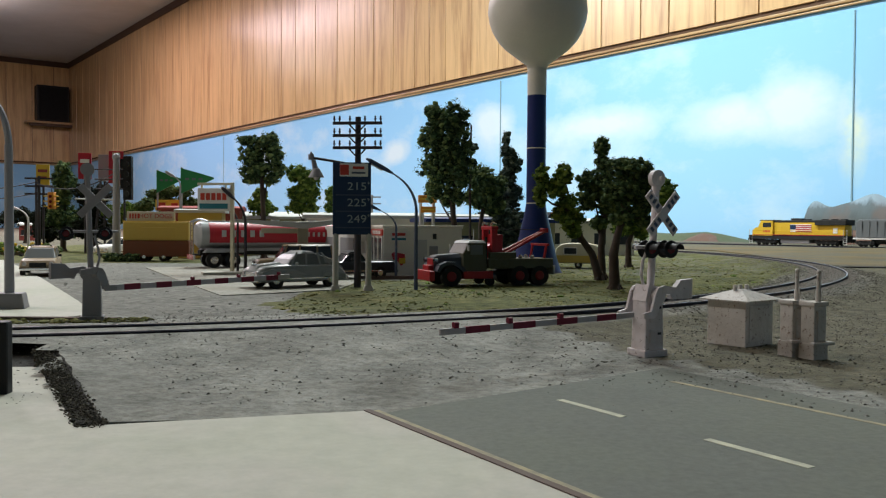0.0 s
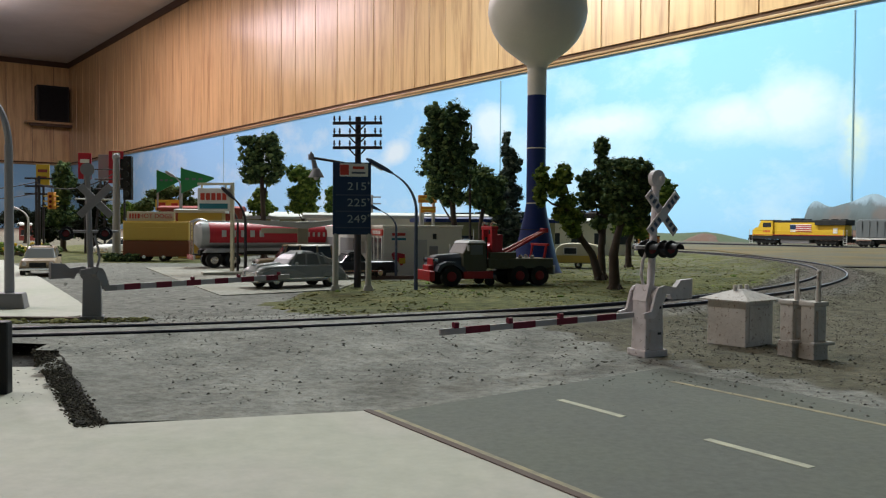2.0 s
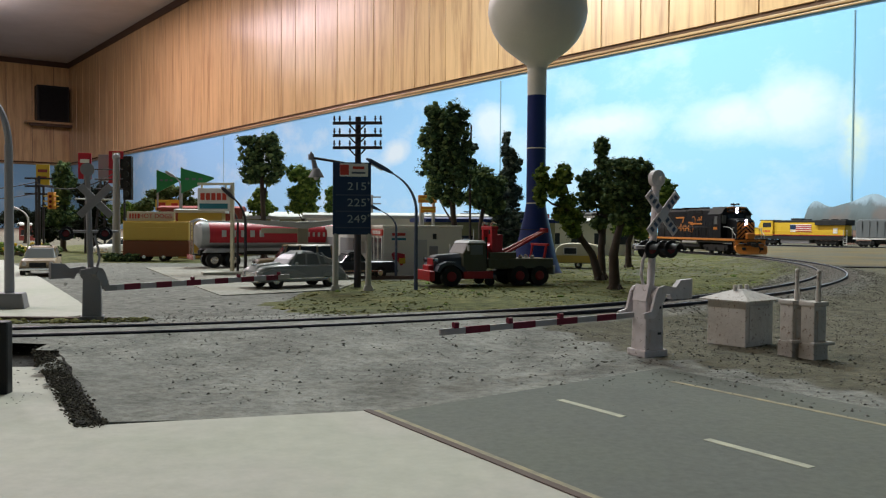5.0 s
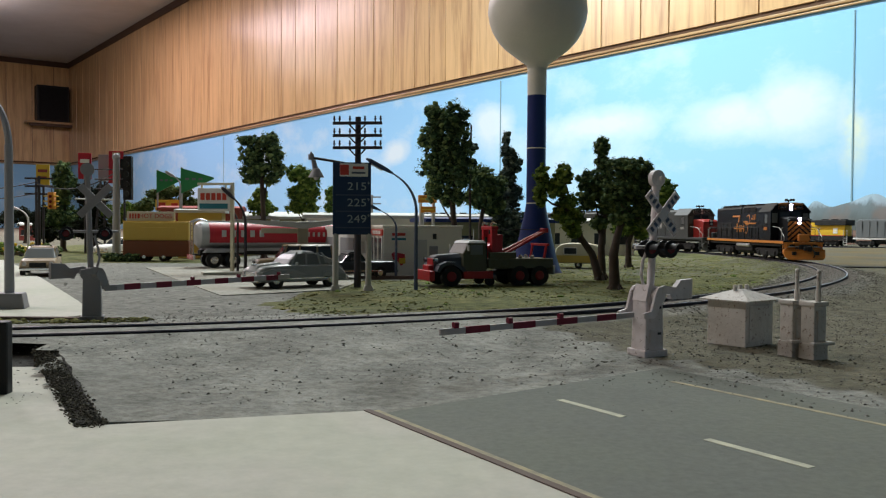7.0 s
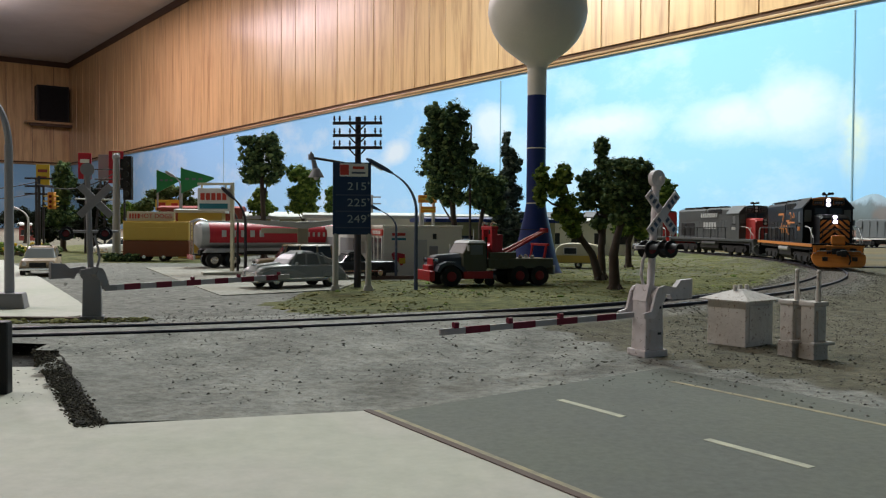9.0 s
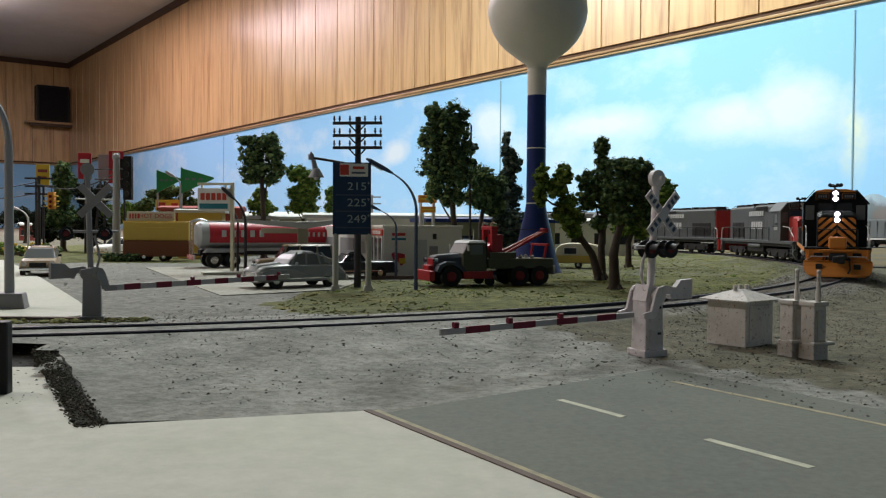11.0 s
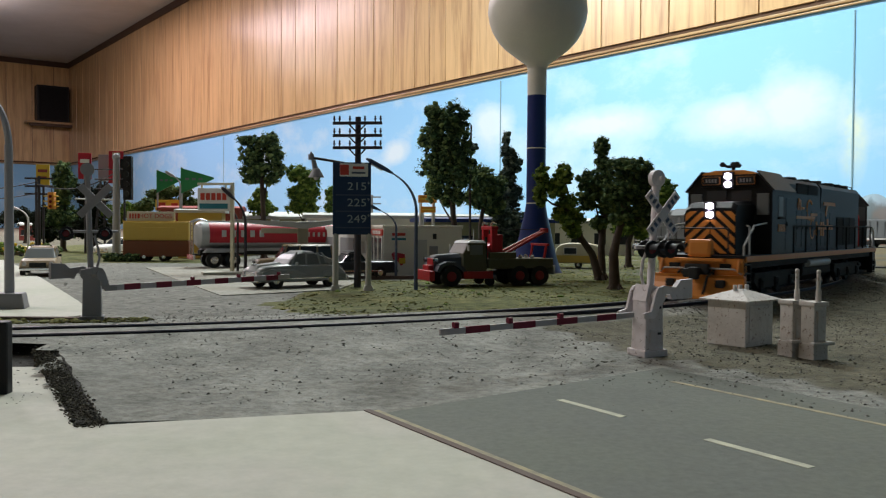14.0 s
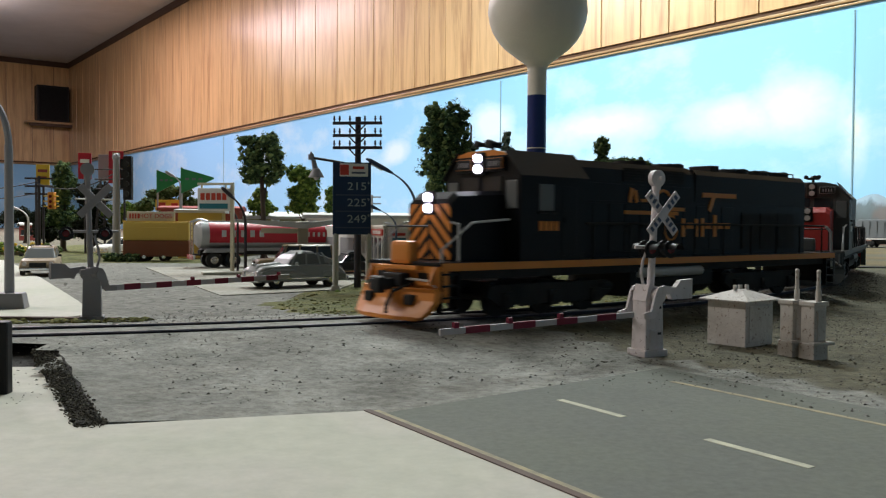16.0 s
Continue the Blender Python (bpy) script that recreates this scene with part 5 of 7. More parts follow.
def saloon(x, y, rz, paint, label, body, cabin, wheels, half, wr=0.34, group="parked cars", rack=False, glass="glass_pale", pillars=()):
    """A parked car, its front towards x."""
    C = empty("car", at(x, y, ground_z(x, y) + 0.03, rz), label=label, category="car", group=group)
    b = part("body", hull_bm(body, half, 0.06, 0.1), paint, C, "", True)
    cab = part("window_band", hull_bm(cabin, half * 0.86, 0.16, 0.06), glass, C, "glazed cabin")
    xs = [p[0] for p in cabin]
    top = max(p[1] for p in cabin)
    bot = min(p[1] for p in cabin)
    roof_x = [p[0] for p in cabin if p[1] > top - 0.06]
    part("roof", hull_bm([(min(roof_x) - 0.12, top - 0.07), (max(roof_x) + 0.12, top - 0.07), (max(roof_x) - 0.05, top + 0.05), (min(roof_x) + 0.05, top + 0.05)], half * 0.76, 0.1, 0.06), paint, C, "", True)
    for px, lean in pillars:
        for s in (-1, 1):
            bm = bmesh.new()
            add_loft(bm, [[(px - 0.05, s * half * 0.89, bot), (px + 0.05, s * half * 0.89, bot), (px + 0.05, s * half * 0.84, bot), (px - 0.05, s * half * 0.84, bot)], [(px + lean - 0.05, s * half * 0.75, top), (px + lean + 0.05, s * half * 0.75, top), (px + lean + 0.05, s * half * 0.7, top), (px + lean - 0.05, s * half * 0.7, top)]])
            part("pillar", bm, paint, C)
    f, r = max(p[0] for p in body), min(p[0] for p in body)
    part("bumper", box_bm(f, 0, 0.32, 0.16, half * 1.9, 0.16, 0.04), "chrome", C, "chrome front bumper")
    part("bumper", box_bm(r, 0, 0.34, 0.16, half * 1.9, 0.16, 0.04), "chrome", C)
    part("grille", box_bm(f - 0.05, 0, 0.5, 0.1, half * 0.9, 0.24, 0.02), "chrome" if not rack else "loco_dark", C)
    for s in (-1, 1):
        part("headlamp", tube_bm((f - 0.16, s * half * 0.7, 0.68), (f + 0.01, s * half * 0.7, 0.68), 0.12, 0.11, 14), "lamp_glass", C)
        for wx in wheels:
            road_wheel(C, wx, s * (half - 0.12), wr, 0.22)
        part("mirror", box_bm(max(xs) - 0.5, s * (half + 0.05), bot + 0.1, 0.12, 0.18, 0.12, 0.03), "black" if rack else paint, C)
        part("sill_trim", box_bm((f + r) / 2, s * half * 0.985, 0.42, (f - r) * 0.6, 0.03, 0.05), "chrome" if not rack else "black", C)
    if rack:
        for s in (-0.5, 0.5):
            part("roof_bar", path_bm([(-1.6, s, top + 0.1), (0.3, s, top + 0.1)], 0.035, 6), "black", C)
    return C


OLD_BODY = [(2.4, 0.28), (2.45, 0.6), (2.36, 0.84), (2.1, 0.98), (1.1, 1.07), (0.75, 1.08), (-1.5, 1.04), (-2.1, 0.92), (-2.38, 0.7), (-2.45, 0.5), (-2.4, 0.28)]
OLD_CAB = [(0.95, 0.98), (0.66, 1.3), (0.4, 1.5), (0.0, 1.6), (-0.6, 1.59), (-1.15, 1.44), (-1.6, 1.22), (-2.05, 0.95)]
grey_car = saloon(-6.75, 39.9, 218, "car_grey", "grey fifties fastback saloon parked on a concrete pad", OLD_BODY, OLD_CAB, (1.5, -1.45), 0.92, 0.36, pillars=((0.72, -0.42), (-0.15, -0.05), (-0.95, 0.12), (-1.55, 0.5)))
grey_car.scale = (0.92, 1.0, 1.0)
part("rear_quarter", hull_bm([(-1.2, 0.95), (-1.1, 1.46), (-1.35, 1.4), (-1.75, 1.2), (-2.15, 0.98), (-2.3, 0.8)], 0.8, 0.1, 0.1), "car_grey", grey_car, "", True)
part("bonnet_ridge", hull_bm([(2.35, 0.85), (2.2, 1.04), (1.0, 1.16), (0.9, 1.0)], 0.42, 0.25, 0.1), "car_grey", grey_car, "", True)
part("hood_ornament", box_bm(2.2, 0, 1.02, 0.3, 0.08, 0.08, 0.02), "chrome", grey_car)
for s in (-1, 1):
    part("fender", hull_bm([(2.35, 0.35), (2.3, 0.75), (1.7, 0.9), (0.5, 0.84), (-0.1, 0.6), (0.9, 0.5), (1.1, 0.35)], 0.16, 0, 0.2), "car_grey", grey_car, "", True, at(0, s * 0.82, 0))
    part("fender", hull_bm([(-0.75, 0.45), (-1.1, 0.75), (-1.7, 0.78), (-2.3, 0.6), (-2.35, 0.35), (-1.9, 0.5), (-1.1, 0.5)], 0.14, 0, 0.2), "car_grey", grey_car, "", True, at(0, s * 0.84, 0))
WAGON_BODY = [(2.25, 0.32), (2.28, 0.62), (2.1, 0.84), (1.0, 0.95), (-2.2, 0.95), (-2.3, 0.6), (-2.28, 0.32)]
WAGON_CAB = [(1.05, 0.92), (0.4, 1.44), (0.2, 1.5), (-2.0, 1.48), (-2.22, 0.92)]
saloon(-22.2, 48.3, 290, "car_gold", "beige estate car with roof bars facing the crossing", WAGON_BODY, WAGON_CAB, (1.4, -1.35), 0.92, 0.33, rack=True, pillars=((0.75, -0.45), (-0.2, 0.0), (-1.2, 0.0), (-2.1, 0.1)))
saloon(-8.6, 50.5, 200, "car_brown", "tan and black estate car at the fuel pumps", WAGON_BODY, [(1.05, 0.92), (0.55, 1.62), (0.4, 1.68), (-2.0, 1.66), (-2.2, 0.92)], (1.4, -1.35), 0.92, 0.36, glass="glass_dark", pillars=((0.8, -0.3), (-0.2, 0.0), (-1.2, 0.0), (-2.1, 0.1)))
saloon(-4.9, 46.6, 205, "car_black", "black pickup car beside the shop", WAGON_BODY, [(0.75, 0.92), (0.3, 1.4), (-0.3, 1.42), (-0.7, 0.92)], (1.4, -1.35), 0.88, 0.33, glass="glass_dark")
saloon(-28.5, 77.0, 250, "white", "small white car beside the lamp post", OLD_BODY, OLD_CAB, (1.5, -1.45), 0.92, 0.33, glass="glass_dark")


def tow_truck():
    x, y = 2.05, 42.4
    T = empty("tow_truck", at(x, y, ground_z(x, y) + 0.02, 201), label="olive and red vintage six-wheel wrecker truck", category="tow truck")
    T.scale = (0.88, 0.92, 0.86)
    part("chassis", box_bm(-0.2, 0, 0.55, 6.9, 0.9, 0.22, 0.02), "loco_dark", T)
    bumper = part("bumper", box_bm(3.55, 0, 0.32, 0.3, 2.35, 0.55, 0.05), "truck_red", T, "red front bumper")
    part("winch", box_bm(3.35, 0, 0.85, 0.3, 0.9, 0.3, 0.05), "truck_red", bumper)
    bm = bmesh.new()
    add_loft(bm, [[(px, -w, 0.75), (px, w, 0.75), (px, w * 1.0, h - 0.2), (px, w * 0.7, h), (px, -w * 0.7, h), (px, -w, h - 0.2)] for px, w, h in ((3.2, 0.5, 1.55), (3.0, 0.58, 1.68), (1.7, 0.78, 1.78))])
    bon = part("bonnet", bm, "truck_navy", T, "dark blue-black bonnet", True)
    part("radiator_grille", box_bm(3.2, 0, 0.8, 0.1, 0.86, 0.72, 0.04), "truck_red", bon)
    for s in (-1, 1):
        bm = bmesh.new()
        pts = [(3.25, 0.85), (3.1, 1.2), (2.7, 1.36), (2.2, 1.34), (1.75, 1.05), (1.5, 0.7), (1.7, 0.68), (1.95, 0.95), (2.3, 1.18), (2.7, 1.2), (3.0, 1.0), (3.1, 0.8)]
        add_prism(bm, pts, s * 0.6, s * 1.14)
        part("fender", bm, "truck_navy", T)
        part("headlamp", tube_bm((3.1, s * 0.72, 1.42), (3.3, s * 0.72, 1.42), 0.13, 0.15, 12), "chrome", T)
        part("step_box", box_bm(0.9, s * 1.0, 0.42, 1.7, 0.32, 0.4, 0.03), "truck_red", T, "red side step box")
        part("exhaust_stack", tube_bm((0.35, s * 0.85, 1.2), (0.35, s * 0.85, 2.7), 0.07, n=8), "loco_dark", T)
        for i, wx in enumerate((2.42, -1.55, -2.75)):
            wd = 0.34 if i == 0 else 0.5
            road_wheel(T, wx, s * 0.92, 0.55, wd, "hub_red")
        part("mirror", box_bm(1.55, s * 1.25, 1.95, 0.06, 0.14, 0.3), "silver", T)
    cab = part("cab", hull_bm([(1.75, 0.75), (1.75, 1.8), (1.45, 2.4), (0.4, 2.4), (0.35, 0.75)], 1.05, 0.06, 0.05), "truck_olive", T, "olive cab with pale roof")
    part("cab_roof", hull_bm([(1.5, 2.36), (1.35, 2.5), (0.45, 2.5), (0.36, 2.36)], 0.98, 0.1, 0.1), "silver", cab, "", True)
    for s in (-0.45, 0.45):
        part("windscreen", box_bm(0, 0, 0, 0.05, 0.8, 0.5, 0.02), "glass_pale", cab, "", False, at(1.68, s, 1.84, 0, 0, -26))
    for s in (-1, 1):
        part("side_window", box_bm(0.98, s * 1.02, 1.72, 0.72, 0.06, 0.52, 0.03), "glass_pale", cab)
    for dy in (-0.5, -0.25, 0, 0.25, 0.5):
        part("marker_lamp", box_bm(1.2, dy, 2.48, 0.1, 0.1, 0.1, 0.02), "chrome", cab)
    part("aerial", tube_bm((0.8, 0.2, 2.5), (0.8, 0.2, 3.1), 0.025, n=6), "silver", cab)
    part("bed", box_bm(-1.65, 0, 0.95, 3.9, 2.25, 0.55, 0.04), "truck_olive", T, "olive equipment bed")
    for s in (-1, 1):
        part("bed_side", box_bm(-0.55, s * 1.02, 1.5, 1.6, 0.2, 0.36, 0.04), "truck_olive", T)
        for i in range(2):
            part("locker_door", box_bm(-0.4 - i * 0.9, s * 1.125, 1.02, 0.78, 0.03, 0.42, 0.02), "truck_olive", T)
    part("rear_plate", box_bm(-3.65, 0, 0.6, 0.12, 2.3, 0.5, 0.03), "silver", T)
    # lifting mast, booms and cables
    for s in (-0.55, 0.55):
        part("mast_post", box_bm(-0.25, s, 1.5, 0.34, 0.24, 1.75, 0.04), "truck_red", T)
        part("boom", path_bm([(-0.7, s * 0.8, 1.6), (-3.6, s * 0.3, 3.05)], 0.09, 8), "truck_red", T, "red lifting boom")
        part("boom_stay", path_bm([(-0.3, s * 0.8, 2.2), (-1.6, s * 0.6, 1.55)], 0.06, 6), "truck_red", T)
        part("cable", path_bm([(-0.25, s * 0.7, 3.15), (-3.6, s * 0.3, 3.1)], 0.02, 5), "loco_dark", T)
        part("flood_lamp", tube_bm((-0.35, s, 3.35), (-0.1, s, 3.4), 0.14, 0.17, 12), "chrome", T)
    part("mast_plate", box_bm(-0.55, 0, 1.5, 0.46, 1.2, 1.35, 0.06), "truck_red", T, "red winch housing")
    part("winch_drum", tube_bm((-0.3, -0.5, 2.1), (-0.3, 0.5, 2.1), 0.3, n=16), "truck_red", T)
    part("mast_head", box_bm(-0.25, 0, 3.1, 0.4, 1.4, 0.2, 0.04), "truck_red", T)
    part("boom_head", box_bm(-3.62, 0, 2.95, 0.3, 0.5, 0.26, 0.04), "truck_red", T)
    for s in (-0.8, 0.8):
        part("tail_post", path_bm([(-3.2, s, 1.5), (-3.35, s, 2.3)], 0.08, 6), "truck_red", T)
    part("tail_bar", box_bm(-3.36, 0, 2.2, 0.16, 1.9, 0.14, 0.02), "truck_red", T)
    for dx, dy in ((-2.4, 0.9), (-2.7, -0.4), (-1.9, 0.5)):
        part("chain_hook", (lambda b: (add_ball(b, (dx, dy, 1.58), 0.12, 10, 6), b)[1])(bmesh.new()), "chrome", T)
    for s in (-1, 1):
        road_wheel(T, 0.05, s * 0.7, 0.26, 0.2, "loco_dark")


tow_truck()


def tanker():
    x, y = -12.0, 59.4
    T = empty("tank_trailer", at(x, y, ground_z(x, y) + 0.02, 26), label="silver and red fuel tank trailer with rear ladder", category="tank trailer")
    bm = bmesh.new()
    rings = []
    for px, k in ((-4.75, 0.1), (-4.7, 0.8), (-4.5, 1.0), (5.2, 1.0), (5.3, 0.8)):
        rings.append([(px, 1.15 * k * math.cos(a), 2.15 + 0.88 * k * math.sin(a)) for a in [i * math.pi / 10 for i in range(20)]])
    add_loft(bm, rings)
    tank = part("tank", bm, "tank_white", T, "long white-topped tank", True)
    for s in (-1, 1):
        bm = bmesh.new()
        band = [radians(a) for a in range(-34, 63, 8)]
        shell = [(k * math.cos(a) * 1.15 * s, k * math.sin(a) * 0.88 + 2.15) for k, seq in ((1.0, band), (1.03, band[::-1])) for a in seq]
        add_loft(bm, [[(px, v, w) for v, w in shell] for px in (-4.0, 5.0)])
        part("red_panel", bm, "tank_red", tank, "red side panel with pale letter strokes")
        for i in range(5):
            part("letter_stroke", box_bm(-3.1 + i * 0.62, s * 1.19, 2.02, 0.3, 0.03, 0.44, 0.02), "silver", tank)
        for i in range(6):
            part("letter_stroke", box_bm(2.6 + i * 0.36, s * 1.19, 2.05, 0.16, 0.03, 0.3, 0.02), "silver", tank)
        part("fender", hull_bm([(-4.4, 1.0), (-4.2, 1.25), (-1.9, 1.25), (-1.7, 1.0)], 0.3, 0, 0.05), "pole_grey", T, "", False, at(0, s * 0.9, 0))
        for wx in (-3.7, -2.5):
            road_wheel(T, wx, s * 0.85, 0.5, 0.5)
        part("side_rail", box_bm(0.4, s * 1.05, 1.1, 9.4, 0.1, 0.2, 0.02), "pole_grey", T)
        part("ladder_rail", path_bm([(-4.95, s * 0.45, 0.7), (-4.95, s * 0.45, 3.0), (-4.5, s * 0.45, 3.2), (-4.0, s * 0.45, 3.05)], 0.05, 6), "chrome", T)
    for i in range(7):
        part("rung", box_bm(-4.95, 0, 0.8 + i * 0.32, 0.06, 0.9, 0.05), "chrome", T)
    part("rear_bumper", box_bm(-5.0, 0, 0.55, 0.14, 2.3, 0.28, 0.02), "white", T, "red and white striped rear bumper")
    for i in range(5):
        part("bumper_band", box_bm(-5.03, -0.92 + i * 0.46, 0.54, 0.12, 0.2, 0.3), "tank_red", T)
    part("frame_rail", box_bm(0.2, 0, 0.85, 9.4, 0.9, 0.3, 0.03), "loco_dark", T)
    part("catwalk", box_bm(0.3, 0, 3.0, 8.8, 0.5, 0.08, 0.02), "silver", T)
    for px in (-2.0, 0.6, 3.2):
        part("hatch", tube_bm((px, 0, 3.0), (px, 0, 3.2), 0.3, 0.28, 14), "silver", T)
    for s in (-0.5, 0.5):
        part("landing_leg", box_bm(3.6, s, 0.0, 0.16, 0.16, 0.95), "pole_grey", T)
    for s in (-0.85, 0.85):
        for wx in (4.6,):
            road_wheel(T, wx, s, 0.5, 0.5)


tanker()


def food_trailer():
    x, y = -22.2, 68.2
    T = empty("food_trailer", at(x, y, ground_z(x, y), 8), label="tan and brown food trailer with a roof sign", category="food trailer")
    part("lower_body", box_bm(0, 0, 0.35, 4.9, 2.2, 1.25, 0.1), "trailer_brown", T, "dark red-brown lower half")
    part("upper_body", box_bm(0, 0, 1.6, 4.9, 2.2, 1.42, 0.12), "trailer_tan", T, "mustard upper half")
    part("roof", box_bm(0, 0, 3.0, 5.0, 2.0, 0.1, 0.05), "trailer_tan", T)
    sign = part("roof_sign", box_bm(-0.45, -0.6, 3.1, 3.6, 0.14, 0.72, 0.03), "cream", T, "cream roof sign")
    text("sign_text", "HOT DOGS", 0.36, at(-0.1, -0.69, 3.46), "sign_red", sign, 0.95, 0.02, "red lettering")
    for i in range(4):
        part("sign_stroke", box_bm(-1.98 + i * 0.2, -0.68, 3.28, 0.12, 0.03, 0.38), "sign_red", sign)
    for px in (-0.9, 0.55):
        for s in (-0.95, 0.95):
            road_wheel(T, px, s, 0.34, 0.22)
    part("hatch", box_bm(0.2, -1.11, 1.75, 2.6, 0.04, 0.85, 0.02), "trailer_tan", T)
    part("draw_bar", path_bm([(2.5, 0, 0.5), (3.5, 0, 0.45)], 0.08, 6), "loco_dark", T)


food_trailer()


def camper():
    x, y = 9.5, 61.2
    C = empty("camper", at(x, y, ground_z(x, y), 170), label="small rounded cream and mustard camping trailer", category="camping trailer")
    prof = [(1.5, 0.35), (1.66, 0.85), (1.5, 1.4), (1.2, 1.66), (0.6, 1.76), (-0.7, 1.74), (-1.25, 1.62), (-1.54, 1.36), (-1.66, 0.85), (-1.5, 0.35)]
    part("body", hull_bm(prof, 0.9, 0.04, 0.12), "cream", C, "", True)
    for s in (-1, 1):
        part("lower_band", box_bm(0, s * 0.9, 0.4, 3.0, 0.05, 0.5, 0.02), "trailer_tan", C, "mustard lower band")
        w = part("window", box_bm(0.55, s * 0.9, 1.0, 0.85, 0.06, 0.42, 0.04), "glass_dark", C)
        part("window_frame", box_bm(0.55, s * 0.89, 0.96, 0.95, 0.05, 0.5, 0.05), "white", w)
        road_wheel(C, 0, s * 0.7, 0.26, 0.18)
    part("hitch", path_bm([(1.5, 0, 0.4), (2.3, 0, 0.38)], 0.05, 6), "loco_dark", C)


camper()


# ---- the fuel station and buildings behind ----
def fuel_canopy():
    x, y = -8.6, 53.6
    K = empty("fuel_canopy", at(x, y, ground_z(x, y), 12), label="butterfly-roofed fuel canopy on a cream column", category="fuel canopy")
    part("column", box_bm(0, 0, -0.1, 0.5, 0.9, 3.2, 0.04, taper=1.3), "cream", K)
    for s in (-1, 1):
        bm = bmesh.new()
        pts = [(0, 2.65), (s * 4.0, 3.25), (s * 4.0, 3.42), (0, 3.0)] if s > 0 else [(0, 2.65), (-3.9, 3.0), (-3.9, 3.18), (0, 3.0)]
        add_prism(bm, pts, -2.4, 2.4)
        part("roof_wing", bm, "store_roof", K, "pale sloping canopy wing")
    part("beam", box_bm(-1.2, 0, 2.35, 2.6, 0.3, 0.3, 0.04), "cream", K)
    part("gutter", box_bm(0, 0, 2.95, 0.6, 4.9, 0.12, 0.03), "store_roof", K)
    part("pump_island", box_bm(0, 0, -0.05, 2.6, 1.4, 0.22, 0.05), "concrete", K)
    for px in (-0.9, 0.9):
        part("fuel_pump", box_bm(px, 0, 0.15, 0.5, 0.4, 1.35, 0.05), "white", K)


fuel_canopy()


def shop():
    x, y = -3.3, 48.4
    B = empty("shop", at(x, y, ground_z(x, y), 14), label="low cream service station shop with glass front", category="shop building")
    wall = part("side_wall", box_bm(2.25, 3.4, 0, 4.5, 6.8, 2.75, 0.04), "store_wall", B, "stained cream wall with a red and yellow emblem")
    part("parapet", box_bm(2.25, 3.4, 2.75, 4.62, 6.92, 0.16, 0.03), "store_wall", B)
    part("plinth", box_bm(2.25, 3.4, -0.1, 4.75, 7.05, 0.22, 0.02), "store_roof", B)
    for px in (2.85, 4.0):
        part("vent_window", box_bm(px, -0.02, 1.25, 0.5, 0.05, 0.5, 0.02), "pole_grey", wall)
    part("side_door", box_bm(2.1, -0.02, 0.1, 0.75, 0.05, 2.0, 0.02), "store_roof", wall)
    part("wall_lamp", box_bm(2.9, -0.06, 2.15, 0.2, 0.14, 0.3, 0.03), "pole_dark", wall)
    sg = part("wall_sign", box_bm(0.85, -0.03, 2.05, 0.85, 0.06, 0.5, 0.02), "white", wall)
    part("sign_band", box_bm(0.85, -0.07, 2.32, 0.75, 0.03, 0.16), "sign_red", sg)
    part("sign_band", box_bm(0.85, -0.07, 2.08, 0.8, 0.03, 0.12), "sign_teal", sg)
    em = part("emblem", hull_bm([(0.45, 1.3), (0.6, 1.42), (1.2, 1.3), (1.25, 0.85), (1.0, 0.65), (0.8, 0.9), (0.55, 1.0)], 0.03), "tank_red", wall, "red and yellow painted emblem")
    part("emblem_patch", box_bm(1.05, -0.04, 0.78, 0.36, 0.03, 0.3), "sign_yellow", em)
    fr = part("front_fascia", box_bm(-0.03, 2.0, 2.32, 0.1, 3.9, 0.36, 0.02), "sign_red", B, "red fascia over the doors")
    for i in range(5):
        part("fascia_stroke", box_bm(-0.09, 0.7 + i * 0.55, 2.4, 0.03, 0.36, 0.2), "white", fr)
    for i in range(3):
        w = part("shop_window", box_bm(-0.03, 0.75 + i * 1.35, 0.35, 0.06, 1.15, 1.85, 0.02), "glass_dark", B, "dark shop glazing")
        part("window_frame", box_bm(-0.05, 0.1 + i * 1.35, 0.1, 0.1, 0.12, 2.2, 0.02), "white", w)
        # service wing whose bays splay out from the shop front
    plan = [(0.05, 4.3), (-2.1, 14.2), (3.2, 14.2), (3.2, 4.3)]
    bm = bmesh.new()
    add_loft(bm, [[(a, b, z) for a, b in plan] for z in (0, 2.66)])
    wing = part("wing", bm, "white", B, "white service wing with recessed bays")
    bm = bmesh.new()
    add_loft(bm, [[(a + (-0.07 if a < 1 else 0.05), b, z) for a, b in plan] for z in (2.6, 2.82)])
    part("wing_parapet", bm, "white", wing)
    for k0, k1, z0, z1, mt in ((0.1, 0.22, 1.2, 1.9, "store_roof"), (0.3, 0.54, 0.1, 2.1, "pole_grey"), (0.64, 0.9, 0.1, 2.1, "pole_grey")):
        ends = [(0.05 - 2.15 * k, 4.3 + 9.9 * k) for k in (k0, k1)]
        bm = bmesh.new()
        add_loft(bm, [[(ends[0][0] - 0.05, ends[0][1], z), (ends[1][0] - 0.05, ends[1][1], z), (ends[1][0] + 0.03, ends[1][1], z), (ends[0][0] + 0.03, ends[0][1], z)] for z in (z0, z1)])
        part("bay_door" if z0 < 1 else "high_window", bm, mt, wing)
    bm = bmesh.new()
    add_loft(bm, [[(-0.13, 4.62, z), (-0.2, 4.95, z), (-0.16, 4.95, z), (-0.09, 4.62, z)] for z in (0.7, 1.6)])
    part("wall_emblem", bm, "tank_red", wing, "red painted emblem")
    part("rubbish_bin", tube_bm((-0.35, 0.2, 0), (-0.35, 0.2, 0.8), 0.2, 0.22, 12), "white", B)


shop()


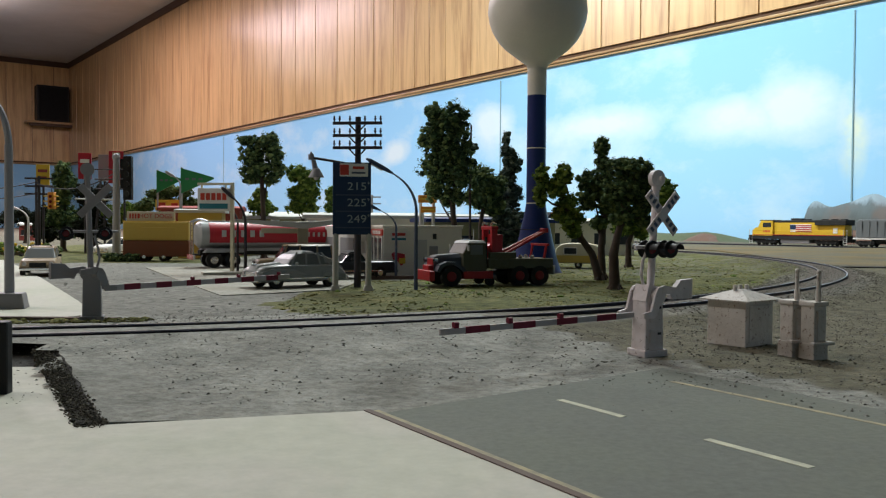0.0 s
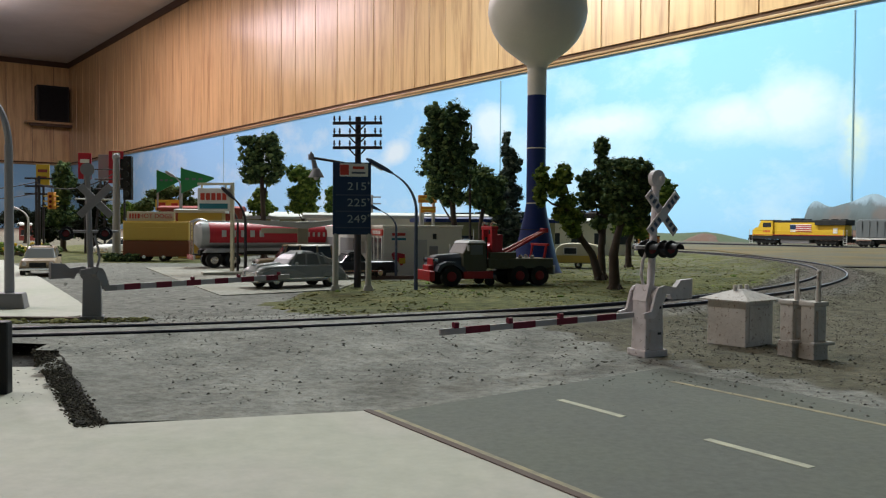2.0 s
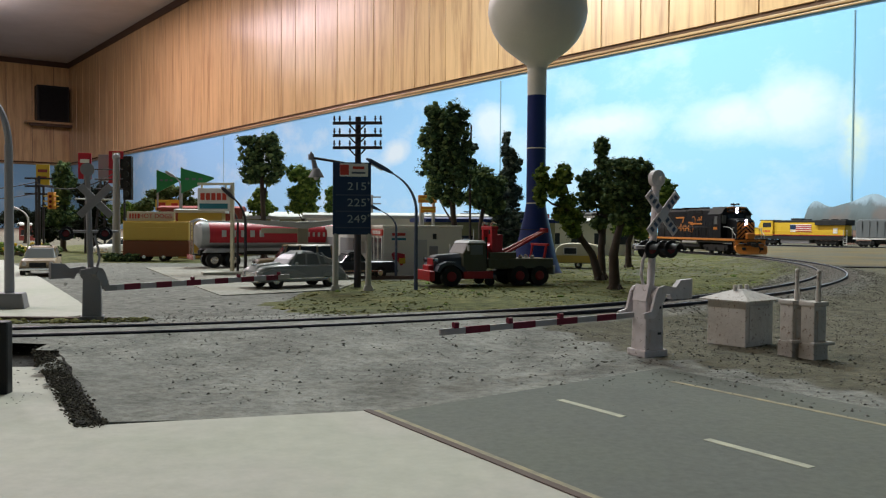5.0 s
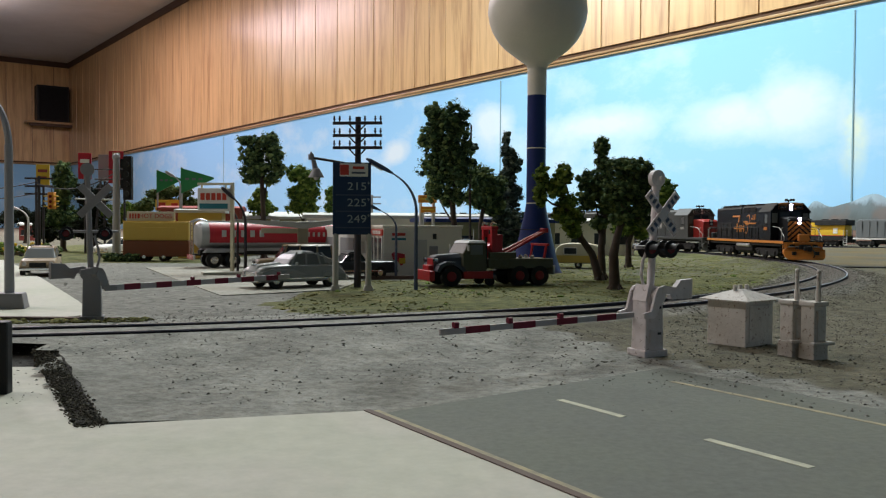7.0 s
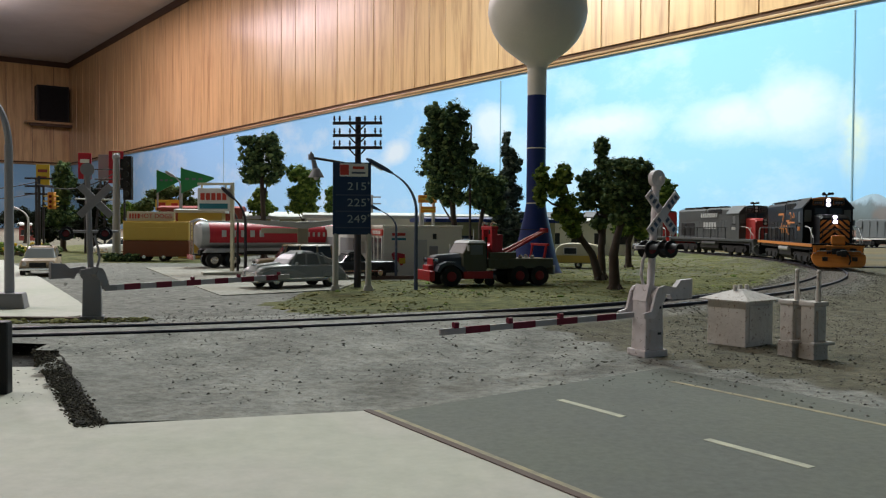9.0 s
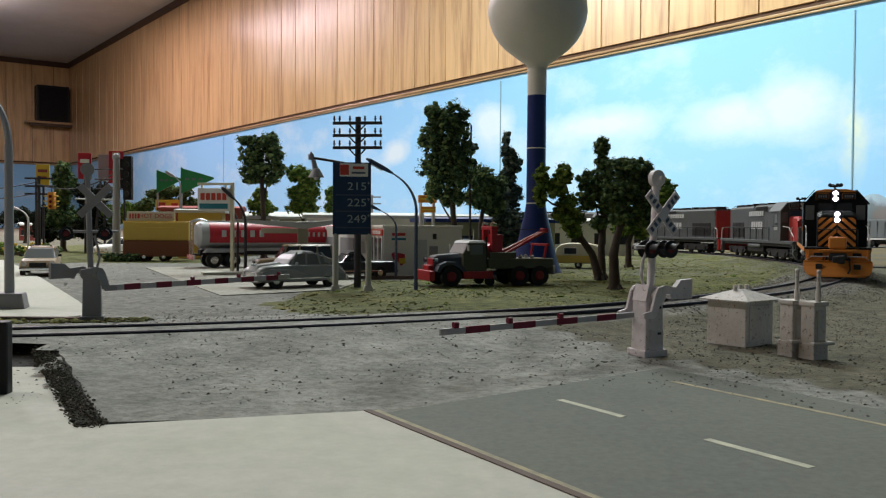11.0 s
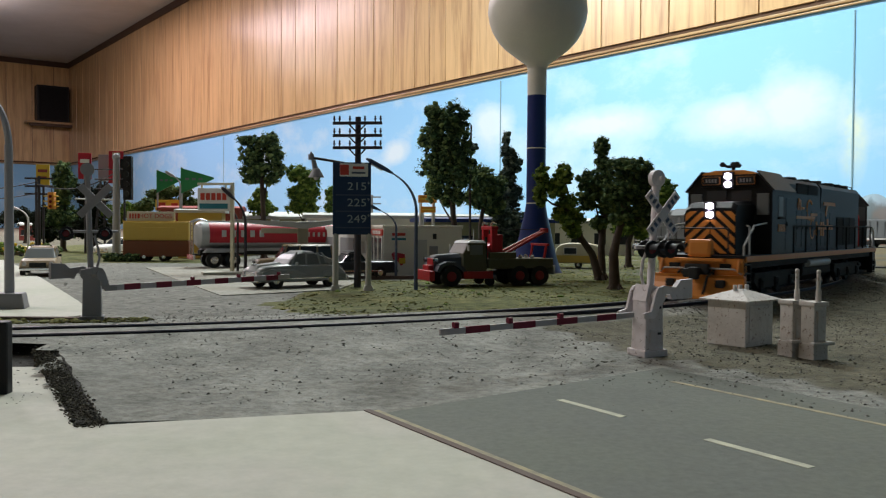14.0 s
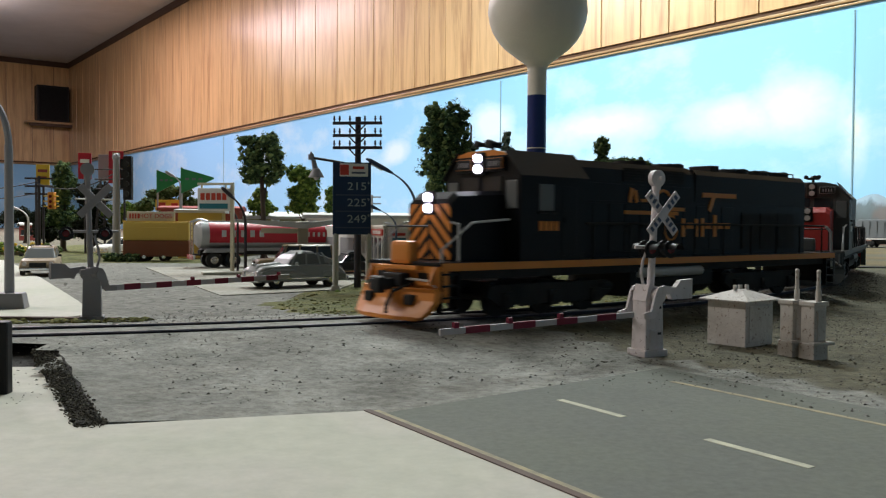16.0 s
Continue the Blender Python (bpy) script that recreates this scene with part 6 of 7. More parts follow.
def shed(x, y, rz, w, d, h, wall, roof, label, rise=0.0, bays=4):
    B = empty("building", at(x, y, -0.45, rz), label=label, category="building", group="buildings behind the station")
    wl = part("wall", box_bm(0, 0, 0, w, d, h, 0.03), wall, B)
    bm = bmesh.new()
    add_prism(bm, [(-d / 2 - 0.3, h), (d / 2 + 0.3, h), (d / 2 + 0.3, h + 0.25), (0, h + 0.25 + rise), (-d / 2 - 0.3, h + 0.25)], -w / 2 - 0.3, w / 2 + 0.3, pose(0, 0, 0, 0, 0, 90))
    part("roof", bm, roof, B)
    for i in range(bays):
        f = part("window", box_bm(-w / 2 + (i + 0.5) * w / bays, -d / 2, h * 0.35, w / bays * 0.5, 0.08, h * 0.35, 0.02), "glass_dark", wl)
        part("sill", box_bm(-w / 2 + (i + 0.5) * w / bays, -d / 2 - 0.05, h * 0.33, w / bays * 0.56, 0.14, 0.08), "white", f)
    return B


shed(3.0, 66.5, 12, 9.5, 6, 3.2, "olive_wall", "tower_blue", "olive building with a blue roof edge", 0.15, 5)
shed(-3.5, 74.0, 10, 16, 6, 3.5, "store_wall", "store_roof", "long pale building with a flat grey roof", 0.2, 7)
shed(-11.5, 88.0, 8, 18, 6, 3.5, "olive_wall", "store_roof", "low olive building behind the station", 0.5, 6)
shed(13.5, 92.0, 5, 12, 5, 3.3, "store_wall", "store_roof", "pale low building behind the trees", 0.3, 5)
shed(-22.5, 82.0, 8, 7, 4, 4.2, "brick_red", "brick_red", "dark red storage building behind the trailer", 0.2, 3)
shed(-20.8, 75.5, 8, 3.6, 3, 3.9, "trailer_tan", "store_roof", "mustard shed behind the food trailer", 0.1, 2)
shed(-72.0, 152.0, 10, 2.4, 3, 2.6, "brick_red", "white", "small red house with a white roof", 1.2, 2)
# ---- trees ----
def leaf_material(name, dark, mid, light):
    def build(nt, tc):
        g = nt.nodes.new("ShaderNodeNewGeometry")
        c = ramp(nt, g.outputs["Random Per Island"], [(0.0, dark), (0.55, mid), (1.0, light)])
        n = tex_noise(nt, tc, 900.0, 4, 0.8)
        return mix(nt, mult(nt, n, 0.7), c, dark)
    return material(name, build, 0.95, 0, 1.0, 1400.0, 0.15)


M["leaf_deep"] = leaf_material("foliage_deep", (0.02, 0.038, 0.02), (0.09, 0.15, 0.06), (0.26, 0.33, 0.11))
# leaf_dark: shade over the far trees is put into these near-black leaf colours
M["leaf_dark"] = leaf_material("foliage_shade_tone", (0.005, 0.007, 0.005), (0.014, 0.019, 0.011), (0.03, 0.038, 0.02))
M["leaf_moss"] = leaf_material("foliage_moss", (0.03, 0.06, 0.014), (0.15, 0.23, 0.04), (0.36, 0.45, 0.09))
M["leaf_grey"] = leaf_material("foliage_grey", (0.02, 0.034, 0.026), (0.075, 0.105, 0.08), (0.19, 0.23, 0.165))
M["leaf_lime"] = leaf_material("foliage_lime", (0.03, 0.05, 0.02), (0.11, 0.15, 0.05), (0.24, 0.28, 0.12))
ICO = bmesh.new()
bmesh.ops.create_icosphere(ICO, subdivisions=1, radius=1.0)
ICO.verts.ensure_lookup_table()
ICO_V = np.array([v.co[:] for v in ICO.verts])
ICO_F = [[v.index for v in f.verts] for f in ICO.faces]
ICO.free()


def crown_mesh(blobs, rnd, clump):
    verts, faces = [], []
    for cx, cz, rx, rz in blobs:
        ry = (rx + rz) / 2
        count = int(16 + 13 * rx * rz / (clump * clump) * 0.9)
        base = len(verts)
        heart = ICO_V * np.array([[rnd.uniform(0.45, 0.7)] for _ in range(len(ICO_V))]) * np.array([rx, ry, rz]) + np.array([cx, 0, cz])
        verts += (heart * S).tolist()
        faces += [[i + base for i in f] for f in ICO_F]
        for _ in range(min(2 * count, 420)):
            while True:
                p = np.array([rnd.uniform(-1, 1) for _ in range(3)])
                n = np.linalg.norm(p)
                if 0.35 < n <= 1:
                    break
            p = p / n
            p = p * (0.84 + 0.62 * noise.noise((p[0] * 1.9 + cx * 3, p[1] * 1.9, p[2] * 1.9 + cz * 3))) * rnd.uniform(0.82, 1.06)
            r = clump * rnd.uniform(0.22, 0.66)
            base = len(verts)
            jig = np.array([[rnd.uniform(0.55, 1.35)] for _ in range(len(ICO_V))])
            v = ICO_V * jig * r * np.array([1, 1, rnd.uniform(0.6, 1.0)]) + np.array([cx + p[0] * rx, p[1] * ry, cz + p[2] * rz])
            verts += (v * S).tolist()
            faces += [[i + base for i in f] for f in ICO_F]
        for _ in range(int(count * 9)):
            a, b = rnd.uniform(0, 2 * math.pi), math.acos(rnd.uniform(-1, 1))
            q = (math.sin(b) * math.cos(a), math.sin(b) * math.sin(a), math.cos(b))
            k = rnd.uniform(0.95, 1.2) * (0.88 + 0.62 * noise.noise((q[0] * 1.9 + cx * 3, q[1] * 1.9, q[2] * 1.9 + cz * 3)))
            c = np.array([cx + rx * k * q[0], ry * k * q[1], cz + rz * k * q[2]])
            base = len(verts)
            for _ in range(3):
                verts.append(((c + np.array([rnd.gauss(0, 0.5), rnd.gauss(0, 0.5), rnd.gauss(0, 0.5)]) * clump * 0.27) * S).tolist())
            faces.append([base, base + 1, base + 2])
    me = bpy.data.meshes.new("crown")
    me.from_pydata(verts, [], faces)
    return me


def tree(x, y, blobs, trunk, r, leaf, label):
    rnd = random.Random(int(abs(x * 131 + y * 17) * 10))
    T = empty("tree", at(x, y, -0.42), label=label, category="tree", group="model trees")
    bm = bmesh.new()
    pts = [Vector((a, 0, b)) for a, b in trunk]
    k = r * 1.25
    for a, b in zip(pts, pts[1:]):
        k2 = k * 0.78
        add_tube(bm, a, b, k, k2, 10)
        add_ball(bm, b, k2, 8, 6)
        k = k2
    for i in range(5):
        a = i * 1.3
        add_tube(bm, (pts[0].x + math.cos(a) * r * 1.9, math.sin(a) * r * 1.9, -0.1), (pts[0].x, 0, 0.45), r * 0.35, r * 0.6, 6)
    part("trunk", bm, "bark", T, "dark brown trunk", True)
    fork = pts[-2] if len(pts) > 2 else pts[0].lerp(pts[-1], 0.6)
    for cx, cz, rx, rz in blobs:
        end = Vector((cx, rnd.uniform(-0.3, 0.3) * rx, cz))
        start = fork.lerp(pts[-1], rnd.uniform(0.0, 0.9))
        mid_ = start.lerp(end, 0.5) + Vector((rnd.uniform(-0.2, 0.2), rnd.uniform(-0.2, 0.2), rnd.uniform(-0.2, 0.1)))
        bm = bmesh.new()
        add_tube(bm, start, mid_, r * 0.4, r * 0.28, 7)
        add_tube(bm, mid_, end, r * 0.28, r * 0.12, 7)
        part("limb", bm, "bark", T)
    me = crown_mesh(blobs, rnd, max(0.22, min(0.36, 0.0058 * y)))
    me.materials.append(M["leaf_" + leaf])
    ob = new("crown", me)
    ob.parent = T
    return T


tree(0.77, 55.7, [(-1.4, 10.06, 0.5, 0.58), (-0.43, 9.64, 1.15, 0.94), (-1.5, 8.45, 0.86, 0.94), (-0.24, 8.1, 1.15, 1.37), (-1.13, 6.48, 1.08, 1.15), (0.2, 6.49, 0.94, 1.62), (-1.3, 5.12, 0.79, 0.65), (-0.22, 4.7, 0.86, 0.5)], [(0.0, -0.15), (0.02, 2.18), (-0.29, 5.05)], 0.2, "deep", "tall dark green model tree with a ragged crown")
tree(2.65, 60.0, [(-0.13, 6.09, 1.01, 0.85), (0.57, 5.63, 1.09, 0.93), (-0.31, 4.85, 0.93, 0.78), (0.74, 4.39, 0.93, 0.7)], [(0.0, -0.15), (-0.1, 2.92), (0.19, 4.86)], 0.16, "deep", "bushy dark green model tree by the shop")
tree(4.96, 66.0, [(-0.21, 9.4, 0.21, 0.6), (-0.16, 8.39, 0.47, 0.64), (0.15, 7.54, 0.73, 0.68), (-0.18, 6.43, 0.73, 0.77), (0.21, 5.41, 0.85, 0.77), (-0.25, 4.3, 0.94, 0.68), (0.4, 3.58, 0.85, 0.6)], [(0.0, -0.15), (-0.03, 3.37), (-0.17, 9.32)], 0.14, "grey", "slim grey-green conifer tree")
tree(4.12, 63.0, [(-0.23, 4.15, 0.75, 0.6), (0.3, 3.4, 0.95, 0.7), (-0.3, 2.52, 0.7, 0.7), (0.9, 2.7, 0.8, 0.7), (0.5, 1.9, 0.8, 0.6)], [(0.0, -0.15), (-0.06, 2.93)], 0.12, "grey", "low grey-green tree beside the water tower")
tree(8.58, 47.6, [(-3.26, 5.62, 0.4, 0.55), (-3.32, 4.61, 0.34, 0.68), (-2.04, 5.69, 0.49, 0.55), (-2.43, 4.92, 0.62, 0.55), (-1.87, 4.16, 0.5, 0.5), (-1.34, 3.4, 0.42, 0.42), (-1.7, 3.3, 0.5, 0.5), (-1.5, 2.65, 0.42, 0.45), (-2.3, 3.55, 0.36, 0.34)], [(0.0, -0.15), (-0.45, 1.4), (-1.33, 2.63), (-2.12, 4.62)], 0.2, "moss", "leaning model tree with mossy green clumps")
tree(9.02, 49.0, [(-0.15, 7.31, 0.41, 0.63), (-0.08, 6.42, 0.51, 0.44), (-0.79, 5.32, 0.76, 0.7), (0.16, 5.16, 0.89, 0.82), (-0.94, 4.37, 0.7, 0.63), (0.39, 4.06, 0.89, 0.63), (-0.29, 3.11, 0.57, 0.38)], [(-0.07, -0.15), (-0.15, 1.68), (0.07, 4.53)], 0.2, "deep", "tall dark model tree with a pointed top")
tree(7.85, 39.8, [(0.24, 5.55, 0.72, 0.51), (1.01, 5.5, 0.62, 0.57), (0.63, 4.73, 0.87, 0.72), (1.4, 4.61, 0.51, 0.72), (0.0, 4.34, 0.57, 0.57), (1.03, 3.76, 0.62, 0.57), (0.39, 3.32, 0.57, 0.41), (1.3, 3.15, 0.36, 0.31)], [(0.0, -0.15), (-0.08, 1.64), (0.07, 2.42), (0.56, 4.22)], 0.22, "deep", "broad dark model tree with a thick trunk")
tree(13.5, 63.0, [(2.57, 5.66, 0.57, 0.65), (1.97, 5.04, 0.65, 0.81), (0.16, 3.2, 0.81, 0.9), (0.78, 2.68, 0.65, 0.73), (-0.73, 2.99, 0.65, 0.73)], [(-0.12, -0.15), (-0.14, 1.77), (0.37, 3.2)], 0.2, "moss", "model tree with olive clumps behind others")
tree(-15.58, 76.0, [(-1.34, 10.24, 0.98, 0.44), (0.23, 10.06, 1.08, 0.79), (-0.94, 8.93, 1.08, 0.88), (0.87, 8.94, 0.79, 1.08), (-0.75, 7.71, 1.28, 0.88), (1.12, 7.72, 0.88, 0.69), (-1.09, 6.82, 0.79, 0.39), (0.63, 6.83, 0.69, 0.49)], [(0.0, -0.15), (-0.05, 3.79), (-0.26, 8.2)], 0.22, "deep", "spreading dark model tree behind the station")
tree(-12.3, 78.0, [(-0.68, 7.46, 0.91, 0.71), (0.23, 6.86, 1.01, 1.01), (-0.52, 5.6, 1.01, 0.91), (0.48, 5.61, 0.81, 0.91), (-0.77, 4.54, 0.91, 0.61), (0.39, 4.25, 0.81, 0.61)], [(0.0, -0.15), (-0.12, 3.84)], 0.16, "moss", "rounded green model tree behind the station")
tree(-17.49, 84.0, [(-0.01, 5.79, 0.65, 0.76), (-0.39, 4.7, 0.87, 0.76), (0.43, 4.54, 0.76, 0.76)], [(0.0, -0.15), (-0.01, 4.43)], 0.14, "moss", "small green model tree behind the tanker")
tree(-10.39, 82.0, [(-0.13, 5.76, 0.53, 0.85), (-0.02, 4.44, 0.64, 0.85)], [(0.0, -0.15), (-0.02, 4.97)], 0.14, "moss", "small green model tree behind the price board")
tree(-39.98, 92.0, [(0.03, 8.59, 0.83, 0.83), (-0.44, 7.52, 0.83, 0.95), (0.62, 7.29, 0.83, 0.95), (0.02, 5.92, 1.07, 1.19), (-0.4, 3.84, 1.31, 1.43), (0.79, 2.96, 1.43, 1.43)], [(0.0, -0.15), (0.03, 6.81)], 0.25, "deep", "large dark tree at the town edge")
tree(-36.32, 90.0, [(-0.56, 5.87, 1.16, 1.16), (1.07, 5.88, 1.05, 1.05), (0.31, 4.14, 1.4, 1.28), (-0.57, 2.39, 1.4, 1.05), (1.17, 2.4, 1.05, 0.93)], [(0.12, -0.15), (0.13, 3.84)], 0.25, "dark", "tree among the signs, shade put into its near-black leaves")
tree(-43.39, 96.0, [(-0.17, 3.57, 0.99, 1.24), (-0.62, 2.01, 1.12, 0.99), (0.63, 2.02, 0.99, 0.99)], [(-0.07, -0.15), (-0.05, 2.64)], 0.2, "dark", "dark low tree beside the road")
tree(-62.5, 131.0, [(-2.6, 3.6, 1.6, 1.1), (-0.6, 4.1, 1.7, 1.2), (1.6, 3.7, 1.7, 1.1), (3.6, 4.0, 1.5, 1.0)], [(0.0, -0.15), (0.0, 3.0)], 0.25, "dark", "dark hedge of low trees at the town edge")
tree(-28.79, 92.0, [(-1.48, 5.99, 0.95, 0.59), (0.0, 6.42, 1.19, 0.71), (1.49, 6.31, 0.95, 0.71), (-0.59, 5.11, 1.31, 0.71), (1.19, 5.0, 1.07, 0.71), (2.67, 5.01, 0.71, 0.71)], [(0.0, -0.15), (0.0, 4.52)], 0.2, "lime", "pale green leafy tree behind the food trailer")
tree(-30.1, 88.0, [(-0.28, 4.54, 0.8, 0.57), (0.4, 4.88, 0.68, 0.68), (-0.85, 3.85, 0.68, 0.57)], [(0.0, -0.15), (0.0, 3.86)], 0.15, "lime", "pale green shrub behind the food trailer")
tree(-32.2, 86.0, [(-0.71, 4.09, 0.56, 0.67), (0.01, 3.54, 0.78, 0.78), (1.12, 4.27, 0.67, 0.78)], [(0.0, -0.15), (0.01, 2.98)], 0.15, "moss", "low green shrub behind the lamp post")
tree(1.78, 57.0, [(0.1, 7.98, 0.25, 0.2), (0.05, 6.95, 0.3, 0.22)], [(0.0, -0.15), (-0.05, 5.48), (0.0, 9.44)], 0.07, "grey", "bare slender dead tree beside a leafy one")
# ---- signs and signals of the town ----
def pole_sign(x, y, z, w, h, rz, mat, label, pole="pole_grey", bars=(), bar_mat="white", posts=1, name="sign_board", thick=0.16):
    B = empty(name, at(x, y, -0.45, rz), label=label, category="roadside sign", group="roadside signs")
    pan = part("panel", box_bm(0, 0, z + 0.45 - h / 2, w, thick, h, 0.03), mat, B)
    for i in range(posts):
        dx = 0 if posts == 1 else (-w * 0.35 + i * w * 0.7)
        part("post", tube_bm((dx, thick, -0.05), (dx, thick, z + 0.45 + h * 0.3), 0.11, 0.1, 8), pole, B)
    for bx, bz, bw, bh in bars:
        part("sign_bar", box_bm(bx * w, -thick / 2 - 0.02, z + 0.45 + bz * h, bw * w, 0.04, bh * h), bar_mat, pan)
    return B


BARS2 = ((0, 0.12, 0.7, 0.14), (0, -0.2, 0.6, 0.12))
pole_sign(-36.6, 80.0, 6.9, 1.15, 1.9, 10, "sign_yellow", "yellow roadside sign with red strokes on a pole", "pole_dark", BARS2, "brick_red")
pole_sign(-34.4, 84.0, 8.0, 1.2, 2.5, 14, "tank_red", "red roadside sign with pale strokes", "pole_dark", BARS2, "white")
pole_sign(-33.0, 85.2, 7.9, 1.1, 2.6, 14, "pole_grey", "grey back of a roadside sign", "pole_dark")
pole_sign(-31.4, 84.0, 7.9, 1.35, 3.1, 20, "tank_red", "tall faded red roadside sign", "pole_dark", ((0, 0.25, 0.5, 0.2),), "cream")
pole_sign(-30.4, 83.4, 7.2, 0.75, 2.9, 14, "black", "narrow black sign back on a pole", "pole_dark")
pole_sign(-26.4, 84.0, 4.3, 2.4, 1.05, 6, "sign_yellow", "small colourful billboard with red and green patches", "pole_dark", ((-0.25, -0.25, 0.3, 0.5), (0.25, -0.2, 0.25, 0.4)), "sign_red", 2)
pole_sign(-1.05, 58.0, 4.25, 1.25, 0.5, 10, "sign_orange", "orange double shop sign on two white posts", "post_white", ((0, -0.1, 0.8, 0.2),), "sign_yellow", 2)
pole_sign(-1.0, 58.05, 3.55, 1.0, 0.4, 10, "sign_orange", "lower orange panel of the shop sign", "post_white", ((0, -0.1, 0.8, 0.2),), "sign_yellow", 2)


def pennant_sign(x, y, z0, z1, w, label):
    B = empty("pennant_sign", at(x, y, -0.45, 4), label=label, category="roadside sign", group="green pennant signs")
    zm = z0 + (z1 - z0) * 0.6
    pan = part("panel", prism_bm([(0, z0 + 0.45), (w, zm + 0.4), (w, zm + 0.55), (0, z1 + 0.45)], -0.08, 0.08), "green_sign", B)
    part("post", tube_bm((0.05, 0.12, -0.05), (0.05, 0.12, z1 + 0.5), 0.09, 0.08, 8), "pole_grey", B)
    for i in range(3):
        part("sign_bar", box_bm(w * (0.2 + 0.2 * i), -0.09, zm + 0.28, w * 0.12, 0.03, 0.2), "hopper_grey", pan)


pennant_sign(-26.2, 80.0, 5.3, 7.4, 2.2, "green pennant-shaped sign on a thin post")
pennant_sign(-23.4, 78.0, 5.2, 7.5, 2.9, "green pennant-shaped sign on a thin post")


def traffic_signal(x, y, z):
    T = empty("traffic_signal", at(x, y, -0.45), label="yellow four-way traffic signal hung over the road", category="traffic signal")
    part("post", tube_bm((-1.4, 0, -0.05), (-1.4, 0, 6.9), 0.12, 0.09, 8), "pole_dark", T)
    part("mast_arm", path_bm([(-1.4, 0, 6.3), (0.0, 0, 6.25)], 0.06, 6), "pole_dark", T)
    part("hanger", path_bm([(0, 0, 6.25), (0, 0, z + 1.2)], 0.04, 6), "pole_dark", T)
    part("housing", box_bm(0, 0, z - 0.1, 0.55, 0.55, 1.5, 0.05), "sign_orange", T)
    for i in range(3):
        for s in (-1, 1):
            part("visor", box_bm(s * 0.42, -0.1, z + 0.1 + i * 0.45, 0.42, 0.36, 0.1, 0.03), "sign_yellow", T)
        part("lens", tube_bm((0, -0.28, z + 0.12 + i * 0.45), (0, -0.34, z + 0.12 + i * 0.45), 0.14, n=12), "lamp_red", T)


traffic_signal(-34.9, 78.0, 4.3)
T = empty("lamp_post", at(-26.9, 72.0, -0.45), label="thick grey signal post with a dark signal head", category="signal post")
part("post", tube_bm((0, 0, -0.05), (0, 0, 8.4), 0.34, 0.26, 14), "pole_grey", T, "", True)
part("cap", (lambda b: (add_ball(b, (0, 0, 8.4), 0.32, 12, 8), b)[1])(bmesh.new()), "pole_grey", T)
part("signal_head", box_bm(0.9, 0.2, 4.9, 0.7, 0.5, 3.6, 0.05), "black", T, "tall black signal head")
for i in range(4):
    part("signal_visor", tube_bm((0.9, -0.1, 5.4 + i * 0.8), (0.9, -0.35, 5.4 + i * 0.8), 0.22, n=12), "loco_dark", T)
for z in (7.4, 6.6, 5.8):
    part("bracket", path_bm([(-1.9, 0.3, z), (0.6, 0.3, z)], 0.05, 6), "pole_dark", T)
part("span_arm", path_bm([(0, 0, 4.9), (-3.4, 0, 4.95)], 0.07, 6), "silver", T)

# steel lattice mast among the signs
T = empty("lattice_mast", at(-33.4, 87.0, -0.45, 20), label="dark steel lattice mast behind the signs", category="lattice mast")
for sx, sy in ((-1, -1), (1, -1), (1, 1), (-1, 1)):
    part("leg", path_bm([(sx * 1.3, sy * 1.3, -0.1), (sx * 0.45, sy * 0.45, 8.9)], 0.09, 6), "pole_dark", T)
for i in range(7):
    z0, z1 = i * 1.25, (i + 1) * 1.25
    a, b = 1.3 - 0.85 * z0 / 9, 1.3 - 0.85 * z1 / 9
    for sy in (-1, 1):
        part("brace", path_bm([(-a, sy * a, z0), (b, sy * b, z1)], 0.05, 5), "pole_dark", T)
        part("brace", path_bm([(a, sy * a, z0), (-b, sy * b, z1)], 0.05, 5), "pole_dark", T)

# overhead wires
for i, (p, q) in enumerate((((-60, 95, 6.9), (-36.3, 78.5, 6.2)), ((-60, 95, 6.0), (-36.3, 78.5, 5.2)), ((-36.3, 78.5, 6.0), (-27, 72.4, 6.8)))):
    p, q = Vector(p), Vector(q)
    pts = [p.lerp(q, k / 8) - Vector((0, 0, 0.9 * 4 * (k / 8) * (1 - k / 8))) for k in range(9)]
    tagged(part("overhead_wire", path_bm(pts, 0.045, 5), "pole_dark"), "thin black wire sagging between poles", "wire", "overhead wires")

# far telegraph pole
T = empty("utility_pole", at(-7.6, 93.0, -0.45, 10), label="distant grey utility pole with two crossarms", category="utility pole")
part("pole", tube_bm((0, 0, 0), (0, 0, 6.2), 0.15, 0.12, 8), "pole_grey", T)
for z in (5.9, 5.2):
    part("crossarm", box_bm(0, 0, z, 1.9, 0.12, 0.14), "pole_grey", T)


def utility(x, y, h, label):
    T = empty("utility_pole", at(x, y, -0.45, 10), label=label, category="utility pole")
    part("pole", tube_bm((0, 0, -0.05), (0, 0, h), 0.17, 0.13, 8), "pole_dark", T)
    for z in (h - 0.3, h - 1.0, h - 1.7):
        part("crossarm", box_bm(0, 0, z, 2.4, 0.14, 0.16), "pole_dark", T)


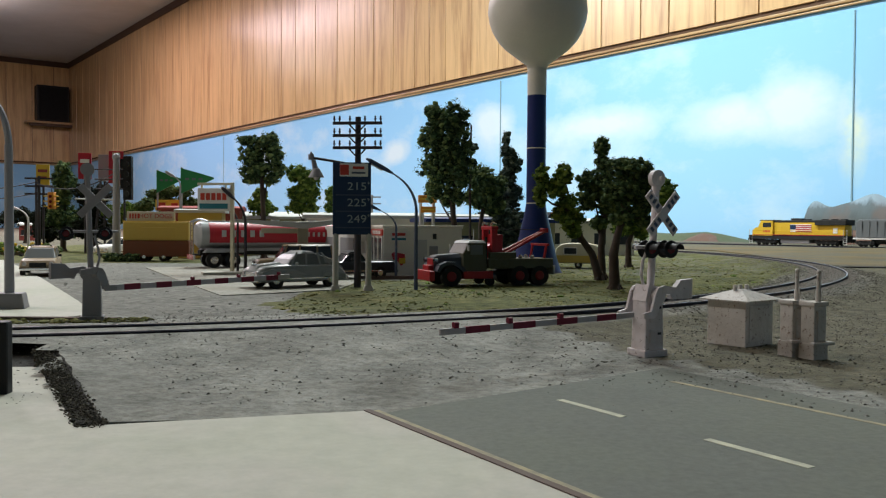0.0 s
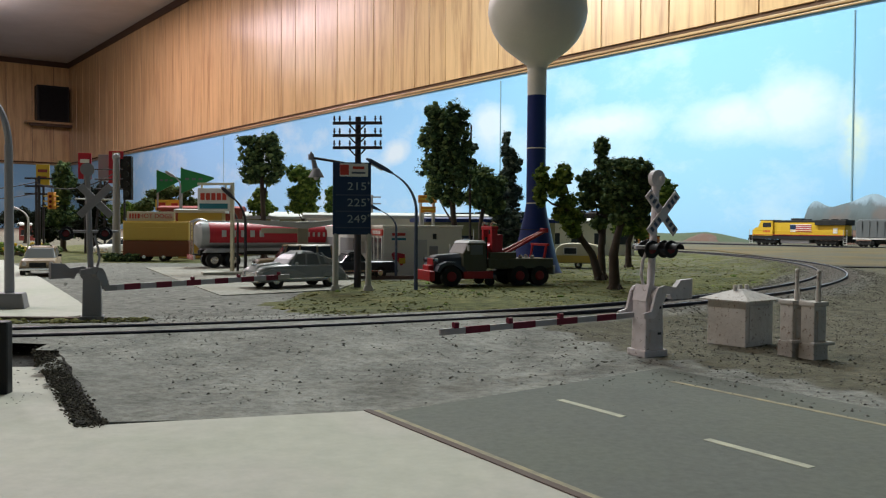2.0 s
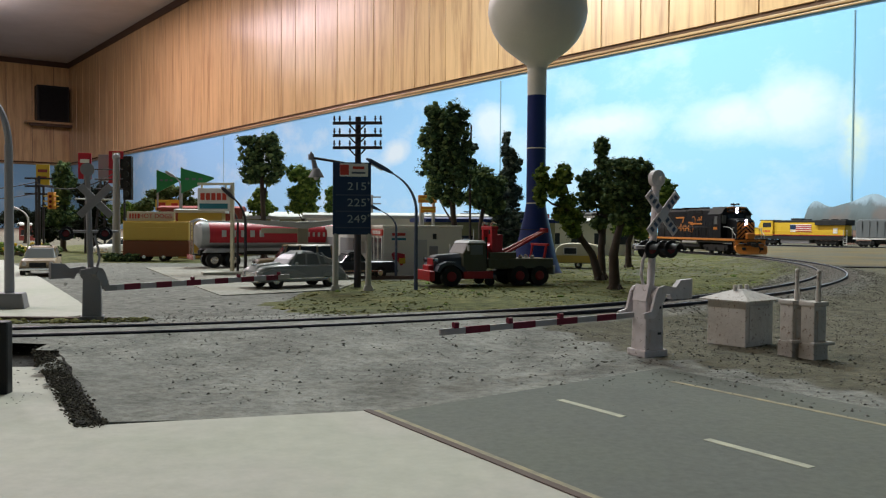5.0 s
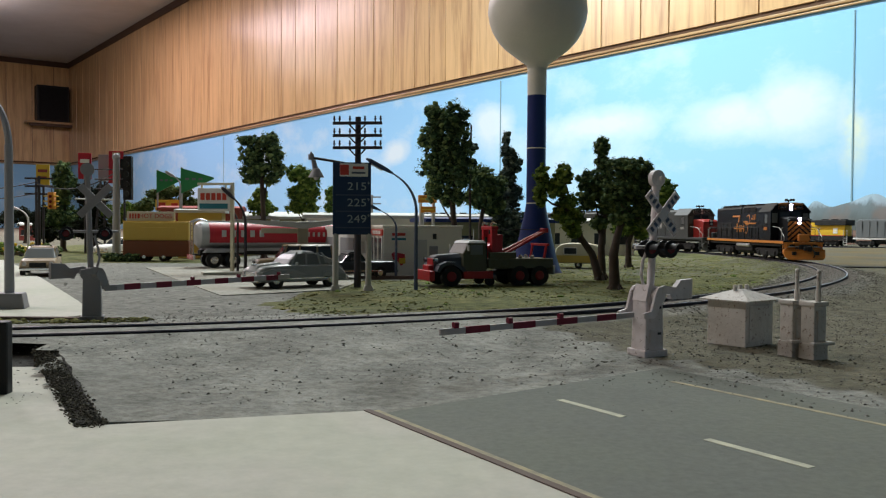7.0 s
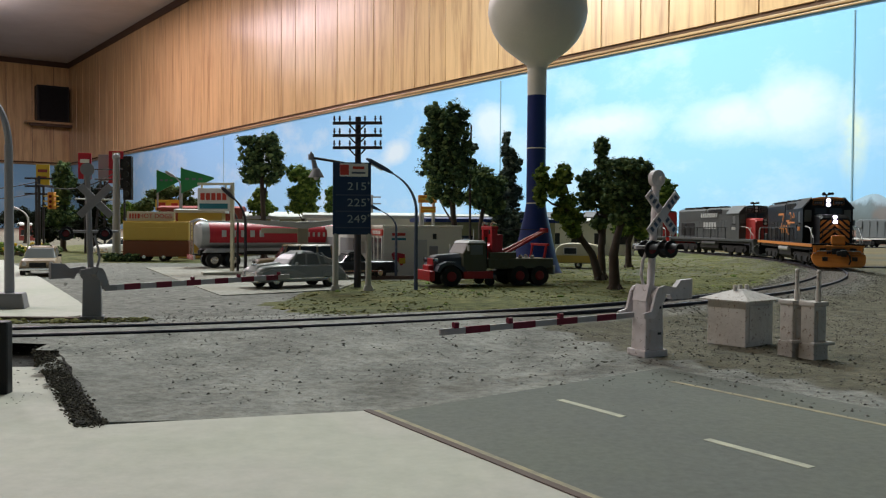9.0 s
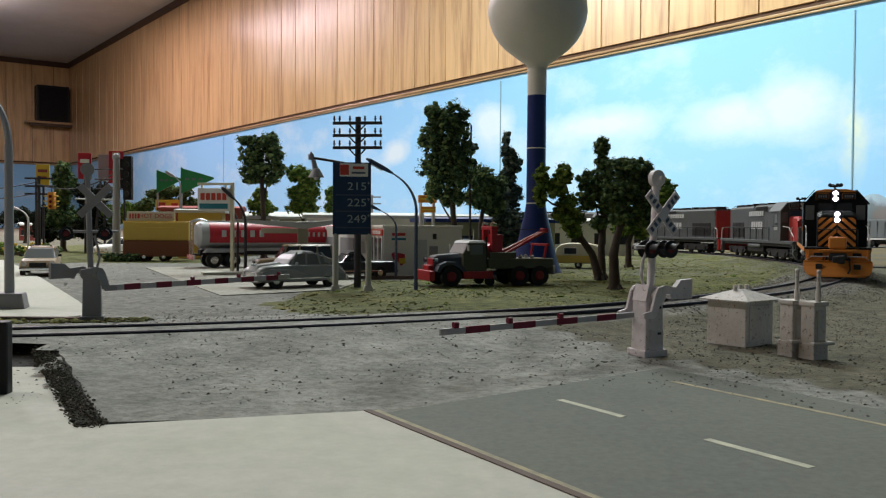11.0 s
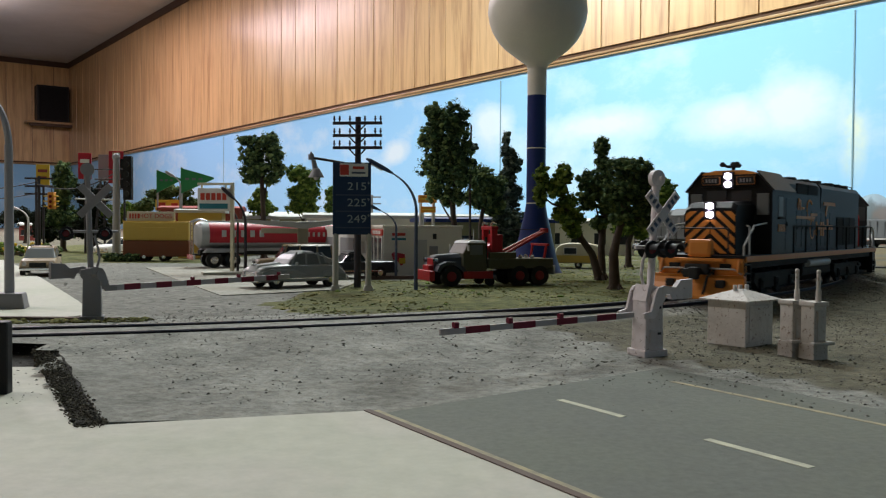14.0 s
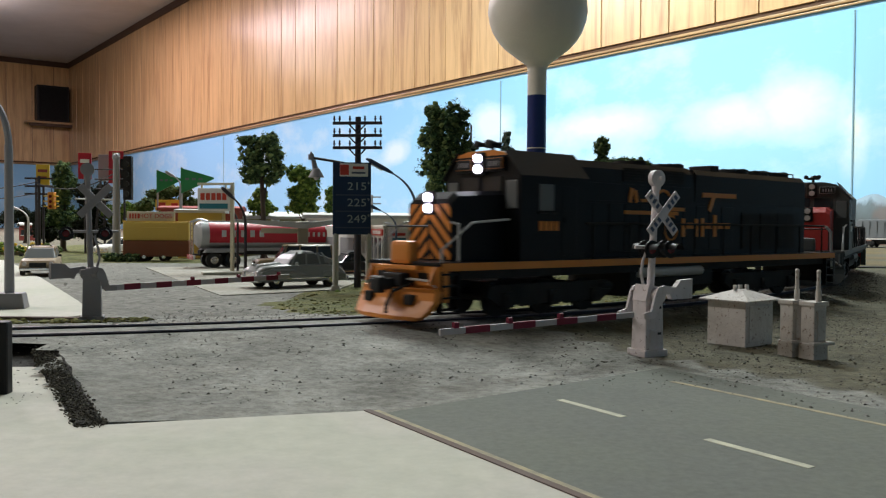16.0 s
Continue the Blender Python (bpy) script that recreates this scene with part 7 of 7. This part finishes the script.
utility(-36.6, 79.2, 7.2, "dark utility pole with three crossarms beside the road")
for x, y, c in ((-38.5, 78.5, "yellow"), (-36.9, 79.5, "sign_yellow"), (-35.6, 79.0, "leaf_lime"), (-40.5, 80.0, "leaf_lime")):
    rnd = random.Random(int(abs(x * 10)))
    tub = empty("flower_tub", at(x, y, -0.45), label="low tub of yellow flowers and green leaves by the road", category="planter", group="flower tubs")
    bm = bmesh.new()
    add_lathe(bm, [(0.7, 0), (0.85, 0.3), (0.9, 0.34), (0.75, 0.34)], 14)
    part("tub", bm, "kerb", tub)
    for nm, mt, n, top in (("leaves", "leaf_moss", 60, 0.75), ("flowers", c, 26, 0.95)):
        bm = bmesh.new()
        for _ in range(n):
            a, r = rnd.uniform(0, 6.28), rnd.uniform(0, 1.0) ** 0.5
            add_ball(bm, (math.cos(a) * r, math.sin(a) * r, 0.35 + rnd.uniform(0, top) * (1.1 - r * 0.7)), rnd.uniform(0.1, 0.2), 6, 4)
        part(nm, bm, mt, tub)

# ---- speaker on the end wall ----
p = W(S_END - 6, 15.0)
A_END = math.degrees(math.atan2(U[1], U[0])) + 90
SHELF = empty("wall_shelf", at(p.x, p.y, 0, A_END), label="small wooden wall shelf for a loudspeaker", category="shelf")
part("board", box_bm(0, 0, 79.2, 36, 12, 1.6, 0.3), "trim", SHELF)
part("cleat", box_bm(0, 4.5, 77.0, 32, 1.4, 2.2, 0.2), "dark_trim", SHELF)
SPK = empty("loudspeaker", at(p.x, p.y, 80.8, A_END), label="black box loudspeaker standing on the wall shelf", category="loudspeaker")
part("cabinet", box_bm(-1, 0, 0, 23, 10, 27.5, 0.6), "black", SPK)
part("grille_cloth", box_bm(-1, 5.1, 1.5, 20, 0.6, 24.5, 0.4), "speaker_cloth", SPK)
part("grille_cloth", box_bm(-1, -5.1, 1.5, 20, 0.6, 24.5, 0.4), "speaker_cloth", SPK)

# ---- distance: hills, rock and the standing train ----
def hill(name, s0, s1, d, base, peaks, mat, label, steep=6, n=40):
    bm = bmesh.new()
    rings = []
    for i in range(n + 1):
        k = i / n
        s = s0 + (s1 - s0) * k
        h = sum(a * math.exp(-((k - c) / w) ** 2) for c, w, a in peaks)
        h = h * min(1, k * steep, (1 - k) * 6) * (1 + 0.12 * noise.noise((s * 0.12, 2.0, 0.0))) + 0.05
        p0, p1, p2, p3 = W(s, d + 3.5), W(s, d + 2.3), W(s, d + 1.0), W(s, d - 1.5)
        rings.append([(p0.x, p0.y, base), (p1.x, p1.y, base + h * 0.6), (p2.x, p2.y, base + h), (p3.x, p3.y, base + h * 0.9), (p3.x, p3.y, base)])
    add_loft(bm, rings)
    return alone(name, bm, mat, Matrix.Identity(4), label, "hill", "", "", True)


def mountain_paint(nt, tc):
    sep = nt.nodes.new("ShaderNodeSeparateXYZ")
    nt.links.new(tc, sep.inputs[0])
    n = tex_noise(nt, tc, 26.0, 5, 0.6, (1, 1, 0.35))
    h = nt.nodes.new("ShaderNodeMath")
    h.operation = "MULTIPLY_ADD"
    nt.links.new(sep.outputs["Z"], h.inputs[0])
    h.inputs[1].default_value = 87 / 11.0
    nt.links.new(mult(nt, n, 0.5), h.inputs[2])
    c = ramp(nt, h.outputs[0], [(0.25, (0.055, 0.06, 0.054)), (0.6, (0.085, 0.1, 0.1)), (0.9, (0.13, 0.165, 0.18)), (1.0, (0.28, 0.38, 0.45))])
    warm = ramp(nt, tex_noise(nt, tc, 11.0, 3), [(0.52, (0, 0, 0)), (0.66, (1, 1, 1))])
    return mix(nt, mult(nt, warm, 0.4), c, (0.2, 0.12, 0.09))


M["rock_grey"] = material("mountain_paint", mountain_paint, 0.85, 0, 0.2, 120.0, 0.2)
hill("hill", 190, 112, 4, -0.6, ((0.18, 0.2, 3.2), (0.5, 0.16, 2.6), (0.85, 0.2, 2.2)), "hill_paint", "low green-brown hills along the backdrop")
hill("hill", 131, 120, 4.9, -0.6, ((0.5, 0.45, 1.9),), "rock_brown", "reddish brown hill along the backdrop")
hill("rock_hill", 102.8, 30, 6, -0.6, ((0.06, 0.045, 7.2), (0.13, 0.06, 5.0), (0.23, 0.08, 7.4), (0.5, 0.22, 9.0), (0.9, 0.24, 9.4)), "rock_grey", "pale grey rocky mountain along the backdrop", 24, 110)
hill("rock_hill", 103.2, 76, 7, -0.6, ((0.3, 0.25, 5.2), (0.7, 0.2, 3.4)), "rock_brown", "brown rock outcrop at the mountain foot")

UPX, UPY, UPR = 61.6, 151.4, 126.5
FAR = empty("far_locomotive", at(UPX, UPY, -0.35, UPR), label="yellow diesel locomotive with grey roof, standing far off", category="locomotive")
FAR.scale = (0.85, 1.0, 1.0)
part("frame", box_bm(0, 0, 1.0, 21.0, 2.9, 0.72, 0.05), "loco_dark", FAR)
part("hood", box_bm(-2.8, 0, 1.7, 15.2, 2.2, 2.3, 0.1), "yellow", FAR)
part("exhaust_silencer", box_bm(0.2, 0, 4.3, 2.4, 1.1, 0.36, 0.05), "loco_dark", FAR)
for i in range(8):
    for s in (-1, 1):
        part("hood_door", box_bm(3.6 - i * 1.15, s * 1.1, 1.8, 1.02, 0.06, 1.5, 0.02), "yellow", FAR)
part("radiator", box_bm(-7.6, 0, 3.45, 6.4, 2.9, 0.9, 0.1), "loco_dark", FAR, "dark overhanging radiator")
part("roof", box_bm(-2.8, 0, 3.9, 15.3, 2.26, 0.42, 0.12), "loco_dark", FAR, "dark grey roof")
for fx in (-9.6, -7.6, -5.6, -2.0):
    part("roof_fan", tube_bm((fx, 0, 4.25), (fx, 0, 4.5), 0.7, 0.66, 14), "loco_dark", FAR)
part("anticlimber", box_bm(9.9, 0, 0.5, 1.2, 2.7, 1.0, 0.1), "loco_dark", FAR)
part("rear_platform", box_bm(-10.6, 0, 0.6, 1.0, 2.7, 1.0, 0.1), "loco_dark", FAR)
part("nose_light", box_bm(9.62, 0, 2.4, 0.1, 0.7, 0.4, 0.03), "lamp_glass", FAR)
part("cab", hull_bm([(9.6, 1.6), (9.5, 2.6), (8.9, 3.0), (8.3, 3.12), (7.7, 4.25), (4.9, 4.25), (4.8, 1.6)], 1.5, 0.06, 0.02), "yellow", FAR)
part("cab_roof", box_bm(6.4, 0, 4.16, 3.2, 2.6, 0.24, 0.08), "loco_dark", FAR)
for s in (-1, 1):
    for x in (10.0, -10.7):
        ladder = bmesh.new()
        for i in range(4):
            add_box(ladder, x, s * 1.3, 0.3 + i * 0.35, 0.7, 0.2, 0.06)
        for dx in (-0.36, 0.36):
            add_tube(ladder, (x + dx, s * 1.4, 0.2), (x + dx, s * 1.4, 2.7), 0.06, n=6)
        part("step_ladder", ladder, "silver", FAR, "pale step ladder with grab rails")
    part("ditch_light", tube_bm((9.7, s * 0.9, 1.9), (9.85, s * 0.9, 1.9), 0.2, 0.2, 10), "lamp_glass", FAR)
    for i in range(5):
        part("lettering", box_bm(6.9 - i * 0.34, s * 1.47, 2.2, 0.22, 0.05, 0.42), "sign_red", FAR)
for s in (-1, 1):
    part("window", box_bm(6.2, s * 1.4, 3.1, 1.9, 0.16, 0.8, 0.03), "glass_dark", FAR)
    part("red_stripe", box_bm(-0.5, s * 1.47, 1.72, 20, 0.06, 0.1), "tank_red", FAR)
    fl = part("emblem", box_bm(-1.2, s * 1.12, 2.3, 4.6, 0.06, 1.3, 0.02), "white", FAR, "red, white and dark painted flag emblem")
    for i in range(4):
        part("emblem_stripe", box_bm(-1.8, s * 1.16, 2.36 + i * 0.32, 3.4, 0.04, 0.15), "tank_red", fl)
    part("emblem_field", box_bm(0.5, s * 1.16, 2.75, 1.3, 0.04, 0.8), "sign_navy", fl)
    part("shield", box_bm(-8.5, s * 1.12, 2.1, 0.9, 0.06, 0.9, 0.02), "white", FAR)
    part("handrail", path_bm([(9.5, s * 1.45, 2.5), (-10.5, s * 1.45, 2.5)], 0.05, 5), "yellow", FAR)
part("fuel_tank", box_bm(0, 0, 0.35, 6.4, 2.5, 0.7, 0.15), "pole_grey", FAR)
part("windscreen", box_bm(0, 0, 0, 0.1, 2.2, 0.75, 0.02), "glass_dark", FAR, "", False, at(8.2, 0, 3.45, 0, 0, -35))
for x in (6.6, -6.8):
    truck(FAR, x, 3, "loco_dark", 1.9)
part("coupler", box_bm(11.2, 0, 0.7, 0.9, 0.4, 0.4, 0.05), "loco_dark", FAR)


def hopper(x, y, rz, label):
    H = empty("hopper_wagon", at(x, y, -0.35, rz), label=label, category="railway wagon", group="standing wagons")
    part("body", hull_bm([(7.0, 1.4), (7.2, 4.1), (6.6, 4.4), (-6.6, 4.4), (-7.2, 4.1), (-7.0, 1.4)], 1.5, 0.1, 0.04), "hopper_grey", H)
    for i in range(11):
        for s in (-1, 1):
            part("rib", box_bm(-6.0 + i * 1.2, s * 1.46, 1.5, 0.14, 0.12, 2.6), "hopper_grey", H)
    part("side_sill", box_bm(0, 0, 1.2, 15.0, 2.9, 0.25, 0.03), "white", H, "white side sill")
    for x_ in (-3.4, 0, 3.4):
        bm = bmesh.new()
        add_loft(bm, [[(x_ - 1.5, -1.2, 1.3), (x_ + 1.5, -1.2, 1.3), (x_ + 1.5, 1.2, 1.3), (x_ - 1.5, 1.2, 1.3)], [(x_ - 0.4, -0.6, 0.45), (x_ + 0.4, -0.6, 0.45), (x_ + 0.4, 0.6, 0.45), (x_ - 0.4, 0.6, 0.45)]])
        part("chute", bm, "loco_dark", H)
    for i in range(4):
        part("rung", box_bm(7.4, -1.35, 1.5 + i * 0.6, 0.1, 0.5, 0.08), "white", H)
    for x_ in (-5.6, 5.6):
        truck(H, x_, 2, "loco_dark", 1.75)
    return H


UD = Vector((-math.cos(radians(UPR)), -math.sin(radians(UPR))))
for k in range(3):
    c = Vector((UPX, UPY)) + UD * (17.9 + k * 16.2)
    hopper(c.x, c.y, UPR, "grey covered hopper wagon with a white sill")

# far tracks beside the standing train
for dy in (0.0, -9.0):
    F_ = empty("far_track", at(UPX, UPY + dy, -0.35, UPR), label="distant straight track on a grey bed", category="railway track", kind="structure")
    part("bed", box_bm(-10, 0, -0.55, 170, 4.2, 0.4, 0.1), "ballast", F_)
    for s in (-0.72, 0.72):
        part("rail", box_bm(-10, s, -0.17, 170, 0.1, 0.17), "rail", F_)
# bare plywood benchwork, and a dark strip painted as the shadow along its edge
PLY = [(28.9, 66.2), (40, 63.2), (110, 58), (110, 128), (25, 134), (30, 122), (34, 108), (33, 95), (31.5, 82), (30.2, 73)]
flat("benchwork", PLY, -0.9, -0.3, "ply", "bare tan plywood strip of the layout's benchwork", "benchwork")
flat("benchwork_gap", [(28.4, 64.4), (40, 61.4), (110, 56), (110, 57.8), (40, 63.0), (28.8, 66.0)], -0.5, -0.3, "dark_void", "dark strip painted as the shadowed gap along the plywood edge", "gap")

# ---- pavements and pads beyond the track ----
flat("pavement_far", [(-30, 26.2), (-11.2, 25.6), (-10.6, 26.6), (-13.2, 31.5), (-20.2, 44.0), (-33, 66), (-60, 66)], -0.5, -0.32, "concrete", "pale concrete pavement beside the street", "pavement")
flat("kerb_far", [(-30, 25.9), (-9.6, 25.3), (-9.4, 25.55), (-30, 26.15)], -0.5, -0.3, "kerb_dark", "brown kerb strip along the pavement", "kerb")
flat("forecourt", [(-19.2, 56.5), (-13.6, 44.6), (-8.8, 34.6), (-6.3, 36.6), (-4.6, 38.4), (-4.0, 46.6), (3.0, 48.2), (2.8, 49.0), (-6, 58), (-14, 60)], -0.5, -0.36, "old_concrete", "worn concrete forecourt of the fuel station", "pavement")
flat("forecourt_kerb", [(-4.4, 46.1), (3.0, 47.7), (3.0, 48.0), (-4.4, 46.4)], -0.5, -0.22, "kerb_dark", "dark kerb along the forecourt", "kerb")

# ---- near left corner: the ramp's crumbling side and a black post ----
alone("fascia_post", box_bm(0, 0, -3, 0.9, 0.3, 4.2, 0.05), "black", at(-7.62, 14.4, -0.4, 8), "black post at the edge of the layout", "post")


def ramp_bank():
    """The ramp's crumbling left flank and the track bed's side, shade put into their colour."""
    bm = bmesh.new()
    rings, inner = [], []
    for i in range(25):
        k = i / 24
        j = [0.1 * noise.noise((k * 9, m * 3.1, 0)) for m in range(4)]
        x, y = -8.3 + k * 3.4, 18.4 - k * 6.2
        top = -0.15 - 0.25 * k
        rings.append([(x + 0.6, y + 0.4, top - 0.3), (x + 0.12 + j[0], y + 0.1, top), (x + 0.02 + j[1], y + 0.03, top - 0.08 * (1 - k)), (x - 0.14 + j[2], y - 0.08, -0.37), (x - 0.32 + j[3], y - 0.16, -0.45), (x - 0.4, y - 0.2, -0.8)])
        inner.append([(x + 0.08 + j[0], y + 0.08, top - 0.3), (x + 0.1 + j[0], y + 0.1, top + 0.012), (x + 1.3, y + 0.5, top - 0.03), (x + 1.3, y + 0.5, top - 0.3)])
    add_loft(bm, rings)
    alone("ramp_bank", bm, "dark_earth", Matrix.Identity(4), "crumbling flank of the plaster ramp, shade put into its colour", "bank", "", "structure", True)
    bm = bmesh.new()
    add_loft(bm, inner)
    edge = alone("ramp_edge", bm, "ground", Matrix.Identity(4), "grey plaster edge of the crossing ramp", "ramp", "", "structure", True)
    share = edge.data.attributes.new("lot", "FLOAT", "POINT")
    share.data.foreach_set("value", np.ones(len(edge.data.vertices), dtype=np.float32))
    bm = bmesh.new()
    rings = []
    for i in range(25):
        k = i / 24
        x, y = -18.0 + k * 10.0, 16.9 + k * 0.5
        j = 0.08 * noise.noise((k * 14, 1.0, 0))
        rings.append([(x, y + 2.3, -0.14), (x, y + 1.9 + j, -0.16), (x, y + 1.5 + j, -0.28), (x + 0.05, y + 0.5 + j, -0.4), (x + 0.05, y - 0.25, -0.46), (x + 0.05, y - 0.1, -0.9), (x, y + 2.3, -0.9)])
    add_loft(bm, rings)
    alone("bed_flank", bm, "dark_earth", Matrix.Identity(4), "flank of the raised track bed, its shadow put into the colour", "bank", "", "structure", True)


# near-black earth: the shadow on both flanks is put into this colour
M["dark_earth"] = speckled("dark_earth", [(0.3, (0.012, 0.011, 0.01)), (0.7, (0.05, 0.047, 0.042))], 60.0, 500.0, 0.95, 0.9, 500.0)
ramp_bank()


def scatter(name, mat, count, seed, sizes, spots, label, category, flatness=0.7, round_from=0.09):
    """Many small stones or clumps over the ground, as one object."""
    rnd = random.Random(seed)
    verts, faces = [], []
    for _ in range(count):
        p = spots(rnd)
        if p is None:
            continue
        x, y, z = p
        r = rnd.uniform(*sizes) * (0.5 + rnd.random() ** 3)
        base = len(verts)
        jig = [rnd.uniform(0.6, 1.3) for _ in ICO_V] if r > round_from else None
        if jig:
            verts += [((v[0] * j * r + x) * S, (v[1] * j * r + y) * S, (v[2] * j * r * flatness + z) * S) for v, j in zip(ICO_V, jig)]
            faces += [[i + base for i in f] for f in ICO_F]
        else:
            for q in ((1, 0, 0), (-0.6, 0.8, 0), (-0.6, -0.8, 0), (0, 0, 1.0)):
                verts.append(((x + q[0] * r * rnd.uniform(0.6, 1.3)) * S, (y + q[1] * r * rnd.uniform(0.6, 1.3)) * S, (z + q[2] * r * flatness) * S))
            faces += [[base, base + 1, base + 3], [base + 1, base + 2, base + 3], [base + 2, base, base + 3]]
    me = bpy.data.meshes.new(name)
    me.from_pydata(verts, [], faces)
    me.materials.append(M[mat])
    return tagged(new(name, me), label, category, "", "stuff")


def stones_material(name, dark, mid, light):
    def build(nt, tc):
        g = nt.nodes.new("ShaderNodeNewGeometry")
        return ramp(nt, g.outputs["Random Per Island"], [(0.0, dark), (0.6, mid), (1.0, light)])
    return material(name, build, 0.95, 0, 0.4, 1500.0, 0.2)


M["grit"] = stones_material("loose_grit", (0.05, 0.048, 0.045), (0.14, 0.135, 0.125), (0.32, 0.31, 0.29))
M["stone_light"] = stones_material("pale_stones", (0.045, 0.042, 0.034), (0.125, 0.118, 0.095), (0.28, 0.265, 0.225))
M["tuft"] = stones_material("grass_tufts", (0.035, 0.036, 0.012), (0.12, 0.125, 0.034), (0.25, 0.225, 0.085))
M["dark_clump"] = stones_material("dark_clumps", (0.02, 0.019, 0.014), (0.05, 0.045, 0.032), (0.13, 0.12, 0.09))


def near_spot(rnd):
    x, y = rnd.uniform(-9, 14), rnd.uniform(13, 29)
    if off_line(x, y) < 0.85:
        return None
    on_road = KERB < road_off(x, y) < EDGE and y < 15.5
    if (road_off(x, y) < KERB + 0.3 and y < 13.6) or on_road and rnd.random() < 0.93:
        return None
    return x, y, max(ground_z(x, y), -0.4)


def bank_spot(rnd):
    s = rnd.uniform(21, 75)
    x, y, h = on_line(s)
    o = rnd.choice([-1, 1]) * (rnd.uniform(0.95, 3.4) if rnd.random() < 0.8 else rnd.uniform(-0.6, 0.6))
    x, y = x - math.sin(h) * o, y + math.cos(h) * o
    if road_off(x, y) < 14.5:
        return None
    return x, y, ground_z(x, y)


def grass_spot(rnd):
    x, y = rnd.uniform(-8, 30), rnd.uniform(26, 82)
    if rnd.random() > 40 / y or zone(x, y)[0] < 0.5 or noise.noise((x * 0.35, y * 0.35, 1.0)) < -0.18:
        return None
    return x, y, ground_z(x, y)


def weed_spot(rnd):
    p = grass_spot(rnd)
    return p if p and noise.noise((p[0] * 0.5, p[1] * 0.5, 5.0)) > 0.12 else None


def lot_spot(rnd):
    x, y = rnd.uniform(-30, 0), rnd.uniform(24, 70)
    if zone(x, y)[2] < 0.5:
        return None
    return x, y, ground_z(x, y)


def sand_spot(rnd):
    x, y = rnd.uniform(5, 34), rnd.uniform(14, 48)
    if zone(x, y)[1] < 0.5:
        return None
    return x, y, ground_z(x, y)


scatter("loose_grit", "grit", 7500, 3, (0.012, 0.036), near_spot, "dark loose grit scattered over the crossing", "gravel")
scatter("track_ballast", "stone_light", 22000, 4, (0.02, 0.05), bank_spot, "grey stone ballast along the curved track", "ballast")
scatter("grass_tufts", "tuft", 26000, 5, (0.035, 0.085), grass_spot, "patchy brown-green grass tufts", "grass", 0.6)
scatter("weed_clumps", "leaf_moss", 2600, 11, (0.05, 0.12), weed_spot, "dark green weed clumps over the lawn", "grass", 0.6, 0.0)
scatter("lot_grit", "grit", 1400, 6, (0.03, 0.09), lot_spot, "grit and dirt over the street surface", "gravel", 0.5)
scatter("sand_stones", "stone_light", 9000, 7, (0.018, 0.055), sand_spot, "small stones over the sandy verge", "gravel", 0.6)


def shoulder_spot(rnd):
    x, y = rnd.uniform(2.5, 15), rnd.uniform(15.5, 27)
    if off_line(x, y) < 0.95 or road_off(x, y) < EDGE - 0.4 or noise.noise((x * 0.6, y * 0.6, 9.0)) < -0.05:
        return None
    return x, y, ground_z(x, y)


scatter("shoulder_clods", "dark_clump", 4200, 13, (0.012, 0.034), shoulder_spot, "dark clods and cinders on the track shoulder", "gravel", 0.6, 0.0)


def ramp_side(rnd):
    k = rnd.random()
    x, y = -8.4 + k * 3.5 + rnd.uniform(-0.2, 0.2), 18.35 - k * 6.2 + rnd.uniform(-0.2, 0.2)
    return x, y, -0.4 + rnd.random() * (0.03 + 0.22 * (1 - k))


# dark grains continue the shade painted on the ramp's crumbling side
scatter("ramp_rubble", "dark_clump", 9000, 8, (0.007, 0.024), ramp_side, "crumbling edge of the plaster ramp in dark, shade-toned grains", "rubble", 0.7, 0.0)


def bush_spot(rnd):
    a = rnd.uniform(-25.8, -23.2)
    return a, 66.6 + rnd.gauss(0, 0.25), -0.4 + rnd.random() * 0.55


scatter("trailer_bushes", "leaf_deep", 260, 12, (0.1, 0.24), bush_spot, "dark low bushes beside the food trailer", "bush", 0.8, 0.0)


def verge_spot(rnd):
    x, y = rnd.uniform(-13, -8.2), rnd.uniform(23.5, 25.6)
    return x, y, ground_z(x, y)


scatter("verge_tufts", "tuft", 500, 9, (0.06, 0.14), verge_spot, "thin grass verge along the track", "grass", 0.6)


motions()
